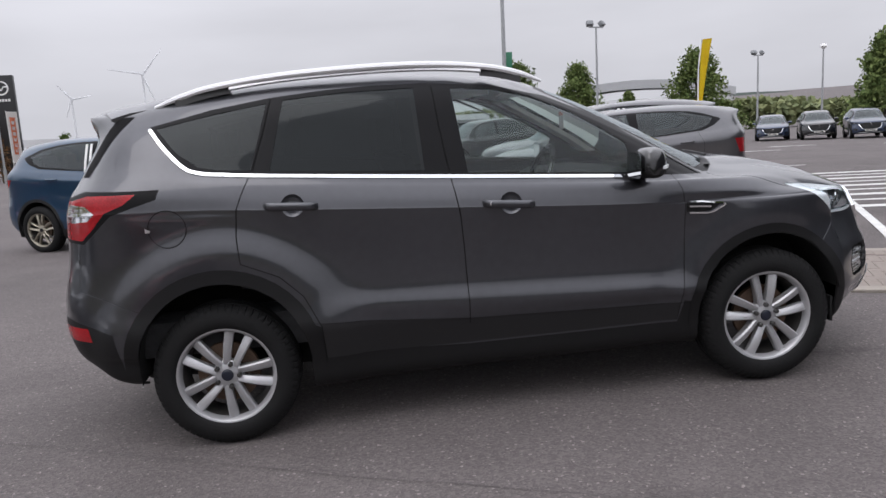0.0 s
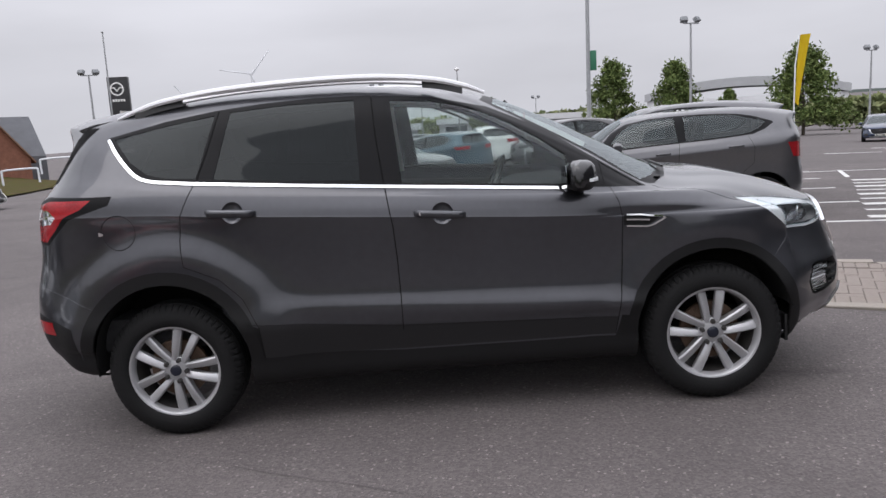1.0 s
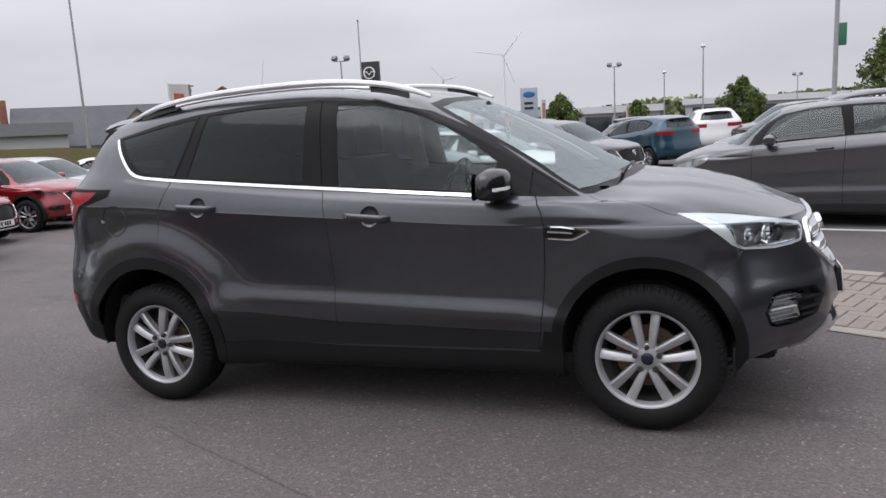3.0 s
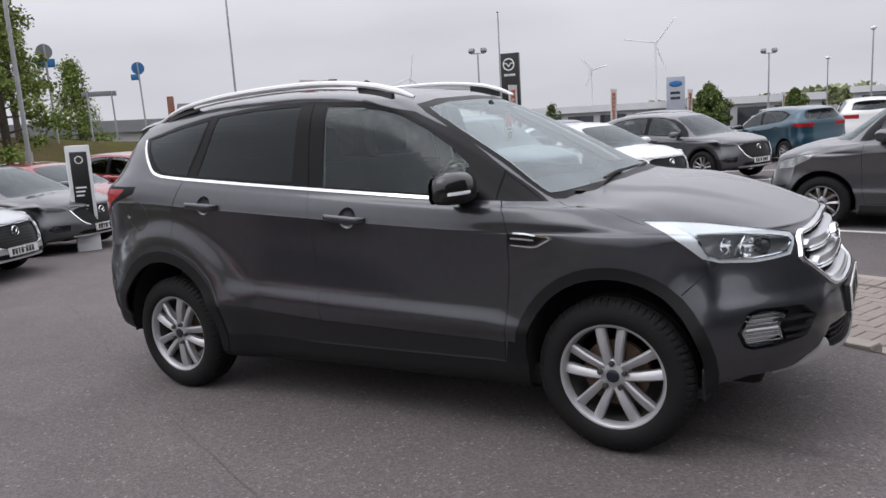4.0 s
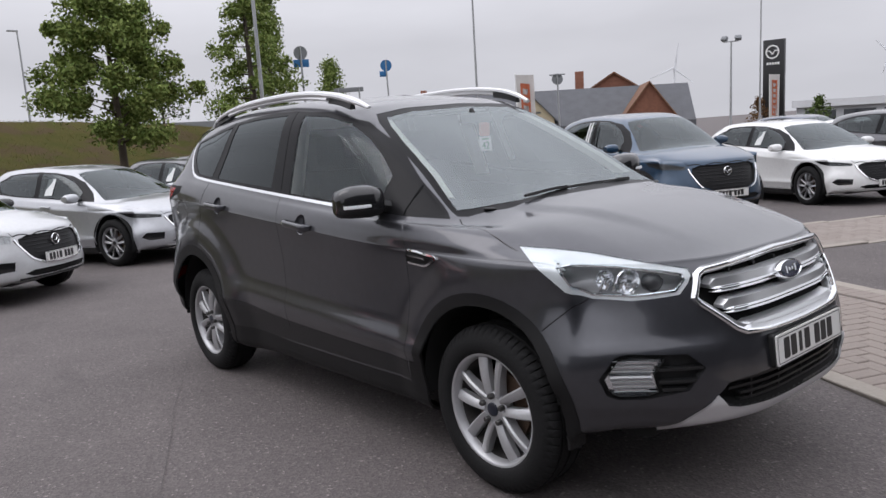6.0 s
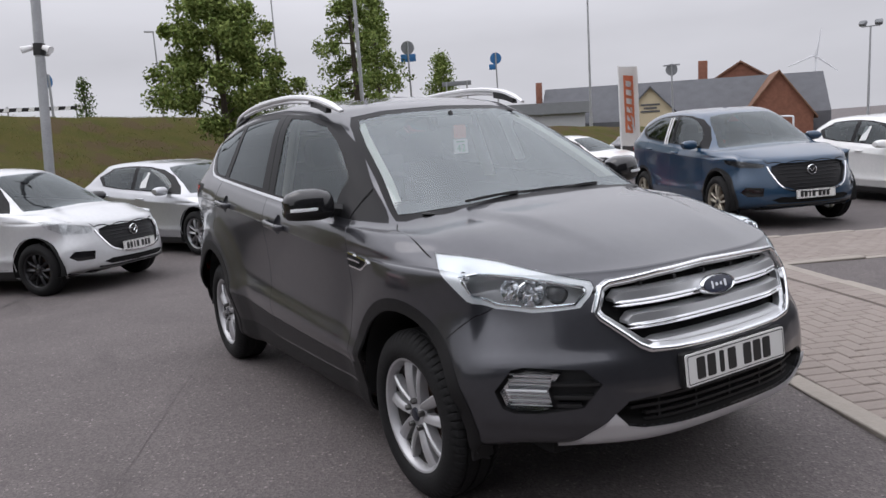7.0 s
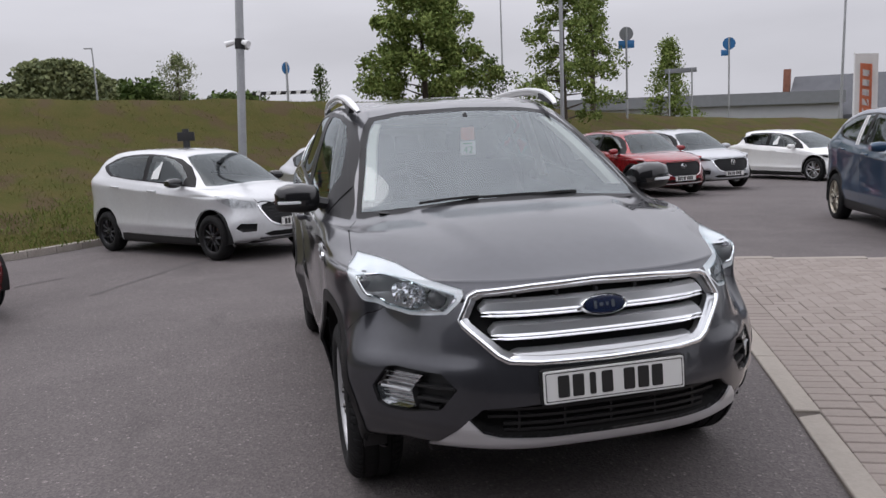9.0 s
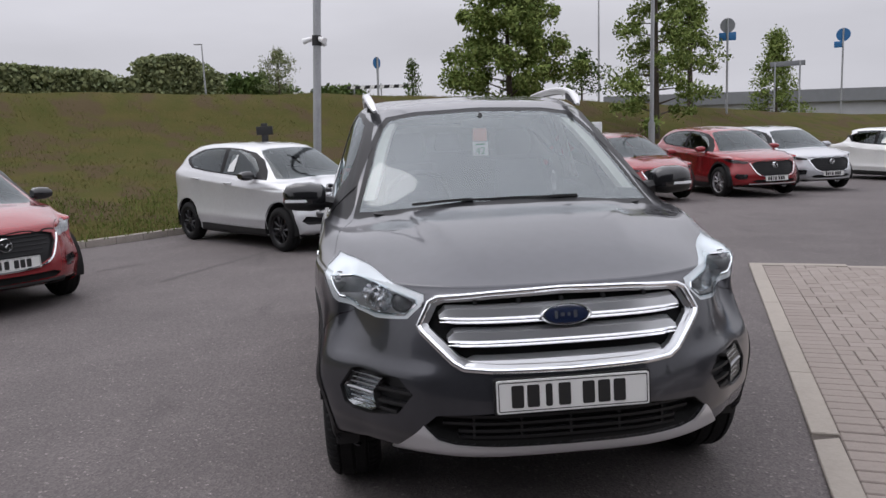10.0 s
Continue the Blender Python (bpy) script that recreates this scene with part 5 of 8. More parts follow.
        part("fog_bowl", s.take("fog_lamp", mirror=mm, sink=.03, thick=-.026), lamp_silver, fg, angle=None)
        for i in range(7):
            zz = .50 + .0175 * i
            u0, u1 = 1.735 + .004 * abs(i - 3), 1.875 + .006 * abs(i - 3)
            pts = []
            for uu in np.linspace(u0, u1, 8):
                hit, hn, _, _ = skin.ray_cast(Vector((k * uu, k * uu, zz)) + Vector((k, -k, 0)) * 4, Vector((-k, k, 0)))
                hit = hit - Vector((k, -k, 0)) * (.016 if i != 3 else .006)
                pts.append(Vector((hit.x, hit.y * -sg, zz)))
            bm = bmesh.new()
            sweep(bm, pts, ring_shape(.0025 if i != 3 else .006, 6), up=(0, 0, 1))
            part("fog_rib", bm, fog_clear, fg)
        for zz, u0, u1 in ((.535, 1.90, 2.03), (.578, 1.89, 2.05), (.507, 1.91, 1.99)):
            pts = []
            for uu in np.linspace(u0, u1, 8):
                hit, hn, _, _ = skin.ray_cast(Vector((k * uu, k * uu, zz)) + Vector((k, -k, 0)) * 4, Vector((-k, k, 0)))
                hit = hit - Vector((k, -k, 0)) * .016
                pts.append(Vector((hit.x, hit.y * -sg, zz)))
            bm = bmesh.new()
            sweep(bm, pts, [(-.012, -.004), (.012, -.006), (.012, .004), (-.012, .006)], up=(0, 0, 1))
            part("fog_slat", bm, black_plastic, fl)

    # bright trim under the side windows, wing vent, handles, mirrors, rails
    for left in (False, True):
        sg = 1 if left else -1
        cut = [p for p in BELT if p[0] <= 2.02]
        pts = [on_side(x, z - .006, .003, left) for x, z in catmull(cut, 6)]
        bm = bmesh.new()
        sweep(bm, [p for p, n in pts], [(-.008, -.003), (-.008, .003), (.008, .003), (.008, -.003)], up=[n for p, n in pts])
        bmesh.ops.recalc_face_normals(bm, faces=bm.faces[:])
        part("window_trim", bm, chrome, root, "bright chrome strip")
        vent = [(2.275, .966), (2.44, .948), (2.462, .939), (2.40, .908), (2.375, .903), (2.275, .912)]
        dense = []
        for a, b in zip(vent, vent[1:]):
            dense += [(a[0] + (b[0] - a[0]) * i / 5, a[1] + (b[1] - a[1]) * i / 5) for i in range(5)]
        pts = [on_side(x, z, .004, left) for x, z in dense + [vent[-1]]]
        bm = bmesh.new()
        sweep(bm, [p for p, n in pts], [(-.0045, -.004), (-.004, .004), (.004, .004), (.0045, -.004)], up=[n for p, n in pts])
        bmesh.ops.recalc_face_normals(bm, faces=bm.faces[:])
        vt = part("wing_vent", bm, chrome, root, "chrome arrow-shaped wing vent")
        bm = bmesh.new()
        hi = [on_side(x, z, .003, left)[0] for x, z in ((2.262, .962), (2.36, .953), (2.43, .940), (2.385, .912), (2.32, .912), (2.262, .916))]
        f = bm.faces.new([bm.verts.new(p) for p in hi])
        bmesh.ops.solidify(bm, geom=[f], thickness=.006)
        part("vent_field", bm, black_plastic, vt)
        bm = bmesh.new()
        pts = [on_side(x, z, .006, left) for x, z in ((2.275, .943), (2.33, .939), (2.385, .934))]
        sweep(bm, [p for p, n in pts], [(-.004, -.004), (-.004, .003), (.004, .003), (.004, -.004)], up=[n for p, n in pts])
        part("vent_rib", bm, chrome, vt)
        for x0, z0, x1, z1 in ((.264, 1.126, .508, 1.108), (1.264, 1.051, 1.511, 1.028)):
            rings = []
            for q in np.linspace(0, 1, 15):
                x, z = x0 + (x1 - x0) * q, z0 + (z1 - z0) * q
                out = .034 * math.sin(min(1, max(.0, min(q, 1 - q) * 7)) * math.pi / 2)
                p, n = on_side(x, z, 0, left)
                p = p + Vector((0, sg, 0)) * (out + .004)
                h = .0185 if .04 < q < .96 else .012
                rings.append([p + Vector((0, sg * .011 * math.cos(a), h * math.sin(a))) for a in np.linspace(0, 2 * math.pi, 13)[:-1]])
            bm = bmesh.new()
            loft(bm, rings)
            hd = part("door_handle", bm, grey_paint, root)
            if not left and x0 > 1:
                bm = bmesh.new()
                p, n = on_side(x0 + .035, z0 - .002, 0)
                lathe(bm, [(0, .048), (.008, .048), (.010, .044), (.010, .03)], 16, Matrix.Translation(p) @ pose(0, 0, 0, 90, 0, 0))
                part("key_barrel", bm, chrome, hd)
        # door mirror
        my = lambda v: sg * v
        rings = []
        for q, w, zc, xb, xf in ((0, .62, 1.168, 1.995, 2.10), (.10, .88, 1.168, 1.985, 2.125), (.35, 1.0, 1.170, 1.98, 2.135), (.7, .96, 1.172, 1.985, 2.118), (.92, .80, 1.168, 1.995, 2.085), (1, .5, 1.162, 2.01, 2.06)):
            y = .855 + .215 * q
            ring = []
            for a in np.linspace(0, 2 * math.pi, 21)[:-1]:
                ca, sa = math.cos(a), math.sin(a)
                cx = math.copysign(abs(ca) ** .7, ca)
                cz = math.copysign(abs(sa) ** .75, sa)
                x = (xb + xf) / 2 + cx * (xf - xb) / 2
                ring.append((x, my(y), zc + cz * .078 * w * (1 if sa > 0 else .88)))
            rings.append(ring)
        bm = bmesh.new()
        loft(bm, rings)
        for f in bm.faces:
            c = f.calc_center_median()
            f.material_index = 1 if c.z < 1.150 else 0
        mr = part("door_mirror", bm, [gloss_black, black_plastic], root, "dark door mirror with an indicator strip")
        bm = bmesh.new()
        loft(bm, [[(2.0 + dx, my(.79 + .08 * q), 1.135 + .018 * q + dz) for dx, dz in ((0, -.03), (.09, -.03), (.10, 0), (.08, .025), (.0, .025))] for q in (0, .4, 1)])
        part("mirror_foot", bm, black_plastic, mr)
        bm = bmesh.new()
        loft(bm, [[(2.105 + .027 * math.sin(q * 2.4) - .035 * q ** 3 + dx, my(.885 + .172 * q), 1.158 + dz) for dx, dz in ((-.02, -.007), (.005, -.007), (.007, .0), (.005, .007), (-.02, .007))] for q in np.linspace(0, 1, 9)])
        part("mirror_indicator", bm, lamp_brow_mat, mr, "clear indicator strip")
        bm = bmesh.new()
        prism(bm, rounded(.175, .118, .03), .003, Matrix.Translation((1.979, my(.958), 1.170)) @ Matrix.Rotation(radians(-90), 4, "Y") @ Matrix.Rotation(radians(90), 4, "Z"))
        part("mirror_glass", bm, mirror_dark, mr)
        # roof rail
        rail = [(-.225, 1.608), (-.10, 1.648), (.05, 1.682), (.35, 1.714), (.75, 1.726), (1.10, 1.718), (1.38, 1.686), (1.54, 1.645), (1.65, 1.600)]
        pts = catmull(rail, 6)
        path, ups, sc = [], [], []
        for i, (x, z) in enumerate(pts):
            q = i / (len(pts) - 1)
            y = .578 + .045 * math.sin(q * math.pi)
            path.append((x, my(y), z))
            ups.append((0, sg * .25, 1))
            sc.append(.55 + .45 * min(1, min(q, 1 - q) * 8))
        bm = bmesh.new()
        sweep(bm, path, [(-.020, -.012), (-.022, .0), (-.016, .010), (0, .014), (.016, .010), (.022, .0), (.020, -.012)], up=ups, scales=sc)
        bmesh.ops.recalc_face_normals(bm, faces=bm.faces[:])
        rl = part("roof_rail", bm, rail_silver, root, "silver roof rail")
        bm = bmesh.new()
        inner_r = [(x, z) for x, z in pts if .12 < x < 1.36]
        loft(bm, [[(x, my(.604), z - .006), (x, my(.626), z - .006), (x, my(.634), z - .028), (x, my(.626), z - .036), (x, my(.604), z - .030)] for x, z in inner_r])
        part("rail_skirt", bm, rail_silver, rl)
        # black fillers stand in for the shade in the gap under each rail end
        for lo, hi in ((-.13, .14), (1.34, 1.56)):
            bm = bmesh.new()
            loft(bm, [[(x, my(.588), z - .010), (x, my(.612), z - .010), (x, my(.622), z - .046), (x, my(.588), z - .046)] for x, z in pts if lo < x < hi])
            part("rail_foot", bm, black_plastic, rl)

    # wheels, housings, mud flaps, underbody
    for x, tw in ((0, 21.5), (2.69, -1)):
        make_wheel(root, (x, -.775 if x < 1 else -.760, .3415), cap_mat=cap_blue, turned=radians(tw))
        make_wheel(root, (x, .775 if x < 1 else .760, .3415), left=True, cap_mat=cap_blue)
    for x, cz, r in ((0.012, .40, .40), (2.69, .395, .383)):
        for sg in (-1, 1):
            bm = bmesh.new()
            lathe(bm, [(r, 0), (r + .01, .14), (r, .34), (.1, .345)], 40, Matrix.Translation((x, sg * .872, cz)) @ pose(0, 0, 0, 90 * sg, 0, 0))
            bmesh.ops.delete(bm, geom=[v for v in bm.verts if v.co.z < (.40 if v.co.x > 2.75 else .315)], context="VERTS")
            part("wheel_housing", bm, dark_void, root)
    for x in (3.06,):
        for sg in (-1, 1):
            bm = bmesh.new()
            box(bm, x - .008, sg * .775 - .045, .265, x + .008, sg * .775 + .045, .40, .005, Matrix())
            part("mud_flap", bm, black_plastic, root)
    bm = bmesh.new()
    box(bm, -.45, -.60, .27, 3.25, .60, .42, .04)
    part("underbody", bm, dark_void, root)
    # wipers
    for y0, y1, piv in ((-.45, .16, -.42), (.05, .62, .10)):
        bm = bmesh.new()
        pts = [(2.555 - .17 * (abs(y) / .72) ** 2.2, y, 1.160 - .05 * (y / .7) ** 2) for y in np.linspace(y0, y1, 12)]
        sweep(bm, pts, [(-.007, -.008), (-.005, .006), (.005, .006), (.007, -.008)])
        wp = part("wiper", bm, black_plastic, root)
        bm = bmesh.new()
        mid = pts[5]
        sweep(bm, [(2.565, piv - .03, 1.152), (2.560, (piv + mid[1]) / 2, 1.162), (mid[0] + .012, mid[1], mid[2] + .008)], [(-.008, -.006), (-.006, .005), (.006, .005), (.008, -.006)])
        part("wiper_arm", bm, black_plastic, wp)
    # small black oval nub at each rear corner of the bonnet
    for sg in (-1, 1):
        p, n, _, _ = skin.ray_cast(Vector((2.50, -.60, 3)), Vector((0, 0, -1)))
        bm = bmesh.new()
        bmesh.ops.create_uvsphere(bm, u_segments=16, v_segments=8, radius=1, matrix=Matrix.Translation((p.x, sg * .60, p.z + .001)) @ pose(0, 0, 0, 0, 6, sg * -60) @ Matrix.Diagonal((.030, .016, .006, 1)))
        part("washer_jet", bm, black_plastic, root)
    # roof spoiler with an overhanging lip
    bm = bmesh.new()
    rings = []
    for y in np.linspace(-.585, .585, 25):
        q = abs(y) / .62
        tip = -.56 + .15 * q ** 2.6
        hit = skin.ray_cast(Vector((tip + .20, -abs(y) - 1e-3, 3)), Vector((0, 0, -1)))[0]
        zt = hit.z + .003
        rings.append([(tip + .20, y, zt - .004), (tip + .08, y, zt - .018), (tip, y, zt - .038), (tip - .004, y, zt - .046), (tip + .015, y, zt - .056), (tip + .20, y, zt - .04)])
    loft(bm, rings)
    part("roof_spoiler", bm, grey_paint, root)
    # flap release and its pale mark
    pt, nn = on_side(-.256, 1.060, .001)
    bm = bmesh.new()
    prism(bm, [(-.011, .010), (.012, -.001), (.006, -.009), (-.011, -.009)], .003, Matrix.Translation(pt) @ pose(0, 0, 0, 90, 0, 0))
    part("flap_catch", bm, satin, root)
    # cabin
    bm = bmesh.new()
    rings = []
    for y in np.linspace(-.70, .70, 9):
        rings.append([(2.42, y, .70), (2.40, y, 1.05), (2.12, y, 1.09), (1.85, y, 1.08 + .03 * math.exp(-((y + .36) / .2) ** 2)), (1.70, y, 1.02), (1.74, y, .90), (1.80, y, .62)])
    loft(bm, rings)
    part("dashboard", bm, seat_cloth, root)
    for side_y, drv in ((-.36, True), (.36, False)):
        bm = bmesh.new()
        for a, b in (((-.26, .26), (0, .16)),):
            loft(bm, [[(1.02 + x, side_y + y * w, .62 + z) for x, z in ((0, 0), (.52, .02), (.56, .10), (.50, .17), (.04, .13))] for y, w in ((-.26, 1), (-.20, 1), (0, 1), (.20, 1), (.26, 1))])
        seat = part("seat", bm, seat_cloth, root, "dark cloth seat")
        bm = bmesh.new()
        rings = []
        for q in np.linspace(0, 1, 8):
            w = .25 - .07 * q ** 2
            x, z = 1.06 - .20 * q, .72 + .56 * q
            rings.append([(x + dx, side_y + dy * w, z) for dx, dy in ((.06, -1), (.11, -.8), (.07, 0), (.11, .8), (.06, 1), (-.05, .9), (-.07, 0), (-.05, -.9))])
        loft(bm, rings)
        part("seat_back", bm, seat_cloth, seat)
        bm = bmesh.new()
        loft(bm, [[(.84 + dx * .055, side_y + dy * .125 * w, 1.31 + .17 * q) for dx, dy in ((1, -.8), (1.2, 0), (1, .8), (-.6, 1), (-1, 0), (-.6, -1))] for q, w in ((0, .85), (.2, 1), (.7, 1), (1, .75))])
        part("headrest", bm, seat_cloth, seat)
    for y in (-.42, .0, .42):
        bm = bmesh.new()
        rings = [[(x0 + dx, y + dy * .21, z) for dx, dy in ((.06, -1), (.08, 0), (.06, 1), (-.06, 1), (-.06, -1))] for x0, z in ((.14, .70), (.05, 1.0), (-.02, 1.22), (-.05, 1.33))]
        loft(bm, rings)
        part("rear_seat_back", bm, seat_cloth, root)
        bm = bmesh.new()
        loft(bm, [[(-.05 + dx * .05, y + dy * .11 * w, 1.34 + .13 * q) for dx, dy in ((1, -.9), (1.1, 0), (1, .9), (-1, .9), (-1, -.9))] for q, w in ((0, .9), (.3, 1), (1, .8))])
        part("rear_headrest", bm, seat_cloth, root)
    bm = bmesh.new()
    wheel_m = Matrix.Translation((1.66, -.36, 1.09)) @ Matrix.Rotation(radians(-66), 4, "Y")
    lathe(bm, [(.185 + .015 * math.cos(a), .015 * math.sin(a)) for a in np.linspace(0, 2 * math.pi, 9)[:-1]], 32, wheel_m, closed=True)
    st = part("steering_wheel", bm, gloss_black, root)
    bm = bmesh.new()
    box(bm, -.05, -.06, -.03, .06, .06, .01, .01, wheel_m)
    box(bm, -.02, -.18, -.01, .02, .18, .006, .004, wheel_m)
    part("steering_boss", bm, black_plastic, st)
    bm = bmesh.new()
    box(bm, -.60, -.74, .42, 2.2, .74, .60, .03)
    part("cabin_floor", bm, seat_cloth, root)
    for sg in (-1, 1):
        bm = bmesh.new()
        loft(bm, [[(1.06 + dx - .03 * q, sg * (.735 - .125 * q - dy), 1.16 + .45 * q) for dx, dy in ((-.05, .01), (.06, .01), (.06, .03), (-.05, .03))] for q in np.linspace(0, 1, 6)])
        part("pillar_lining", bm, trim_light, root)
        bm = bmesh.new()
        rings = []
        for z, yw in ((1.16, .672), (1.26, .634), (1.36, .601), (1.46, .563), (1.53, .522)):
            p, n, _, _ = skin.ray_cast(Vector((6, -yw + .006, z)), Vector((-1, 0, 0)))
            rings.append([(p.x + dx, sg * (yw - dy), z) for dx, dy in ((-.03, .0), (-.035, .055), (-.09, .070), (-.13, .03), (-.10, .0))])
        loft(bm, rings)
        part("pillar_lining", bm, trim_light, root)
        bm = bmesh.new()
        loft(bm, [[(.80 + dx, sg * (.80 - dy), 1.12 + dz) for dx, dz, dy in ((0, 0, .03), (0, -.5, .03), (0, -.5, .09), (0, 0, .09))], [(2.15 + dx, sg * (.76 - dy), 1.04 + dz) for dx, dz, dy in ((0, 0, .03), (0, -.4, .03), (0, -.4, .09), (0, 0, .09))]])
        part("door_lining", bm, seat_cloth, root)
    bm = bmesh.new()
    loft(bm, [[(x, y * w, z - .012 * abs(y) - .03) for y in (-.46, -.2, .2, .46)] + [(x, y * w, z - .055 - .02 * abs(y)) for y in (.46, .2, -.2, -.46)] for x, z, w in ((1.40, 1.62, 1), (1.0, 1.665, 1), (.3, 1.67, 1), (-.25, 1.62, .95))])
    part("roof_lining", bm, trim_light, root)
    bm = bmesh.new()
    box(bm, 1.80, -.12, 1.485, 1.83, .10, 1.535, .012)
    tube(bm, (1.82, -.01, 1.51), (1.78, -.01, 1.56), .012, .012, 8)
    im = part("inside_mirror", bm, black_plastic, root)
    # dark shade band and sensor cover at the top of the screen
    bm = bmesh.new()
    loft(bm, [[(x - .03, y, z - .02), (x - .025, y, z - .028), (x - .045, y, z - .034), (x - .05, y, z - .024)] for x, y, z in [(1.70, yy, 1.575) for yy in (-.20, -.1, .1, .20)]])
    part("screen_shade", bm, black_plastic, im)
    # stock card hanging from the inside mirror
    card_m = Matrix.Translation((1.895, -.03, 1.375)) @ Matrix.Rotation(radians(90), 4, "Y") @ Matrix.Rotation(radians(90), 4, "Z")
    bm = bmesh.new()
    prism(bm, rounded(.085, .075, .004), .002, card_m)
    cd = part("stock_card", bm, white_plastic, root, "white stock card with a green number")
    part("card_number", text_mesh("42", .055, card_m @ Matrix.Translation((0, -.012, .003))), green_ink, cd, smooth=False)
    bm = bmesh.new()
    prism(bm, rounded(.05, .008, .002), .001, card_m @ Matrix.Translation((0, .024, .002)))
    part("card_bar", bm, green_ink, cd)
    bm = bmesh.new()
    prism(bm, rounded(.075, .07, .01), .002, card_m @ Matrix.Translation((0, .075, -.001)))
    part("card_hanger", bm, orange_card, cd)
    return root


lamp_brow_mat = material("lamp_brow", (.80, .82, .84), .3, .0, coat=.3)
lamp_dark = material("lamp_dark", (.42, .42, .43), .3, .35)
lens_glass = material("round_lens", (.05, .05, .055), .03, 0, coat=1.0)
rail_silver = material("rail_silver", (.72, .72, .73), .38, .45, coat=.2)
build_suv()


# ---- the other parked cars of the yard ----
lamp_smoke = material("lamp_smoke", (.014, .0145, .016), .3, .0, vary=.5, scale=16)
grille_black = material("grille_black", (.010, .010, .011), .45, spec=.25)
lamp_grey = material("lamp_grey", (.50, .505, .515), .2, .1, vary=.6, scale=18)
yard_glass = glass("car_glass", (0.30, 0.33, 0.33), ior=1.58)
paper = material("paper_sheet", (0.72, 0.74, 0.73), .7)
paint_white = paint("white_paint", (0.74, 0.74, 0.73), .3, .0)
paint_silver = paint("silver_paint", (0.46, 0.47, 0.49), .3, .5)
paint_ceramic = paint("pale_grey_paint", (0.55, 0.56, 0.57), .3, .15)
paint_red = paint("deep_red_paint", (0.24, 0.012, 0.016), .25, .35)
paint_blue = paint("blue_paint", (0.010, 0.042, 0.088), .30, .25)
paint_slate = paint("dark_grey_paint", (0.085, 0.085, 0.092), .3, .6)
paint_navy = paint("navy_paint", (0.020, 0.035, 0.075), .28, .4)
paint_teal = paint("teal_blue", (0.012, 0.055, 0.085), .28, .4)
paint_black = paint("black_paint", (0.014, 0.014, 0.016), .25, .2)
rim_dark = material("dark_alloy", (0.03, 0.03, 0.032), .3, .6)
rim_bronze = material("bronze_alloy", (0.36, 0.33, 0.27), .35, .6)
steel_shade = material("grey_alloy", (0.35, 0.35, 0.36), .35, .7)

KINDS = {  # front overhang, wheelbase, rear overhang, half-width, height, nose height, cowl height, clearance, tyre radius
    "small_hatchback": (.80, 2.57, .69, .848, 1.495, .80, 1.00, .22, .302),
    "family_hatchback": (.92, 2.725, .815, .898, 1.435, .74, .945, .20, .328),
    "crossover": (.88, 2.62, .80, .888, 1.535, .84, 1.02, .24, .335),
    "sport_utility": (.95, 2.70, .90, .920, 1.68, .93, 1.12, .26, .358),
    "saloon": (.97, 2.83, 1.07, .920, 1.45, .74, .96, .20, .335),
    "supermini": (.78, 2.45, .62, .868, 1.495, .82, 1.03, .21, .300),
    "people_carrier": (.92, 2.85, 1.05, .95, 1.80, .92, 1.12, .22, .345),
}


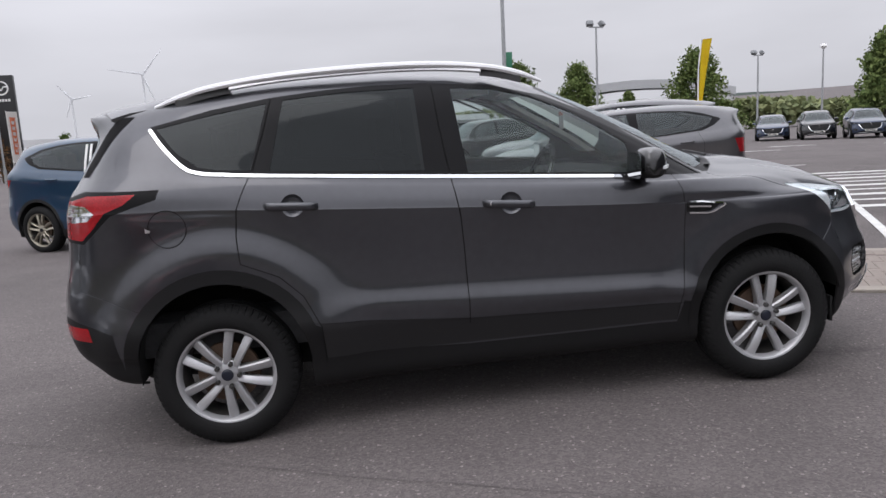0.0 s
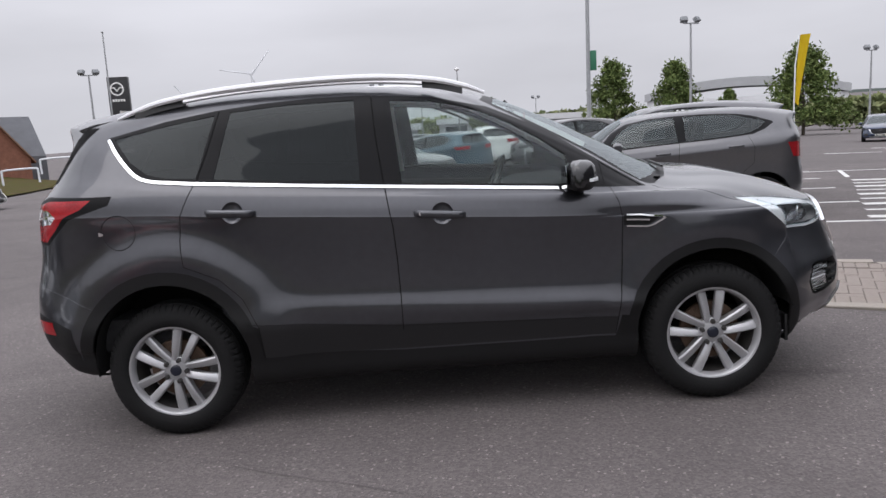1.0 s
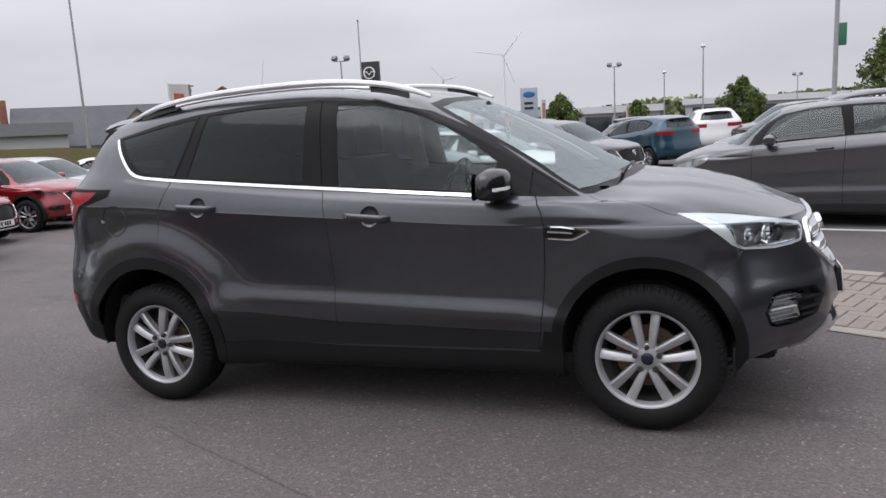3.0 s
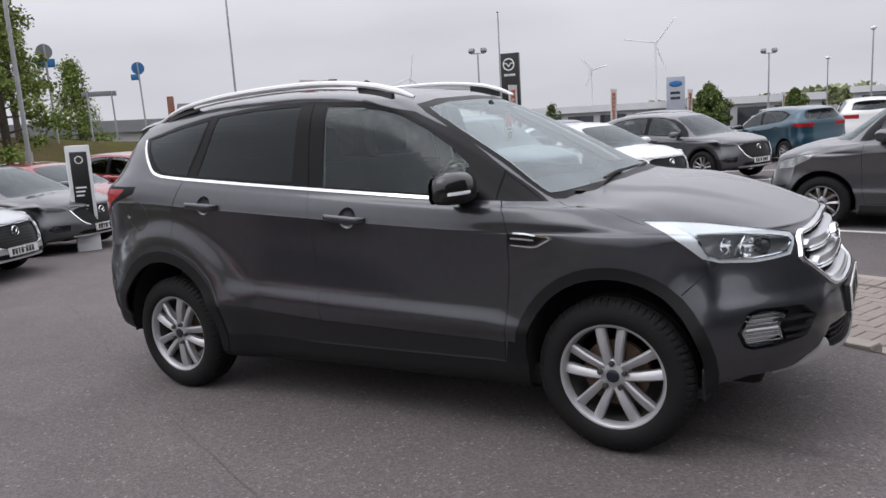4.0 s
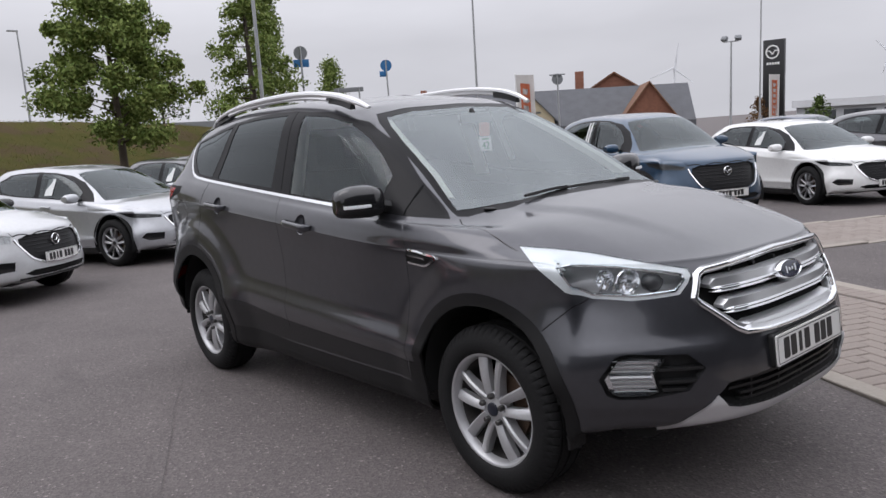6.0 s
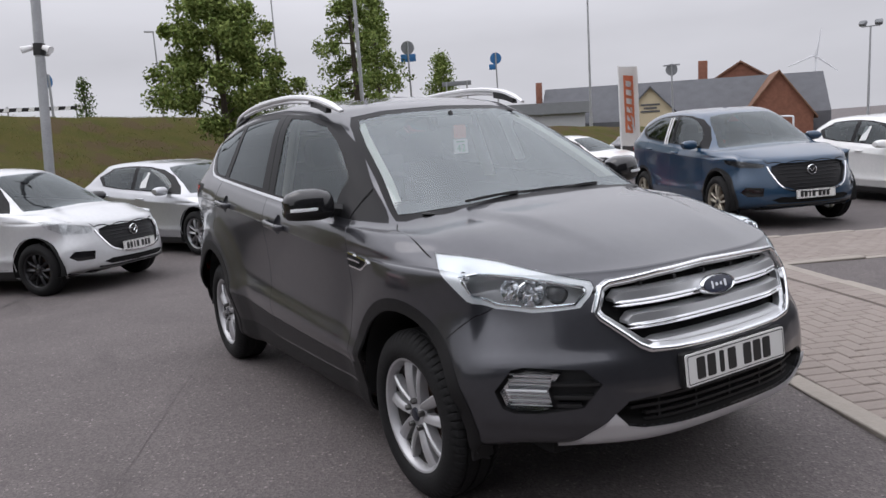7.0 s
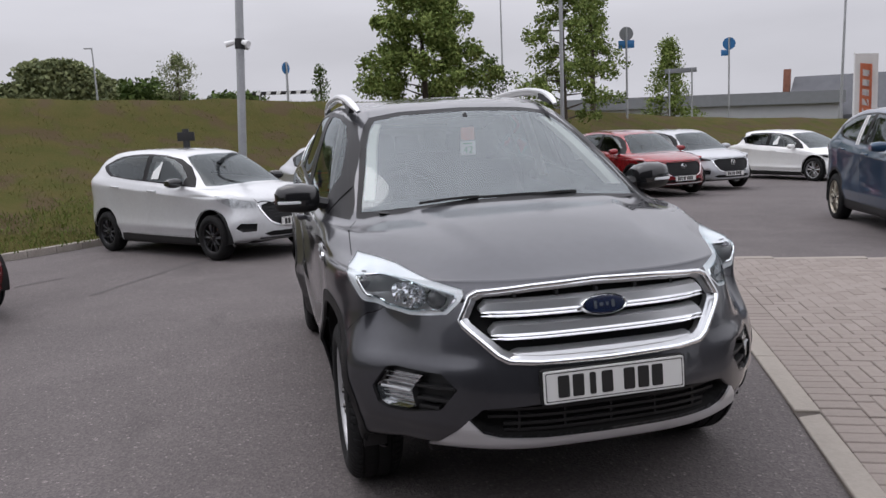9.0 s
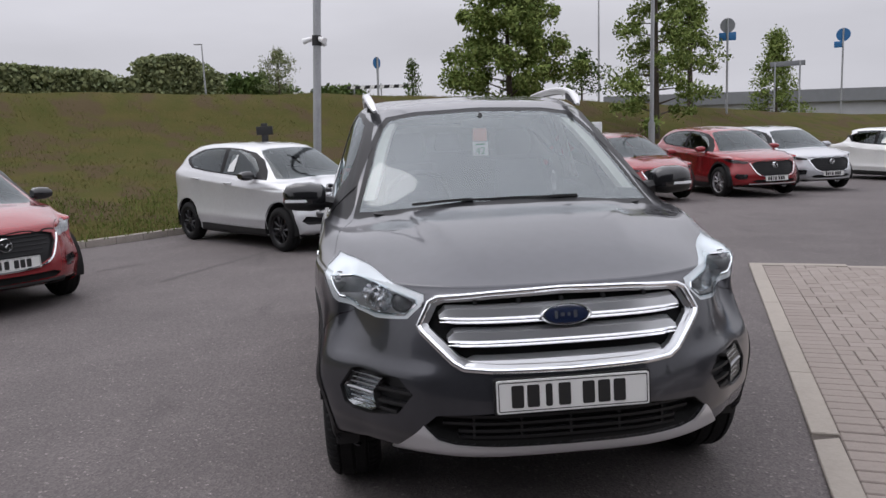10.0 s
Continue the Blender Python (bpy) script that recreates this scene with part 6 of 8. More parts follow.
def build_yard_car(kind, lacquer, label, m, rim_mat=None, face="shield", sheet=False, price=None):
    fo, wb, ro, hw, hh, zn, zc, clear, tr = KINDS[kind]
    up, tail = {"small_hatchback": (.10, .06), "supermini": (.26, .12), "crossover": (.10, .02), "sport_utility": (.08, .04), "people_carrier": (.16, .10)}.get(kind, (0, 0))

    def wx(x, z=None):
        """Stretches the pattern car's length, and sets the screen and the tail more upright."""
        base = float(np.interp(x, (-3, -.89, 0, 2.69, 3.6, 5), (-ro - 2.11, -ro, 0, wb, wb + fo, wb + fo + 1.4)))
        if z is not None:
            rise = min(1, max(0, (z - 1.12) / .46))
            base += up * rise * float(np.interp(x, (.9, 1.6, 2.2, 2.5), (0, 1, 1, 0))) - tail * rise * float(np.interp(x, (-.5, .3), (1, 0)))
        return base

    wz = lambda z: float(np.interp(z, (0, .30, .60, .93, 1.135, 1.70, 2), (0, clear, clear + .30 * zn / .93, zn, zc, hh, hh + .3)))
    wy = lambda y: y * hw / .919
    three = lambda p: (wx(p[0], p[2]), wy(p[1]), wz(p[2]))
    cage = [[three(p) for p in r] for r in lower_rows() + broader(UPPER, (1,) * 8, (1.015, 1.03, 1.045, 1.05, 1.05, 1.04, 1.03, 1))]
    if kind == "saloon":
        for i in range(11, len(cage)):
            k = {11: .42, 12: .62, 13: .62, 14: .50, 15: .42}.get(i, .3)
            for j, q in ((10, .25), (11, .7), (12, 1), (13, 1), (14, 1)):
                x, y, z = cage[i][j]
                cage[i][j] = (x + k * q, y, z - (.10 * q if i == 11 else 0))
        for j in (11, 12, 13, 14):
            for i, dz in ((8, .02), (9, .02), (10, -.04)):
                x, y, z = cage[i][j]
                cage[i][j] = (x - (.05 if i == 9 else 0), y, z + dz - .06)
    if kind in ("family_hatchback", "small_hatchback", "supermini"):
        for i in range(11, len(cage)):
            for j in (11, 12, 13, 14):
                x, y, z = cage[i][j]
                cage[i][j] = (x + (.16 if kind == "family_hatchback" else .05) * (i - 10) / 3, y, z)
    s = Shell(cage, 4, 3)
    skin = s.skin()
    right = lambda c: c.y < -.25
    nose = lambda c: c.x > wb + .05
    S = lambda pts: [(wx(x, z), wz(z)) for x, z in pts]
    F = lambda pts: [(wy(y), wz(z)) for y, z in pts]
    k = math.sqrt(.5)
    D = lambda pts: [(k * (wx(x) + wy(y)), wz(z)) for x, y, z in pts]
    back = {"saloon": .32, "family_hatchback": .22, "small_hatchback": .10, "supermini": .10}.get(kind, 0)
    belt = [(-.22 + back, 1.45), (-.10 + back, 1.36), (.10 + back * .5, 1.285), (.66, 1.225), (1.125, 1.19), (1.56, 1.153), (2.02, 1.114), (2.30, 1.092)]
    top = [(-.20 + back, 1.475), (.05 + back, 1.565), (.32, 1.605), (.56, 1.622), (.80, 1.628), (1.06, 1.622), (1.37, 1.592), (1.65, 1.522), (1.92, 1.40), (2.17, 1.225)]
    s.side("surround", S(top) + list(reversed(S(belt))), test=right)
    s.side("rear_door_glass", S([(-.10 + back, 1.475), (.10 + back, 1.54), (.40, 1.592), (.70, 1.602), (1.03, 1.600), (1.04, 1.215), (.66, 1.248), (.15 + back * .5, 1.305), (-.02 + back, 1.37)]), ["surround"], right)
    s.side("front_door_glass", S([(1.13, 1.597), (1.372, 1.572), (1.568, 1.515), (1.757, 1.43), (1.9, 1.34), (2.02, 1.25), (2.03, 1.135), (1.6, 1.17), (1.14, 1.207)]), ["surround"], right)
    ws = lambda c: wx(1.4) < c.x < wx(2.66) + up and c.z > wz(1.05)
    s.front("windscreen", F([(.02, 1.59), (-.34, 1.58), (-.482, 1.555), (-.52, 1.51), (-.562, 1.43), (-.62, 1.27), (-.69, 1.10), (-.55, 1.10), (-.30, 1.115), (.02, 1.125)]), ["body"], ws)
    s.cut("rear_window", [(wy(y), wz(z)) for y, z in ((.02, 1.58), (-.42, 1.565), (-.50, 1.50), (-.56, 1.30), (.02, 1.27))], (0, 1, 0), (0, 0, 1), (-1, 0, 0), ["body"], .1, lambda c: c.x < .6)
    for cx in (0, wb):
        s.side("arch_trim", disc_outline(cx, tr + .02, tr + .095, 28), ["body"], right)
        s.side("opening", disc_outline(cx, tr + .02, tr + .05, 28), None, right)
        s.side("opening", [(cx - tr - .05, .05), (cx + tr + .05, .05), (cx + tr + .05, tr), (cx - tr - .05, tr)], None, right)
    s.side("sill", S([(.30, .1), (.30, .40), (2.36, .38), (2.36, .1)]), ["body"], right)
    fd = S([(2.187, 1.16), (2.255, .98), (2.236, .583), (2.20, .40), (1.156, .40), (1.166, .60), (1.155, 1.0), (1.126, 1.208)])
    rd = S([(1.126, 1.208), (1.155, 1.0), (1.166, .60), (1.156, .40), (.50, .40), (.42, .62), (.26, .80), (.13, .90), (.13, 1.1), (.22, 1.285)])
    s.side("front_door", fd, ["body"], right)
    s.side("rear_door", rd, ["body"], right)
    ds = ["body", "front_door", "rear_door", "sill"]
    s.seam(fd, .003, over=ds, test=right)
    s.seam(rd[3:], .003, over=ds, test=right)
    tl = {"small_hatchback": (-.95, 1.06, -.42, 1.19), "supermini": (-.95, .93, -.40, 1.15)}.get(kind, (-.95, 1.0, -.40, 1.16))
    s.side("tail_lamp", S([(tl[0], tl[1]), (tl[0], tl[3]), (tl[2], tl[3] - .01), (tl[2] - .12, tl[1] + .03)]), ["body"], lambda c: c.y < -.35)
    bon = [(wx(x), wy(y)) for x, y in ((3.45, 0), (3.43, -.33), (3.34, -.52), (3.1, -.66), (2.85, -.72), (2.54, -.752), (2.45, -.73), (2.61, -.3), (2.63, .02))]
    s.top("bonnet", bon, ["body"], lambda c: c.z > wz(.84) and c.x > wx(2.3))
    s.seam(bon[:7], .0025, "top", ["body", "bonnet"], lambda c: c.z > wz(.84) and c.x > wx(2.3))
    # face
    if face == "shield":
        s.front("grille", F([(.02, .865), (-.38, .868), (-.485, .838), (-.50, .77), (-.41, .62), (-.25, .548), (.02, .53)]), None, nose)
        s.front("intake", F([(.02, .47), (-.42, .475), (-.52, .44), (-.44, .40), (.02, .39)]), ["body"], nose)
        if kind == "small_hatchback":
            lamp = D([(3.31, -.52, .875), (3.02, -.74, .945), (2.76, -.83, .985), (2.84, -.83, .91), (3.10, -.77, .81), (3.36, -.57, .80)])
        else:
            lamp = D([(3.30, -.52, .865), (3.02, -.74, .915), (2.80, -.83, .935), (2.86, -.83, .885), (3.10, -.76, .832), (3.34, -.57, .822)])
    else:
        s.front("grille", F([(.02, .80), (-.40, .81), (-.46, .76), (-.36, .66), (.02, .64)]), None, nose)
        s.front("intake", F([(.02, .52), (-.40, .52), (-.48, .45), (-.40, .40), (.02, .39)]), ["body"], nose)
        lamp = D([(3.33, -.50, .86), (3.08, -.72, .93), (2.76, -.84, .985), (2.84, -.84, .91), (3.08, -.78, .82), (3.34, -.56, .78)])
    s.slant("head_lamp", lamp, ["body", "bonnet", "seam"], nose)
    s.slant("fog_recess", D([(3.40, -.60, .60), (3.20, -.74, .61), (3.14, -.78, .54), (3.24, -.74, .48), (3.40, -.62, .49)]), ["body"], nose)

    root = empty("car", m)
    tagged(root, label, "car", "cars parked in the yard")
    dark_trim = black_plastic if kind in ("crossover", "sport_utility") else lacquer

    def both(n, mt, what=None, lb="", **kw):
        return [part(n, s.take(what or n, mirror=mm, **kw), mt, root, lb, angle=None) for mm in (None, "left")]

    part("body", s.take("body" if dark_trim is black_plastic else ["body", "arch_trim"], mirror="both"), lacquer, root, angle=None)
    part("bonnet", s.take("bonnet", mirror="both"), lacquer, root, angle=None)
    both("front_door", lacquer)
    both("rear_door", lacquer)
    both("window_surround", frame_black, "surround")
    both("rear_door_glass", yard_glass, thick=0)
    both("front_door_glass", yard_glass, thick=0)
    part("windscreen", s.take("windscreen", mirror="both", thick=0), yard_glass, root, angle=None)
    part("rear_window", s.take("rear_window", mirror="both", thick=0), yard_glass, root, angle=None)
    if dark_trim is black_plastic:
        both("arch_trim", black_plastic, lift=.004)
    both("sill", black_plastic)
    part("shut_line", s.take("seam", mirror="both", sink=.007, thick=0), dark_void, root, angle=None)
    both("tail_lamp", red_lens, lift=.003)
    part("grille", s.take("grille", mirror="both", sink=.03, thick=-.03), grille_black, root, angle=None)
    part("intake", s.take("intake", mirror="both", sink=.03, thick=-.03), dark_void, root, angle=None)
    both("fog_recess", gloss_black, sink=.015, thick=-.015)
    for lm in both("head_lamp", lens_clear, thick=0):
        pass
    both("lamp_bowl", lamp_grey if kind in ("small_hatchback", "supermini") else lamp_smoke, "head_lamp", sink=.012, thick=.02)
    
    def nose_x(y, z, off=.0):
        p, n, _, _ = skin.ray_cast(Vector((8, -abs(y) - 1e-4, z)), Vector((-1, 0, 0)))
        return Vector(((p.x if p else wb + fo * .9) + off, y, z))

    # bright wing under the grille, badge, bars
    if face == "shield":
        pts = [(-.53, .835), (-.505, .76), (-.415, .612), (-.25, .543), (0, .525)]
        pts = pts + [(-y, z) for y, z in reversed(pts[:-1])]
        bm = bmesh.new()
        line = [nose_x(wy(y), wz(z), .006) for y, z in catmull(pts, 5)]
        sweep(bm, line, [(-.010, -.01), (-.008, .008), (.008, .008), (.010, -.01)], up=[(1, 0, 0)] * len(line))
        bmesh.ops.recalc_face_normals(bm, faces=bm.faces[:])
        part("grille_wing", bm, chrome, root, "bright wing-shaped grille edge")
        p = nose_x(0, wz(.775), -.012)
        bm = bmesh.new()
        mm = Matrix.Translation(p) @ Matrix.Rotation(radians(90), 4, "Y") @ Matrix.Rotation(radians(90), 4, "Z")
        lathe(bm, [(.058 + .008 * math.cos(a), .006 + .008 * math.sin(a)) for a in np.linspace(0, 2 * math.pi, 7)[:-1]], 24, mm, closed=True)
        for sg in (-1, 1):
            sweep(bm, [mm @ Vector((0, -.022, .008)), mm @ Vector((sg * .025, .012, .010)), mm @ Vector((sg * .054, .008, .008))], ring_shape(.007, 6), up=(1, 0, 0))
        part("badge", bm, chrome, root)
    for i, z in enumerate((.83, .79, .75, .71, .67, .63, .59)):
        half = .42 if z > .73 else .34 if z > .65 else .27
        bm = bmesh.new()
        line = [nose_x(wy(y), wz(z), -.02) for y in np.linspace(-half, half, 13)]
        sweep(bm, line, ring_shape(.004, 4), up=[(1, 0, 0)] * len(line))
        part("grille_bar", bm, grille_black if face == "shield" else satin, root)
    p = nose_x(0, wz({"small_hatchback": .60}.get(kind, .50) if face == "shield" else .58), .002)
    pm = Matrix.Translation(p) @ Matrix.Rotation(radians(90), 4, "Y") @ Matrix.Rotation(radians(90), 4, "Z")
    bars_plate(root, pm, mat=price)
    # chin
    bm = bmesh.new()
    line = [nose_x(wy(y), wz(.375), .004) for y in np.linspace(-.56, .56, 15)]
    sweep(bm, line, [(-.012, -.02), (-.012, .006), (.012, .006), (.012, -.02)], up=[(1, 0, 0)] * len(line))
    part("chin_strip", bm, satin if kind in ("crossover", "family_hatchback") else black_plastic, root)
    for sg in (-1, 1):
        rings = []
        for q, w in ((0, .6), (.12, .95), (.5, 1), (.85, .85), (1, .5)):
            y = wy(.86) + .19 * q
            rings.append([(wx(2.02) + .065 * math.copysign(abs(math.cos(a)) ** .7, math.cos(a)), sg * y, wz(1.165) + .068 * w * math.copysign(abs(math.sin(a)) ** .75, math.sin(a))) for a in np.linspace(0, 2 * math.pi, 15)[:-1]])
        bm = bmesh.new()
        loft(bm, rings)
        mr = part("door_mirror", bm, lacquer if not rim_mat is rim_dark else gloss_black, root)
        bm = bmesh.new()
        box(bm, wx(2.0), min(sg * wy(.77), sg * wy(.89)), wz(1.115), wx(2.07), max(sg * wy(.77), sg * wy(.89)), wz(1.15), .01)
        part("mirror_foot", bm, black_plastic, mr)
        for x0, z0 in ((.27, 1.12), (1.27, 1.055)):
            bm = bmesh.new()
            y = skin.ray_cast(Vector((wx(x0 + .1), -3, wz(z0))), Vector((0, 1, 0)))[0]
            yy = abs(y.y) if y else hw
            loft(bm, [[(wx(x0 + .21 * q), sg * (yy + .004 + .026 * math.sin(min(1, min(q, 1 - q) * 6) * math.pi / 2) + .010 * math.cos(a)), wz(z0) - .01 * q + .013 * math.sin(a)) for a in np.linspace(0, 2 * math.pi, 9)[:-1]] for q in np.linspace(0, 1, 9)])
            part("door_handle", bm, lacquer, root)
    # cabin: seats, dashboard, floor
    bm = bmesh.new()
    box(bm, wx(-.55), -hw * .78, clear + .08, wx(2.3), hw * .78, wz(.62), .03)
    part("cabin_floor", bm, seat_cloth, root)
    bm = bmesh.new()
    box(bm, wx(1.75), -hw * .74, wz(.6), wx(2.25), hw * .74, wz(1.085), .05)
    part("dashboard", bm, seat_cloth, root)
    for x0, ys in ((1.0, (-.37, .37)), (.08, (-.40, 0, .40))):
        for y in ys:
            bm = bmesh.new()
            loft(bm, [[(wx(x0 - .17 * q) + dx, wy(y) + dy * (.23 - .08 * q), wz(.62) + (wz(1.32) - wz(.62)) * q) for dx, dy in ((.06, -1), (.09, 0), (.06, 1), (-.06, 1), (-.06, -1))] for q in (0, .3, .7, 1)])
            loft(bm, [[(wx(x0 - .19) + dx, wy(y) + dy * w, wz(1.30) + .16 * q) for dx, dy in ((.045, -.11), (.055, 0), (.045, .11), (-.045, .11), (-.045, -.11))] for q, w in ((0, .8), (.3, 1), (1, .8))])
            part("seat", bm, seat_cloth, root)
    if sheet:
        bm = bmesh.new()
        p0 = skin.ray_cast(Vector((wx(1.42), -3, wz(1.36))), Vector((0, 1, 0)))[0]
        ang = math.degrees(math.atan2(wy(.795) - wy(.66), wz(1.5) - wz(1.19)))
        prism(bm, rounded(.17, .26, .005), .002, Matrix.Translation((wx(1.36), p0.y - .004, wz(1.36))) @ pose(0, 0, 0, 90 - ang, 0, 0))
        part("price_sheet", bm, paper, root, "white price sheet in the window")
    first = None
    for x in (0, wb):
        for sg in (-1, 1):
            at = (x, sg * (hw - .12), tr)
            if first is None:
                first = make_wheel(root, at, tr, .205, tr - .105, blocks=0, rim_mat=rim_mat or steel_shade, spokes=5, pair=.03, swidth=.034)
            else:
                w = copy_thing(first, Matrix.Translation(at) @ (pose(0, 0, 0, 0, 0, 180) if sg > 0 else Matrix()))
                w.parent = root
    for x in (0, wb):
        for sg in (-1, 1):
            bm = bmesh.new()
            lathe(bm, [(tr + .055, 0), (tr + .055, .30), (.1, .305)], 24, Matrix.Translation((x, sg * (hw - .03), tr + .02)) @ pose(0, 0, 0, 90 * sg, 0, 0))
            for v in bm.verts:
                v.co.z = max(v.co.z, clear)
            part("wheel_housing", bm, dark_void, root)
    bm = bmesh.new()
    box(bm, wx(-.7), -hw * .66, clear, wx(3.3), hw * .66, clear + .15, .03)
    part("underbody", bm, dark_void, root)
    return root


def another(ob, m, lacquer=None, label="", rim_mat=None):
    """One more car of a kind already built, in its own lacquer."""
    old = None
    for o in ob.children:
        if o.name.split(".")[0] == "body":
            old = o.material_slots[0].material
    c = copy_thing(ob, m)
    for o in c.children_recursive:
        for sl in o.material_slots:
            if lacquer and sl.material == old:
                sl.link = "OBJECT"
                sl.material = lacquer
            elif rim_mat and o.name.split(".")[0] == "rim":
                sl.link = "OBJECT"
                sl.material = rim_mat
    if label:
        c["label"] = label
    return c



def spot(x, y, heading):
    """A parking place by its rear axle's middle and heading, on the yard's slight fall."""
    h = radians(heading)
    dx, dy = math.cos(h), math.sin(h)
    z0, z1 = yard_z(x, y), yard_z(x + 2.6 * dx, y + 2.6 * dy)
    return pose(x, y, z0, 0, -math.degrees(math.atan2(z1 - z0, 2.6)), heading)


city = build_yard_car("small_hatchback", paint_ceramic, "pale grey small hatchback with black alloy wheels by the kerb", spot(-6.85, -2.85, 39.5), rim_dark, sheet=True)
fam = build_yard_car("family_hatchback", paint_silver, "silver family hatchback with a dark shield grille", spot(-8.9, .1, 22), sheet=True)
cross = build_yard_car("crossover", paint_red, "deep red crossover with a bright grille edge", spot(-12.6, 7.65, 5))
suv5 = build_yard_car("sport_utility", paint_blue, "metallic blue sport-utility car with bronze wheels", spot(-3.77, 8.3, -25), rim_bronze)
for sg in (-1, 1):
    for dx in (0, .085):
        bm = bmesh.new()
        loft(bm, [[(1.03 + dx + ox - .03 * q, sg * (.905 - .155 * q ** 1.2 + oy), 1.17 + .40 * q) for ox, oy in ((0, 0), (.035, 0), (.035, .012), (0, .012))] for q in np.linspace(0, 1, 6)])
        part("wrap_strip", bm, white_plastic, suv5, "white protective wrap strip")
sal = build_yard_car("saloon", paint_white, "white saloon parked at the foot of the bank", spot(-15.15, 14.1, 10), sheet=True)
mini = build_yard_car("supermini", paint_slate, "dark grey supermini with blacked pillars and two-tone wheels", spot(5.55, 6.15, 170), face="mesh")
another(city, spot(-3.45, -6.15, 44), paint_red, "deep red small hatchback with a bright grille edge", steel_shade)
another(fam, spot(-10.3, 2.6, 15), paint_slate, "dark grey family hatchback beside a small totem")
another(fam, spot(-12.2, 4.9, 8), paint_red, "deep red family hatchback in the row by the bank")
another(fam, spot(-2.9, 11.8, -27), paint_white, "white family hatchback with a dark shield grille")
another(cross, spot(-13.8, 9.7, 5), paint_silver, "silver crossover in the row by the bank")
another(cross, spot(-1.7, 14.6, -27), paint_slate, "slate grey crossover with a bright grille edge")
another(suv5, spot(6.4, 8.95, 170), paint_slate, "dark grey sport-utility car beside the supermini", steel_shade)

van = build_yard_car("people_carrier", paint_black, "black people carrier in the far rows", spot(6.9, 25.9, 200), face="mesh")
another(suv5, spot(3.0, 25.3, 97), paint_white, "white sport-utility car seen from behind", steel_shade)
another(cross, spot(7.0, 29.0, 192), paint_white, "white crossover in the far row")
another(city, spot(1.75, 19.2, 133), paint_teal, "teal blue hatchback in the far row", steel_shade)
another(fam, spot(10.4, 31.0, 195), paint_silver, "silver hatchback in the far row")
another(fam, spot(13.6, 33.2, 195), paint_white, "white hatchback in the far row")
another(van, spot(-4.9, 27.0, -20), paint_black, "black people carrier in the far rows")
another(suv5, spot(-7.6, 22.6, -25), paint_navy, "dark blue sport-utility car in the far rows", steel_shade)
another(fam, spot(-4.2, 19.2, -27), paint_white, "white hatchback in the far rows")
another(sal, spot(-13.0, 35.5, -20), paint_silver, "silver saloon in the far rows")
another(fam, spot(-1.0, 31.0, -20), paint_slate, "grey hatchback in the far rows")
another(suv5, spot(-1.5, 38.0, 20), paint_black, "black sport-utility car in the far rows", steel_shade)
another(fam, spot(-18.5, 21.5, 20), paint_slate, "dark hatchback at the foot of the bank")
for i, (lq, kd, nm) in enumerate(((paint_navy, fam, "navy hatchback"), (paint_black, cross, "black crossover"), (paint_navy, cross, "navy crossover"), (paint_silver, fam, "silver hatchback"), (paint_slate, cross, "grey crossover"), (paint_blue, fam, "blue hatchback"))):
    another(kd, spot(25.0 + 1.35 * i, 38.2 - 2.15 * i, -118), lq, nm + " in the far row facing the yard", steel_shade)





# ---- trees, signs, poles, buildings ----
bark = material("bark", (.070, .055, .042), .9, vary=.35, scale=9, bump=.8, bump_scale=40)
leaf_mid = leaf_material("leaves_mid", (.088, .135, .030), (.235, .285, .085))
leaf_dark = leaf_material("leaves_dark", (.045, .075, .020), (.105, .150, .042))
leaf_yard = leaf_material("leaves_yard", (.062, .098, .030), (.165, .205, .070))
# distance haze is put into these paler, greyer leaf colours
leaf_haze = leaf_material("leaves_far", (.135, .165, .085), (.24, .26, .125))
leaf_rust = leaf_material("leaves_rust", (.10, .060, .025), (.16, .085, .040))
orange_cloth = material("orange_cloth", (.70, .22, .11), .8, vary=.08, scale=4)
white_cloth = material("white_cloth", (.66, .64, .62), .85, vary=.06, scale=5)
yellow_cloth = material("yellow_cloth", (.72, .55, .02), .8, vary=.06, scale=4)
totem_black = material("totem_black", (.010, .010, .011), .35, vary=.1, scale=2)
sign_blue = material("sign_blue", (.02, .14, .34), .5)
sign_grey = material("sign_back", (.20, .21, .22), .6, vary=.1, scale=3)
slate = material("slate_roof", (.105, .108, .118), .85, vary=.18, scale=1.2, bump=.4, bump_scale=6)
brick = material("brick_wall", (.22, .095, .062), .9, vary=.25, scale=4, bump=.3, bump_scale=20)
cream = material("cream_render", (.55, .47, .33), .9, vary=.06, scale=2)
clay_tile = material("clay_tile", (.20, .105, .065), .9, vary=.25, scale=3, bump=.4, bump_scale=12)
shed_wall = material("shed_wall", (.40, .41, .42), .6, vary=.08, scale=1)
shed_roof = material("shed_roof", (.62, .63, .64), .6, vary=.05, scale=.5)
dark_glazing = material("dark_glazing", (.03, .035, .04), .1)
far_metal = material("pale_mast", (.70, .72, .74), .6)
hill_mat = material("far_hill", (.095, .115, .105), 1.0, vary=.2, scale=.01)
TILT = 1.5


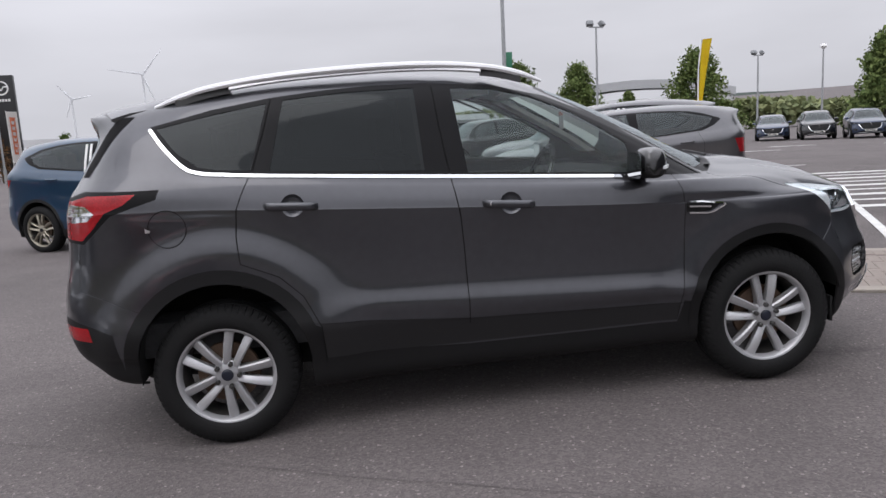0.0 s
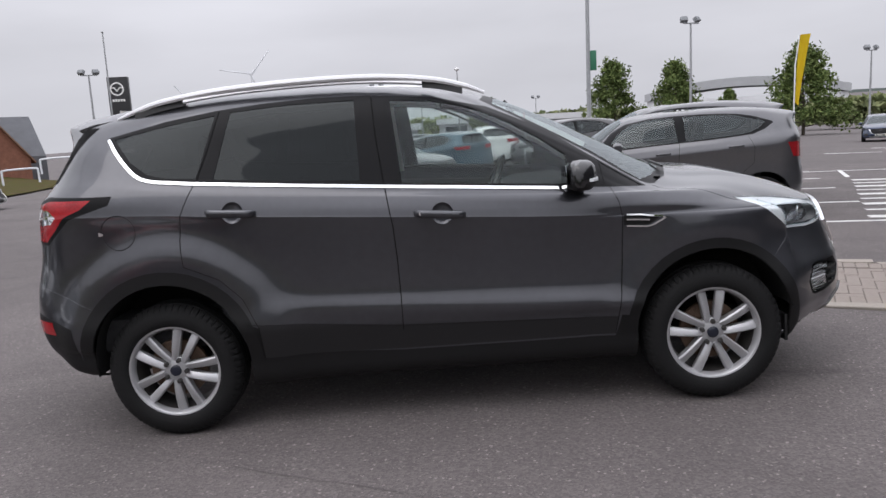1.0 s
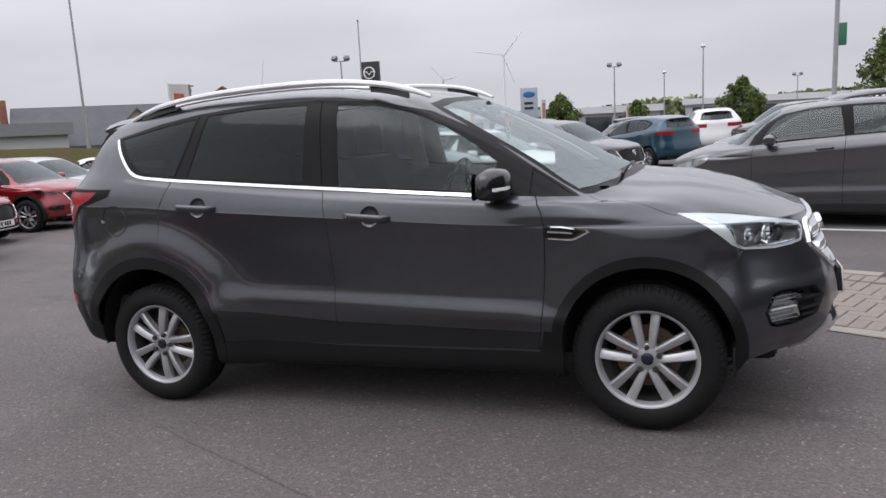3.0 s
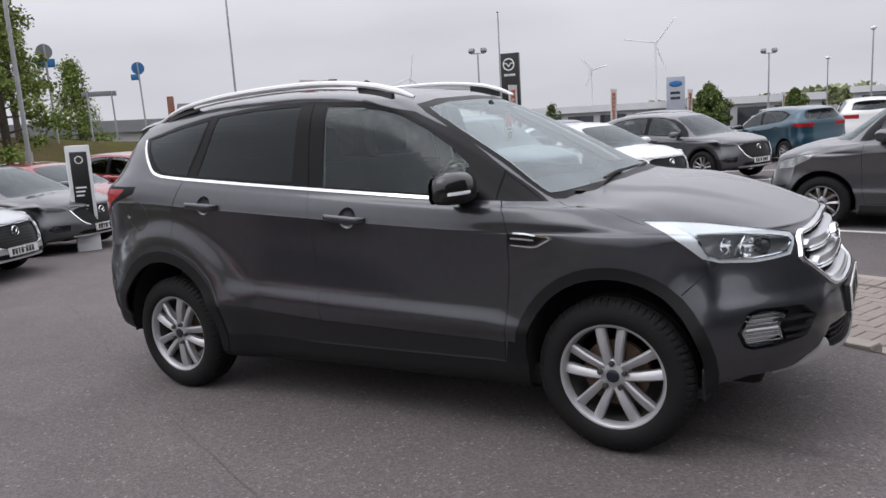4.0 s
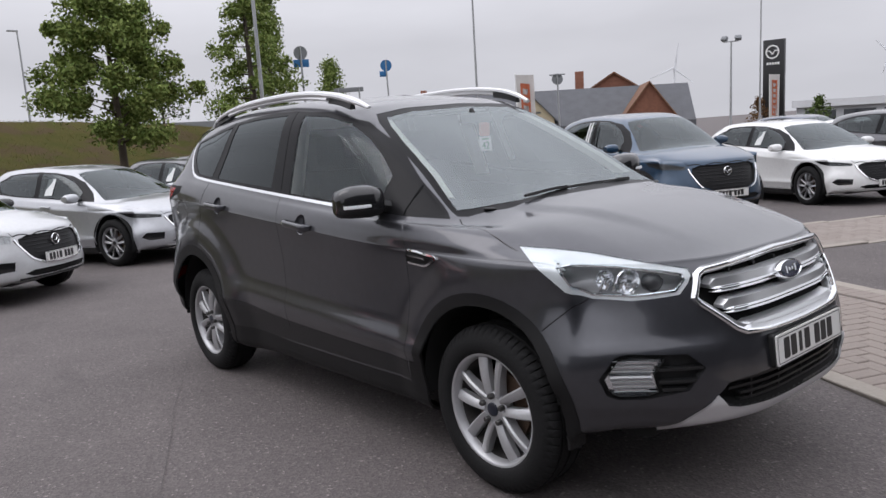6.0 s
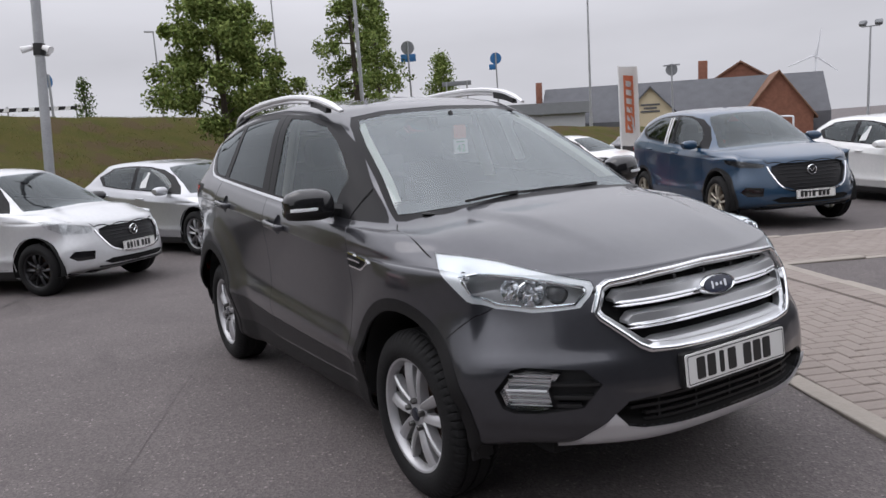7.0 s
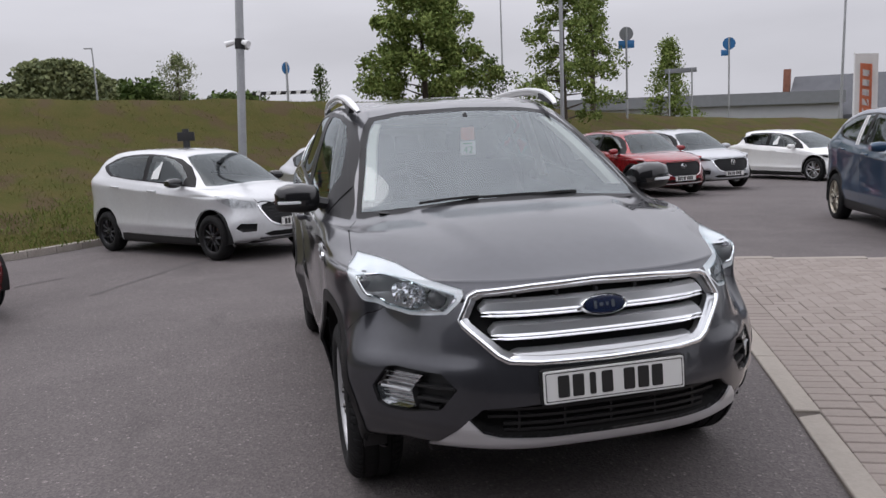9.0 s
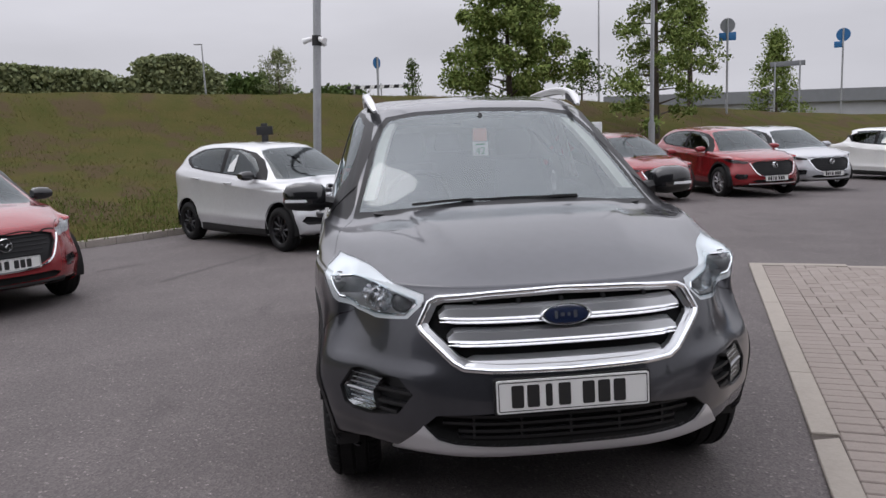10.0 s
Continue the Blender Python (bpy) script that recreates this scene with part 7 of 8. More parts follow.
def make_tree(x, y, z, tall, wide, seed, mat=None, leaves=5000, size=.13, cone=False, clear=.22, label="young broadleaf tree on the grass bank", sparse=1.0, lean=0.0):
    r = random.Random(seed)
    root = tagged(empty("tree", pose(x, y, z - .05, 0, 0, r.uniform(0, 360))), label, "tree", "trees")
    bm = bmesh.new()
    segs = [(Vector((r.uniform(-.05, .05) * tall * .2 * q, r.uniform(-.05, .05) * tall * .2 * q, tall * .93 * q)), max(.012, .018 * tall * (1 - q) ** .8 + .008)) for q in (0, .15, .3, .45, .6, .75, .9, 1)]
    for (p, a), (q, b) in zip(segs, segs[1:]):
        tube(bm, p, q, a, b, 9)
    part("trunk", bm, bark, root)
    tips = []
    nb = 40 if not cone else 42
    for i in range(nb):
        q = clear + (.97 - clear) * (i + r.random()) / nb
        f = min(1, q / 1.0) * (len(segs) - 1)
        k = min(len(segs) - 2, int(f))
        p = segs[k][0].lerp(segs[k + 1][0], f - k)
        if cone:
            reach = wide / 2 * (1.05 - q) / (1.05 - clear) * r.uniform(.65, 1.15)
        else:
            u = (q - clear) / (1 - clear)
            reach = wide / 2 * math.sin(min(1, .22 + u * .95) * math.pi) ** .6 * r.uniform(.6, 1.12)
        a = i * 2.4 + r.uniform(-.5, .5)
        up = r.uniform(.05, .45) if not cone else r.uniform(-.15, .25)
        tip = p + Vector((math.cos(a) * reach, math.sin(a) * reach, reach * up))
        mid = p.lerp(tip, .5) + Vector((0, 0, reach * .06))
        bm = bmesh.new()
        tube(bm, p, mid, .010 * tall * .5 * (1.1 - q) + .006, .008, 6)
        tube(bm, mid, tip, .008, .004, 6)
        part("limb", bm, bark, root)
        tips += [(tip, .22 + .11 * wide * r.random()), (mid.lerp(tip, .5), .20 + .11 * wide), (mid.lerp(tip, .2), .18 + .10 * wide * r.random()), (mid, .16 + .08 * wide * r.random())]
    verts, faces = [], []
    for _ in range(leaves):
        c, rad = r.choice(tips)
        rad *= sparse
        d = Vector((r.gauss(0, 1), r.gauss(0, 1), r.gauss(0, .8)))
        p = c + d.normalized() * rad * r.random() ** .5
        n = Vector((r.uniform(-1, 1), r.uniform(-1, 1), r.uniform(-.3, 1.2))).normalized()
        t = n.cross(Vector((r.uniform(-1, 1), r.uniform(-1, 1), r.uniform(-1, 1)))).normalized()
        b = n.cross(t)
        s = size * r.uniform(.55, 1.25)
        k = len(verts)
        verts += [p - t * s * .5, p + b * s * .26, p + t * s * .5, p - b * s * .26]
        faces.append((k, k + 1, k + 2, k + 3))
    me = bpy.data.meshes.new("crown")
    me.from_pydata([tuple(v) for v in verts], [], faces)
    me.materials.append(mat or leaf_mid)
    ob = new("crown", me)
    ob.parent = root
    ob["kind"] = "stuff"
    return root


def bank_tree(x, y, *a, **k):
    return make_tree(x, y, near_bank(x, y), *a, **k)


bank_tree(-15.1, 3.45, 5.9, 3.7, 1, leaf_mid, 42000, .125, label="leafy green broadleaf tree on the grass bank", clear=.20, sparse=.85)
bank_tree(-19.4, 9.35, 7.6, 3.9, 2, leaf_mid, 15000, .14, cone=True, label="slender open green tree on the grass bank", clear=.08, sparse=.75)
bank_tree(-25.1, 13.1, 6.8, 2.6, 3, leaf_mid, 7000, .17, cone=True, label="thin green tree at the top of the bank")
bank_tree(-36.4, 23.3, 7.0 - near_bank(-36.4, 23.3), 3.9, 4, leaf_mid, 7000, .18, cone=True, label="full green conical tree beyond the bank", clear=.04)
bank_tree(-38.8, -5.3, 3.4, 2.4, 5, leaf_haze, 3000, .13, label="thin small tree beyond the bank")
bank_tree(-27.0, 9.0, 2.6, 2.2, 6, leaf_dark, 1500, .16, label="small dark tree beyond the bank")
bank_tree(-30.5, 1.8, 2.2, 1.0, 16, leaf_dark, 900, .14, cone=True, label="small dark conical tree beyond the bank", clear=.05)
for i, (x, y, t, w) in enumerate(((17.8, 73.9, 7.8, 5.4), (23.6, 72.4, 7.2, 5.2), (32.4, 63.9, 7.4, 6.2), (36.6, 44.0, 6.2, 4.4), (28.4, 70.9, 4.4, 2.4), (6.0, 85.6, 5.2, 4.6), (-12.6, 78.0, 4.6, 4.0), (-5.2, 84.0, 3.6, 2.4))):
    make_tree(x, y, yard_z(x, y), t * 1.1, w * (1.45 if i < 4 else 1.1), 20 + i, leaf_yard, 11000, .36, cone=i < 4, clear=.10, label="full green tree beyond the yard")
for i, (x, y, t) in enumerate(((-30.5, 66.0, 4.6), (-23.5, 62.5, 4.0))):
    make_tree(x, y, yard_z(x, y), t, 2.6, 40 + i, leaf_rust if i == 0 else leaf_dark, 1300, .25, label="small russet tree beyond the yard" if i == 0 else "small green tree beyond the yard", clear=.05)


def hedge_mass(name, pts, tall, depth, count, size, mat, label, seed):
    """A far belt of woodland as one mass of clumped leaves with an uneven top."""
    r = random.Random(seed)
    verts, faces = [], []
    for _ in range(count):
        q = r.random() * (len(pts) - 1)
        i = int(q)
        a, b = Vector(pts[i]), Vector(pts[i + 1])
        c = a.lerp(b, q - i)
        h = tall * (.62 + .38 * noise.noise(Vector((c.x * .07, c.y * .07, seed))) + .25 * noise.noise(Vector((c.x * .3, c.y * .3, seed))))
        p = c + Vector((r.uniform(-1, 1) * depth, r.uniform(-1, 1) * depth, h * r.random() ** .6))
        t = Vector((r.uniform(-1, 1), r.uniform(-1, 1), r.uniform(-1, 1))).normalized()
        n = t.cross(Vector((r.uniform(-1, 1), r.uniform(-1, 1), r.uniform(-1, 1)))).normalized()
        s = size * r.uniform(.5, 1.3)
        k = len(verts)
        verts += [p - t * s, p + n * s * .6, p + t * s, p - n * s * .6]
        faces.append((k, k + 1, k + 2, k + 3))
    me = bpy.data.meshes.new(name)
    me.from_pydata([tuple(v) for v in verts], [], faces)
    me.materials.append(mat)
    return tagged(new(name, me), label, "woodland", kind="stuff")


def wood(name, spots, top, depth, count, size, mat, label, seed):
    """A belt of trees that stands on the bank's far side and reaches a given height."""
    line = [(x, y, near_bank(x, y) - .3) for x, y in spots]
    hedge_mass(name, line, (top - sum(p[2] for p in line) / len(line)) / .72, depth, count, size, mat, label, seed)


wood("woodland", [(-63, -42), (-68, -34), (-70, -29), (-71, -24)], 9.6, 3, 42000, .27, leaf_haze, "belt of green woodland beyond the bank", 3)
wood("hedge_trees", [(-70.3, -20.8), (-71.2, -18.4), (-72, -15.4)], 9.7, 1.6, 14000, .25, leaf_haze, "clump of green and russet hedge trees", 5)
wood("far_woodland", [(-130, -31), (-132, -20), (-134, -10), (-135, -3)], 13.4, 4, 22000, .42, leaf_dark, "far belt of dark woodland beyond the bank", 4)
hedge_mass("bush_row", [(48, 96, -2.6), (56, 91, -2.8), (64, 86, -3), (78, 78, -3)], 4.2, 4, 6000, .6, leaf_haze, "row of green and russet bushes past the yard", 6)
hedge_mass("far_trees", [(-40, 150, -1), (-10, 160, -1), (20, 165, -1), (40, 160, -1)], 4.0, 5, 4000, .9, leaf_haze, "far low trees on the skyline", 7)
# trees and hedge behind the camera, past the edge of the yard
hedge_mass("tree_belt", [(-34, -38, -.1), (-22, -29, -.1), (-12, -25, -.1), (-2, -23, -.1), (8, -23, -.1), (16, -23, -.3)], 6.5, 2.5, 28000, .55, leaf_dark, "belt of dark green trees along the yard", 9)


def ridge(name, d, y0, amp, label, a0, a1, seed):
    """Low far hills round the skyline."""
    bm = bmesh.new()
    prev = None
    for i in range(81):
        a = radians(a0 + (a1 - a0) * i / 80)
        x, y = -d * math.sin(a), d * math.cos(a)
        h = y0 - .026 * x + amp * min(1, max(-.9, (-8 - math.degrees(a)) / 22)) * (noise.noise(Vector((i * .11, seed, 0))) * .6 + .5)
        cur = [bm.verts.new((x, y, -60)), bm.verts.new((x, y, h)), bm.verts.new((x * 1.25, y * 1.25, h - 8))]
        if prev:
            bm.faces.new((prev[0], cur[0], cur[1], prev[1]))
            bm.faces.new((prev[1], cur[1], cur[2], prev[2]))
        prev = cur
    return tagged(link(name, bm, hill_mat, angle=None), label, "hills", kind="structure")


ridge("backdrop_hills", 1600, 4, 26, "low wooded hills on the skyline", -75, 20, 2)


def pole_top(root, top, kind):
    m = Matrix.Translation(top)
    if kind == "flood":
        bm = bmesh.new()
        box(bm, -.55, -.04, -.05, .55, .04, .03, .01, m)
        part("cross_arm", bm, galvanised, root)
        for sx in (-1, 1):
            bm = bmesh.new()
            box(bm, -.22, -.14, -.10, .22, .14, .22, .04, m @ Matrix.Translation((sx * .48, 0, .16)) @ pose(0, 0, 0, -35, 0, sx * 25))
            part("floodlight", bm, sign_grey, root)
    elif kind == "lantern":
        bm = bmesh.new()
        box(bm, -.08, -.55, -.04, .08, .05, .05, .03, m)
        part("lantern", bm, galvanised, root)
    elif kind == "globe":
        bm = bmesh.new()
        lathe(bm, [(0, .25), (.2, .2), (.26, .05), (.16, -.1), (.06, -.15)], 16, m)
        part("lantern", bm, white_plastic, root)


def lamp_post(x, y, top_z, kind, r0=.09, z0=None, turn=0.0):
    z = yard_z(x, y) if z0 is None else z0
    root = tagged(empty("lamp_post", pose(x, y, z, 0, TILT, turn)), "tall galvanised lamp post", "lamp post", "lamp posts")
    h = top_z - z
    bm = bmesh.new()
    tube(bm, (0, 0, -.1), (0, 0, min(1.2, h * .25)), r0 * 1.5, r0 * 1.5, 12)
    tube(bm, (0, 0, min(1.2, h * .25)), (0, 0, h), r0, r0 * .6, 12)
    part("pole", bm, galvanised, root)
    pole_top(root, (0, 0, h), kind)
    return root


for x, y, z, k in ((-24.0, 49.0, 6.6, "flood"), (-28.8, 62.6, 11.4, "lantern"), (16.0, 42.9, 6.2, "flood"), (34.0, 56.1, 4.4, "flood"), (38.7, 54.5, 4.6, "globe"), (-6.0, 70.2, 5.3, "flood"), (1.9, 75.7, 6.7, "globe"), (13.1, 105.2, 3.8, "flood"), (-2.5, 88.0, 5.0, "globe")):
    lamp_post(x, y, z, k, turn=20)
dp = lamp_post(7.39, 29.42, 12.5, "lantern", .10)
bm = bmesh.new()
box(bm, .06, -.03, 3.9, .36, .03, 4.75, .01)
part("post_sign", bm, material("green_sign", (.03, .16, .09), .5), dp, "small green sign")
lamp_post(-15.8, 7.8, 12.0, "lantern", .062, near_bank(-15.8, 7.8))
lamp_post(-35.5, 34.8, 12.5, "lantern", .09, near_bank(-35.5, 34.8) - .3)
lamp_post(-53.0, -12.2, 9.0, "lantern", .07, near_bank(-53.0, -12.2))
lamp_post(-46, 8, 9.5, "lantern", .07, near_bank(-46, 8))
lamp_post(-42, 14.5, 11.0, "lantern", .07, near_bank(-42, 14.5))

# camera pole by the pale hatchback
cp = tagged(empty("camera_pole", pose(-6.75, -1.5, 0, -3.5, 0, 0)), "grey steel pole with three small security cameras", "pole")
bm = bmesh.new()
tube(bm, (0, 0, -.1), (0, 0, 9), .068, .055, 16)
part("pole", bm, galvanised, cp)
for a in (35, 150, 270):
    bm = bmesh.new()
    m = Matrix.Translation((0, 0, 3.08)) @ pose(0, 0, 0, 0, 0, a) @ Matrix.Translation((.16, 0, 0)) @ pose(0, 0, 0, 0, 18, 0)
    tube(bm, m @ Vector((-.07, 0, 0)), m @ Vector((.07, 0, 0)), .038, .048, 12)
    tube(bm, m @ Vector((-.16, 0, .02)), m @ Vector((-.06, 0, .0)), .02, .02, 8)
    part("security_camera", bm, white_plastic, cp)
bm = bmesh.new()
tube(bm, (0, 0, 3.0), (0, 0, 3.16), .08, .08, 16)
part("collar", bm, black_plastic, cp)
bp = tagged(empty("marker_post", pose(-7.0, -2.28, near_bank(-7.0, -2.28) - .05)), "square black wooden marker post with a cross head", "post")
bm = bmesh.new()
box(bm, -.05, -.05, 0, .05, .05, 1.85 - near_bank(-7.0, -2.28), .006)
part("post", bm, black_plastic, bp)
bm = bmesh.new()
box(bm, -.055, -.13, 1.66 - near_bank(-7.0, -2.28), .055, .13, 1.80 - near_bank(-7.0, -2.28), .006)
part("cross_head", bm, black_plastic, bp)


def road_sign(x, y, top, r, mat, label, face, plate=None, z0=None):
    z = near_bank(x, y) if z0 is None else z0
    root = tagged(empty("road_sign", pose(x, y, z, 0, TILT, face)), label, "road sign", "road signs")
    h = top - z
    bm = bmesh.new()
    tube(bm, (0, 0, -.1), (0, 0, h), .045, .045, 10)
    part("post", bm, galvanised, root)
    bm = bmesh.new()
    lathe(bm, [(0, .015), (r * .96, .015), (r, .008), (r, -.008), (0, -.012)], 32, Matrix.Translation((-.03, 0, h - r)) @ Matrix.Rotation(radians(-90), 4, "Y") @ Matrix.Rotation(0, 4, "Z"))
    disc = part("disc", bm, mat, root, angle=30)
    if mat is sign_blue:
        bm = bmesh.new()
        sweep(bm, [(-.05, -r * .5, h - r * 1.35), (-.05, r * .1, h - r), (-.05, r * .45, h - r * .6)], [(-.03, -.004), (.03, -.004), (.03, .004), (-.03, .004)], up=(1, 0, 0))
        part("arrow", bm, white_plastic, disc)
    if plate:
        bm = bmesh.new()
        box(bm, -.05, plate[0], h - 2 * r - plate[2], -.02, plate[1], h - 2 * r + .02, .006)
        part("plate", bm, sign_blue, root)
    return root


road_sign(-32.4, 24.7, 6.25, .34, sign_blue, "round blue arrow sign on a grey post", -32, (-.42, .02, .30))
road_sign(-25.5, 14.92, 5.92, .30, sign_grey, "round sign with a blue plate on a post", -25, (-.34, .34, .32))
road_sign(-23.6, 0, 4.58, .22, sign_blue, "round blue arrow sign on a grey post", 50)
sg = road_sign(-22.9, 29.1, 4.35, .30, sign_grey, "back of a round sign under a lamp bar", -42, None, near_bank(-22.9, 29.1) - .2)
bm = bmesh.new()
box(bm, -.04, -.42, 4.45 - near_bank(-22.9, 29.1), .04, .42, 4.52 - near_bank(-22.9, 29.1), .01)
part("lamp_bar", bm, sign_grey, sg)
bd = tagged(empty("direction_board", pose(-29.4, 19.9, 2.9, 0, TILT, -30)), "grey back of a wide direction board on two posts", "road sign", "road signs")
for y in (-.55, .55):
    bm = bmesh.new()
    tube(bm, (0, y, near_bank(-29.4, 19.9) - 3.0), (0, y, 1.5), .04, .04, 10)
    part("post", bm, galvanised, bd)
bm = bmesh.new()
box(bm, -.03, -.78, 1.26, .0, .78, 1.5, .008)
part("board", bm, sign_grey, bd)


def banner(x, y, z, top, wide, cloth, panel, label, face, lean=0.0):
    root = tagged(empty("banner_flag", pose(x, y, z, 0, TILT + lean, face)), label, "flag", "banner flags")
    h = top - z
    bm = bmesh.new()
    tube(bm, (0, 0, -.1), (0, 0, h + .05), .03, .02, 8)
    part("pole", bm, white_plastic, root)

    def sheet_part(name, y0, y1, z0, z1, off, mt):
        bm = bmesh.new()
        grid = [[bm.verts.new((.05 * math.sin(u * 5 + v * 2) * u + off, y0 + (y1 - y0) * u, z0 + (z1 - z0) * v - .05 * u)) for u in np.linspace(0, 1, 9)] for v in np.linspace(0, 1, 9)]
        for a, b in zip(grid, grid[1:]):
            for i in range(8):
                bm.faces.new((a[i], a[i + 1], b[i + 1], b[i]))
        bmesh.ops.solidify(bm, geom=bm.faces[:], thickness=.006)
        return part(name, bm, mt, root)

    sheet_part("cloth", 0, wide, h * .28, h, 0, cloth)
    if panel:
        for o in (-.012, .014):
            sheet_part("panel", wide * .25, wide * .75, h * .40, h * .92, o, panel)
        for i in range(6):
            z0 = h * (.43 + .078 * i)
            for o in (-.02, .024):
                sheet_part("bar", wide * .36, wide * .64, z0, z0 + h * .05, o, white_cloth)
    return root


banner(-13.5, 16.15, yard_z(-13.5, 16.15), 3.32, .62, white_cloth, orange_cloth, "white banner flag with an orange panel on a pole", -48)
for x, y, top, f in ((-28.6, 64.0, 4.7, -30), (-21.2, 72.4, 3.6, -20), (-14.0, 74.4, 2.9, -15), (-5.5, 75.9, 1.8, -5)):
    banner(x, y, yard_z(x, y), top, 1.0, white_cloth, orange_cloth, "white banner flag with an orange panel on a pole", f)
# a leaning yellow feather flag, narrow at the foot
fx, fy = 15.93, 28.33
ff = tagged(empty("feather_flag", pose(fx, fy, yard_z(fx, fy), 0, 0, 150)), "leaning yellow feather flag on a white pole", "flag", "banner flags")
fh = 3.9 - yard_z(fx, fy)
bm = bmesh.new()
sweep(bm, [(0, 0, -.1), (0, 0, fh * .4), (-.05, 0, fh * .75), (-.22, 0, fh)], ring_shape(.028, 8), up=(0, 1, 0))
part("pole", bm, white_plastic, ff)
bm = bmesh.new()
grid = []
for v in np.linspace(0, 1, 12):
    px, pz = -.05 - .17 * v ** 1.6, fh * (.42 + .58 * v)
    wide = .12 + .30 * v
    grid.append([bm.verts.new((px - wide * u, .04 * math.sin(u * 4 + v * 3) * u, pz - .10 * u * (1 - v))) for u in np.linspace(0, 1, 6)])
for a, b in zip(grid, grid[1:]):
    for i in range(5):
        bm.faces.new((a[i], a[i + 1], b[i + 1], b[i]))
bmesh.ops.solidify(bm, geom=bm.faces[:], thickness=.006)
part("cloth", bm, yellow_cloth, ff)

# dealer totems
def totem(x, y, z, w, h, deep, face, mat, label):
    root = tagged(empty("totem_sign", pose(x, y, z, 0, TILT, face)), label, "totem sign", "totem signs")
    bm = bmesh.new()
    box(bm, -w / 2, -deep / 2, -.1, w / 2, deep / 2, h, min(.02, deep * .2))
    part("body", bm, mat, root)
    return root


mt = totem(-31.1, 69.8, yard_z(-31.1, 69.8), 1.95, 8.2 - yard_z(-31.1, 69.8), .5, 8, totem_black, "tall black dealer totem with a white ring emblem")
h = 8.2 - yard_z(-31.1, 69.8)
bm = bmesh.new()
em = Matrix.Translation((-.1, -.27, h - 1.15)) @ pose(0, 0, 0, 90, 0, 0)
lathe(bm, [(.58 + .07 * math.cos(a), .07 * math.sin(a)) for a in np.linspace(0, 2 * math.pi, 9)[:-1]], 36, em @ Matrix.Diagonal((1, 1, .5, 1)), closed=True)
for sx in (-1, 1):
    sweep(bm, [em @ Vector((0, -.22, .02)), em @ Vector((sx * .25, .12, .03)), em @ Vector((sx * .55, .08, .02))], ring_shape(.06, 6), up=(0, -1, 0))
part("emblem", bm, white_plastic, mt)
for i in range(5):
    bm = bmesh.new()
    box(bm, -.62 + .25 * i, -.30, h - 2.35, -.44 + .25 * i, -.25, h - 2.12, .01)
    part("letter_bar", bm, white_plastic, mt)
ft = totem(-18.6, 88.7, yard_z(-18.6, 88.7), 2.1, 4.7 - yard_z(-18.6, 88.7), .4, 10, material("totem_silver", (.34, .37, .42), .5), "silver dealer totem with a blue oval")
h = 4.7 - yard_z(-18.6, 88.7)
bm = bmesh.new()
lathe(bm, [(0, .05), (.9, .04), (1, 0)], 32, Matrix.Translation((0, -.22, h - .8)) @ pose(0, 0, 0, 90, 0, 0) @ Matrix.Diagonal((.75, .36, 1, 1)))
part("oval", bm, sign_blue, ft)
for i in range(2):
    bm = bmesh.new()
    box(bm, -.6, -.24, h - 2.0 - .6 * i, .5, -.2, h - 1.7 - .6 * i, .01)
    part("letter_bar", bm, dark_glazing, ft)
st = totem(-6.95, 3.25, 0, .34, 1.60, .09, 62, shed_roof, "small grey totem with a black panel between two cars")
bm = bmesh.new()
box(bm, -.12, -.052, .25, .12, -.044, 1.5, .002)
pn = part("panel", bm, totem_black, st)
bm = bmesh.new()
lathe(bm, [(.045, .002), (.055, .004), (.06, .002)], 20, Matrix.Translation((0, -.053, 1.38)) @ pose(0, 0, 0, 90, 0, 0))
part("emblem", bm, white_plastic, pn)
for i in range(6):
    bm = bmesh.new()
    box(bm, -.09, -.056, .95 - .06 * i - (.1 if i > 2 else 0), .06 - .02 * (i % 3), -.05, .975 - .06 * i - (.1 if i > 2 else 0))
    part("text_bar", bm, white_plastic, pn)

# public house with slate roof and brick and cream gables
pub = tagged(empty("public_house", pose(-46, 56, -1.6, 0, TILT, 42)), "low public house with slate roof and brick gables", "building")


def gable(name, cx, front, width, apex, eave, deep, wall, roof, over=.35):
    """A gabled bay: local x along the front, y back from it."""
    bm = bmesh.new()
    pts = [(cx - width / 2, 0), (cx + width / 2, 0), (cx + width / 2, eave), (cx, apex), (cx - width / 2, eave)]
    prism(bm, pts, -deep, Matrix.Translation((0, front, 0)) @ pose(0, 0, 0, 90, 0, 0))
    w = part(name, bm, wall, pub)
    for sx in (-1, 1):
        bm = bmesh.new()
        k = (apex - eave) / (width / 2)
        a, b = Vector((cx, 0, apex + .12)), Vector((cx + sx * (width / 2 + over), 0, eave - k * over + .12))
        vs = []
        for y in (front - .3, front + deep):
            vs += [a + Vector((0, y, 0)), b + Vector((0, y, 0)), b + Vector((0, y, -.18)), a + Vector((0, y, -.18))]
        v = [bm.verts.new(p) for p in vs]
        for f in ((0, 1, 2, 3), (4, 5, 6, 7), (0, 1, 5, 4), (1, 2, 6, 5), (2, 3, 7, 6), (3, 0, 4, 7)):
            bm.faces.new([v[i] for i in f])
        bmesh.ops.recalc_face_normals(bm, faces=bm.faces[:])
        part("roof_slope", bm, roof, pub)
    return w


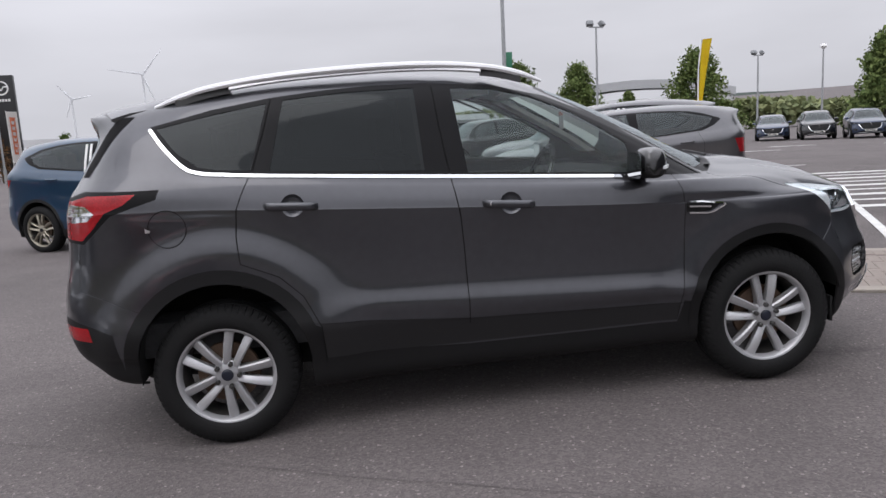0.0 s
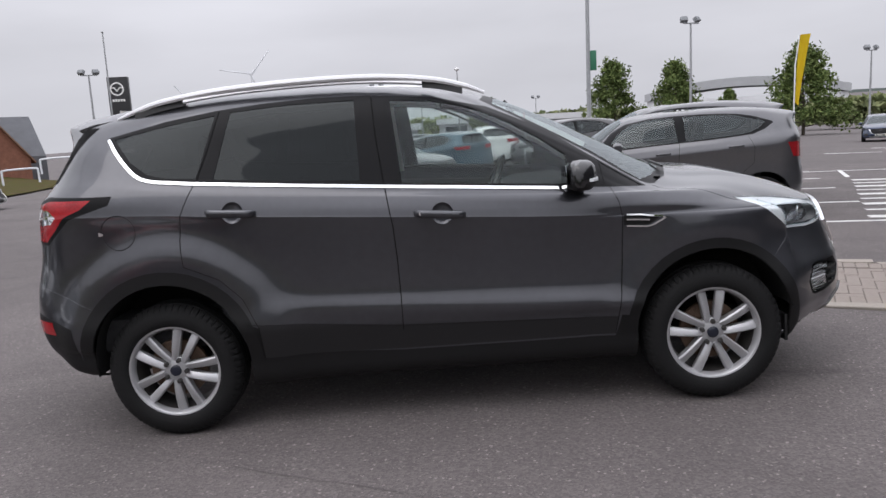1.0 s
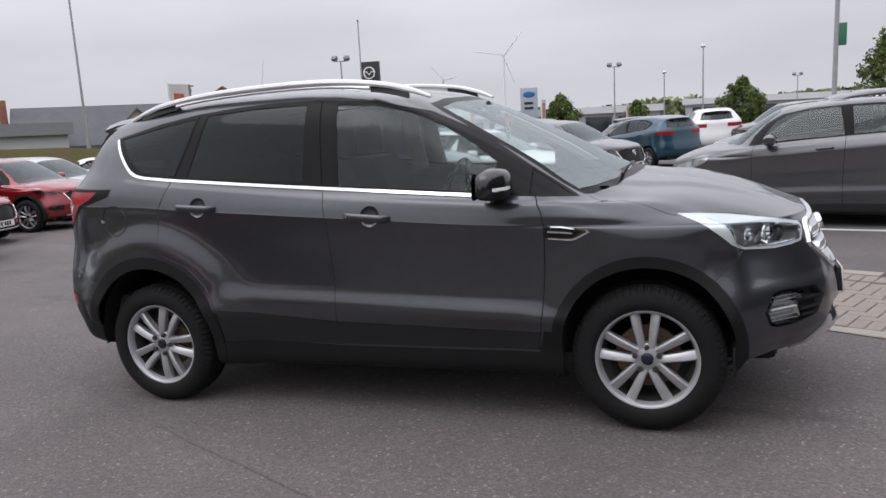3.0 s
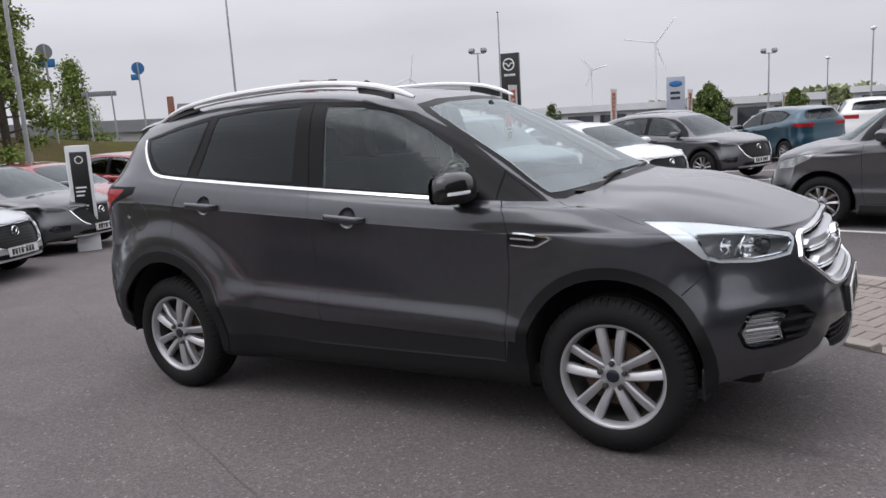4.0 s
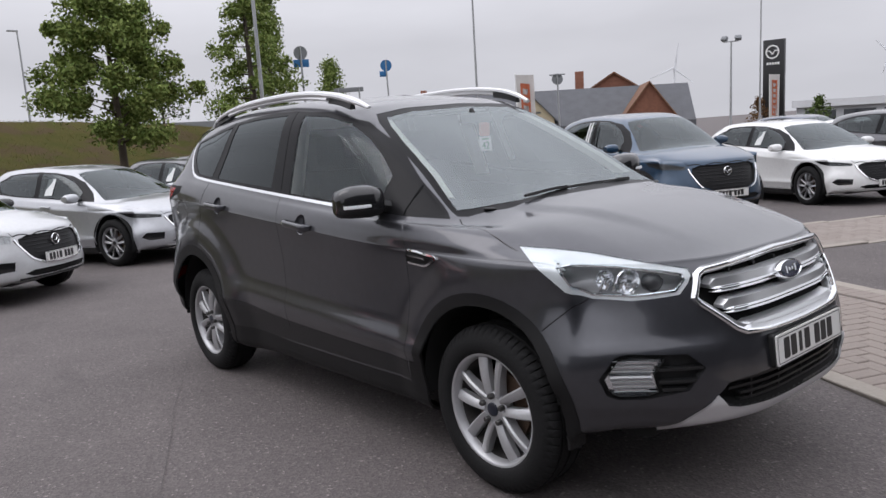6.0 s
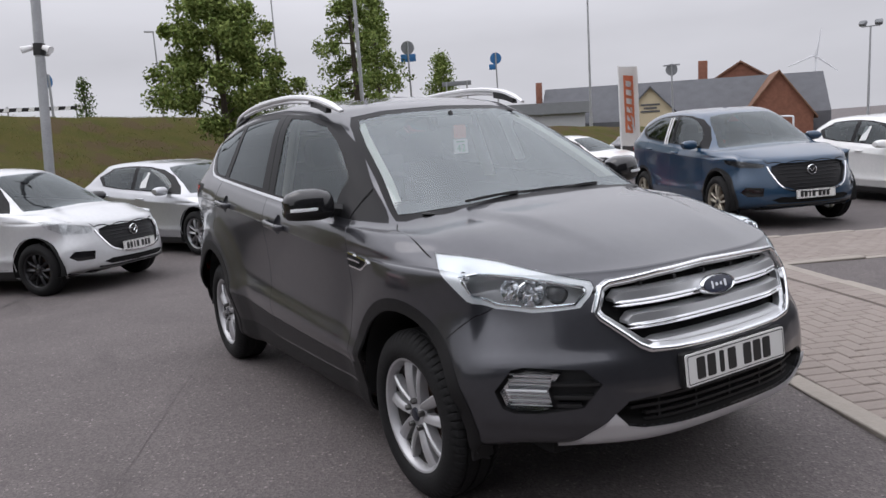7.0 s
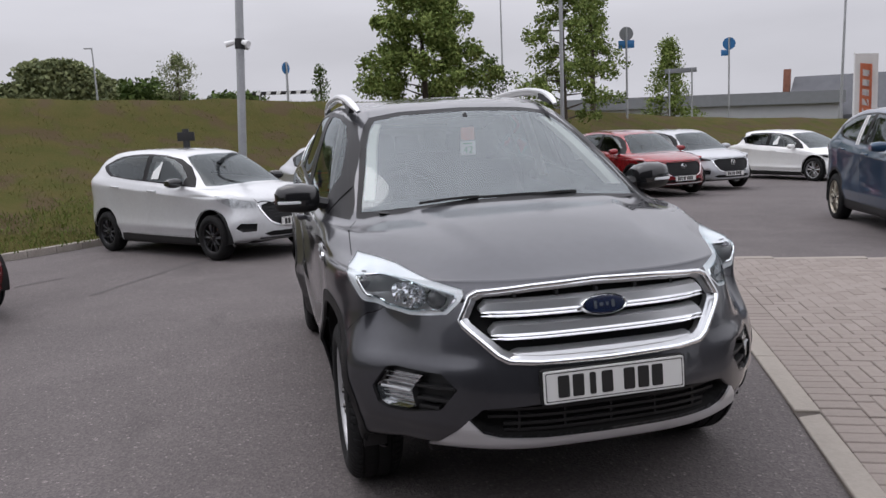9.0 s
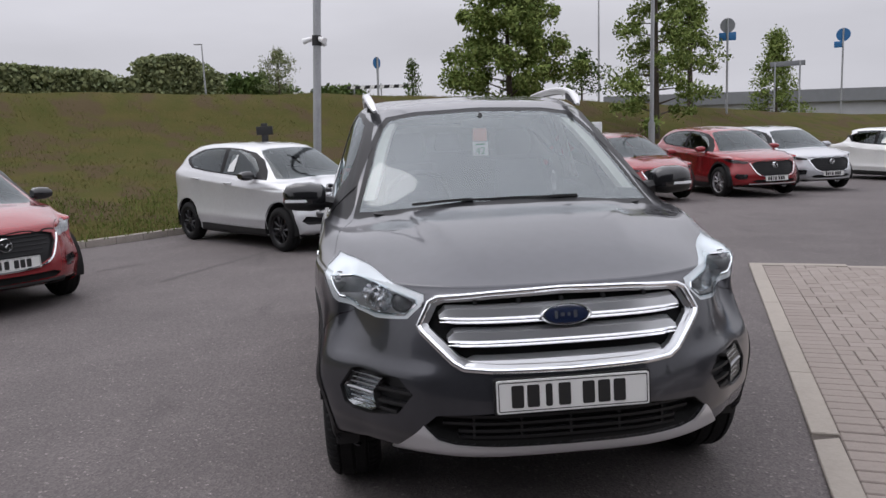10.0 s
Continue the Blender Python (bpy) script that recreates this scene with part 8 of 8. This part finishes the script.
bm = bmesh.new()
prism(bm, [(0, 0), (9, 0), (9, 3.2), (4.5, 7.0), (0, 3.2)], 27, pose(-14, 0, 0, 90, 0, 90))
part("long_roof_block", bm, slate, pub)
gable("cream_gable", -3.0, -1.2, 4.4, 6.3, 4.0, 5, cream, slate)
gable("brick_gable", 8.2, -2.6, 5.8, 6.9, 3.1, 7, brick, clay_tile)
gable("tall_brick_gable", 5.6, 5.5, 7.0, 8.5, 6.3, 6, brick, clay_tile)
bm = bmesh.new()
box(bm, 1.6, 6.0, 5.5, 2.5, 6.8, 8.9, .03)
part("chimney", bm, brick, pub)
bm = bmesh.new()
box(bm, -14.8, 3.2, 4.5, -14.2, 3.8, 7.7, .03)
part("chimney", bm, brick, pub)
for i in range(3):
    bm = bmesh.new()
    box(bm, -3.9 + .3 * (i % 2), -1.26, 4.55 - .32 * i, -2.1 - .3 * (i % 2), -1.21, 4.72 - .32 * i)
    part("letter_bar", bm, slate, pub)

# showrooms and sheds beyond the yard
def shed(x, y, length, deep, top, face, roof, wall, label, arch=0.0, glaze=False):
    z = yard_z(x, y) - .2
    h = top - z
    root = tagged(empty("shed", pose(x, y, z, 0, TILT, face)), label, "building", "sheds")
    bm = bmesh.new()
    box(bm, -length / 2, 0, 0, length / 2, deep, h * .82, .05)
    part("wall", bm, wall, root)
    bm = bmesh.new()
    n = 24
    up, dn = [], []
    for i in range(n + 1):
        u = -length / 2 - .4 + (length + .8) * i / n
        c = arch * (1 - (2 * i / n - 1) ** 2)
        up.append((u, h + c))
        dn.append((u, h * .80 if not arch else h * .80 + c * .9))
    prism(bm, dn + list(reversed(up)), -deep - .8, Matrix.Translation((0, -.5, 0)) @ pose(0, 0, 0, 90, 0, 0))
    bmesh.ops.recalc_face_normals(bm, faces=bm.faces[:])
    part("roof", bm, roof, root)
    if glaze:
        for i in range(int(length / 4)):
            bm = bmesh.new()
            u = -length / 2 + 1 + 4 * i
            box(bm, u, -.08, .2, u + 3.2, .05, h * .7, .02)
            part("window", bm, dark_glazing, root)
    return root


shed(-20, 90, 34, 18, 2.0, 12, shed_roof, shed_wall, "long pale showroom with a white roof edge", glaze=True)
shed(12, 112, 26, 20, 1.6, 0, shed_roof, shed_wall, "long pale showroom with a white roof edge", glaze=True)
shed(54, 136, 34, 25, 3.1, -22, shed_wall, shed_roof, "wide grey shed with a shallow arched roof", arch=2.2)
# added out of view: a dark block that dims reflections in the car's nose
shed(13.0, -6, 27, 14, 6.6, -90, sign_grey, totem_black, "dark-clad showroom with tall dark glazing", glaze=True)
shed(-56, 34, 28, 8, 4.2, 58, sign_grey, shed_wall, "low grey flat-roofed building past the bank")


def turbine(bearing, d, hub, blade, spin, label):
    a = radians(bearing)
    x, y = -d * math.sin(a), d * math.cos(a)
    root = tagged(empty("wind_turbine", pose(x, y, -20, 0, TILT, bearing)), label, "wind turbine", "wind turbines")
    bm = bmesh.new()
    tube(bm, (0, 0, 0), (0, 0, hub + 20), d * .0015, d * .0009, 12)
    part("tower", bm, far_metal, root)
    for k in range(3):
        t = radians(spin + 120 * k)
        bm = bmesh.new()
        dr = Vector((math.sin(t), 0, math.cos(t)))
        c = Vector((0, -d * .005, hub + 20))
        sd = Vector((math.cos(t), 0, -math.sin(t)))
        loft(bm, [[c + dr * blade * q + sd * w * d + Vector((0, dy * d, 0)) for w, dy in ((-.0006, 0), (0, .0004), (.0018 * (1 - q) + .0002, 0), (0, -.0004))] for q in (0, .15, .5, 1)])
        part("blade", bm, far_metal, root)
    bm = bmesh.new()
    box(bm, -d * .0015, -d * .005, hub + 20 - d * .0015, d * .0015, d * .006, hub + 20 + d * .0015, d * .0004)
    part("nacelle", bm, far_metal, root)


turbine(14.7, 700, 56, 27, 40, "white three-bladed wind turbine far off")
turbine(19.3, 1200, 65, 26, -40, "white three-bladed wind turbine far off")
turbine(32.7, 1100, 70, 34, 10, "white three-bladed wind turbine far off")

# low hoop rails on the grass
for x, y in ((-17.6, 25.0), (-16.2, 25.8), (-14.9, 26.4)):
    bm = bmesh.new()
    z = yard_z(x, y)
    pts = [(-.65, 0, -.1), (-.65, 0, .38), (-.58, 0, .48), (0, 0, .50), (.58, 0, .48), (.65, 0, .38), (.65, 0, -.1)]
    sweep(bm, catmull(pts, 4), ring_shape(.04, 8), up=(0, 1, 0))
    ob = tagged(link("hoop_rail", bm, far_metal), "low pale metal hoop rail on the grass", "rail", "hoop rails")
    ob.matrix_basis = pose(x, y, near_bank(x, y), 0, 0, 28)

# striped barrier on the crest of the bank, by the roundabout
bz = near_bank(-34, .4)
cb = tagged(empty("chevron_barrier", pose(-34, .4, bz, 0, 0, 0)), "long black and white striped barrier on the bank crest", "barrier")
bm = bmesh.new()
box(bm, -.05, -1.75, 4.10 - bz, .0, 1.75, 4.27 - bz, .01)
bd2 = part("board", bm, black_plastic, cb)
for i in range(7):
    bm = bmesh.new()
    y = -1.6 + .5 * i
    prism(bm, [(y, 4.11 - bz), (y + .22, 4.11 - bz), (y + .28, 4.26 - bz), (y + .06, 4.26 - bz)], .006, Matrix(((0, 0, 1, 0), (1, 0, 0, 0), (0, 1, 0, 0), (0, 0, 0, 1))))
    part("stripe", bm, white_plastic, bd2)
for y in (-1.4, 0, 1.4):
    bm = bmesh.new()
    tube(bm, (-.09, y, -.1), (-.09, y, 4.35 - bz), .035, .035, 8)
    part("post", bm, galvanised, cb)


# ---- block paving beside the grey car: each block a piece ----
def build_paving():
    a, b = Vector((4.26, .66)), Vector((-1.56, 3.32))
    along = (b - a).normalized()
    across = Vector((-along.y, along.x)) * -1
    root = tagged(empty("paving"), "buff herringbone block paving with a pale edging course", "pavement", kind="structure")
    deg = math.degrees(math.atan2(along.y, along.x))
    u0, u1, bay, wide, leg = -3.0, 6.42, 4.60, 1.80, 6.5

    def at(u, v):
        p = a + along * u + across * v
        return p, yard_z(p.x, p.y)

    def sheet(lo_u, hi_u, lo_v, hi_v):
        bed = bmesh.new()
        us, vs = np.linspace(lo_u, hi_u, 13), np.linspace(lo_v, hi_v, 8)
        g = [[bed.verts.new((*at(u, v)[0], at(u, v)[1] + .004)) for v in vs] for u in us]
        for p, q in zip(g, g[1:]):
            for k in range(7):
                bed.faces.new((p[k], q[k], q[k + 1], p[k + 1]))
        part("joint_sand", bed, joint_sand, root)

    sheet(u0, u1, 0, wide)
    sheet(bay, u1, wide, leg)

    def block_mesh(l, w, mat, bev=.005):
        bm = bmesh.new()
        box(bm, -l / 2, -w / 2, -.05, l / 2, w / 2, .012, bev, seg=1)
        me = bpy.data.meshes.new("block")
        bm.to_mesh(me)
        bm.free()
        me.materials.append(mat)
        return me

    edge = block_mesh(.893, .122, edging_mat)
    slab, half = block_mesh(.196, .096, paver_mat), block_mesh(.096, .096, paver_mat)
    r = random.Random(9)

    def kerb_run(p0, p1):
        """Pale edging stones end to end between two places of the plan."""
        d = Vector(p1) - Vector(p0)
        n = max(1, round(d.length / .9))
        for i in range(n):
            c = Vector(p0) + d * ((i + .5) / n)
            p, z = at(*c)
            ob = new("edging_block", edge)
            ob.parent = root
            turn = deg if abs(d.x) > abs(d.y) else deg + 90
            ob.matrix_basis = pose(p.x, p.y, z + .003, 0, 0, turn) @ Matrix.Diagonal((d.length / n / .9, 1, 1, 1))

    e = .0625
    kerb_run((u0, e), (u1 - .125, e))
    kerb_run((u1 - e, 0), (u1 - e, leg))
    kerb_run((u0, wide - e), (bay, wide - e))
    kerb_run((bay + e, wide - .125), (bay + e, leg))

    def paved(x, y):
        """Whether one square of the block grid lies in the field inside the soldier courses."""
        u, v = .1 * x + .05, .375 + .1 * y
        strip = u0 < u < u1 - .14 and .33 < v < wide - .33
        arm = bay + .14 < u < u1 - .14 and .33 < v < leg
        return strip or arm

    places = []
    # a soldier course inside each edging, then herringbone between
    for i in range(int((u1 - .125 - u0) / .1)):
        places.append((u0 + .05 + .1 * i, .125 + .1, 90, 1))
    for i in range(int((bay - u0) / .1)):
        places.append((u0 + .05 + .1 * i, wide - .125 - .1, 90, 1))
    for x in range(int(u0 / .1) - 4, int(u1 / .1) + 4):
        for y in range(-1, int(leg / .1) + 2):
            k = (x - y) % 4
            if k not in (0, 3):
                continue
            one, two = (x, y), ((x + 1, y) if k == 0 else (x, y + 1))
            got = [c for c in (one, two) if paved(*c)]
            if got:
                u = sum(.1 * c[0] + .05 for c in got) / len(got)
                v = sum(.375 + .1 * c[1] for c in got) / len(got)
                places.append((u, v, 0 if k == 0 else 90, len(got) - 1))
    # the stretch past the car's nose is laid block by block
    places.sort(key=lambda q: math.hypot(q[0] - 1.2, q[1] - .4))
    verts, faces = [], []
    for n, (u, v, t, whole) in enumerate(places):
        p, z = at(u, v)
        m = pose(p.x, p.y, z + r.uniform(-.001, .002), r.uniform(-.4, .4), r.uniform(-.4, .4), deg + t + r.uniform(-.7, .7))
        if n < 300:
            ob = new("paving_block", slab if whole else half)
            ob.parent = root
            ob.matrix_basis = m
        else:
            k = len(verts)
            e = .098 if whole else .048
            for du, dv, dz in ((e, .048, -.02), (e, .048, .008), (e - .004, .044, .012)):
                verts += [m @ Vector((sx * du, sy * dv, dz)) for sx, sy in ((-1, -1), (1, -1), (1, 1), (-1, 1))]
            faces += [(k + 4 * h + q, k + 4 * h + (q + 1) % 4, k + 4 * h + 4 + (q + 1) % 4, k + 4 * h + 4 + q) for h in (0, 1) for q in range(4)]
            faces.append((k + 8, k + 9, k + 10, k + 11))
    me = bpy.data.meshes.new("paving_rest")
    me.from_pydata([tuple(q) for q in verts], [], faces)
    me.materials.append(paver_stuff)
    ob = new("paving_rest", me)
    ob.parent = root
    ob["kind"] = "stuff"


def island_material(name, lo, hi):
    m = material(name, lo, .85, vary=.15, scale=4, bump=.4)
    nt = m.node_tree
    g, mx = nt.nodes.new("ShaderNodeNewGeometry"), nt.nodes.new("ShaderNodeMix")
    mx.data_type = "RGBA"
    mx.inputs["A"].default_value, mx.inputs["B"].default_value = (*lo, 1), (*hi, 1)
    nt.links.new(g.outputs["Random Per Island"], mx.inputs["Factor"])
    nt.links.new(mx.outputs["Result"], nt.nodes["Principled BSDF"].inputs["Base Color"])
    return m


paver_stuff = island_material("paver_rest", (.212, .179, .158), (.256, .219, .195))
joint_sand = material("joint_sand", (.085, .070, .060), .95, vary=.3, scale=12)
edging_mat = material("edging_block", (.29, .26, .225), .85, vary=.15, scale=3, bump=.3, piece=.2)
build_paving()
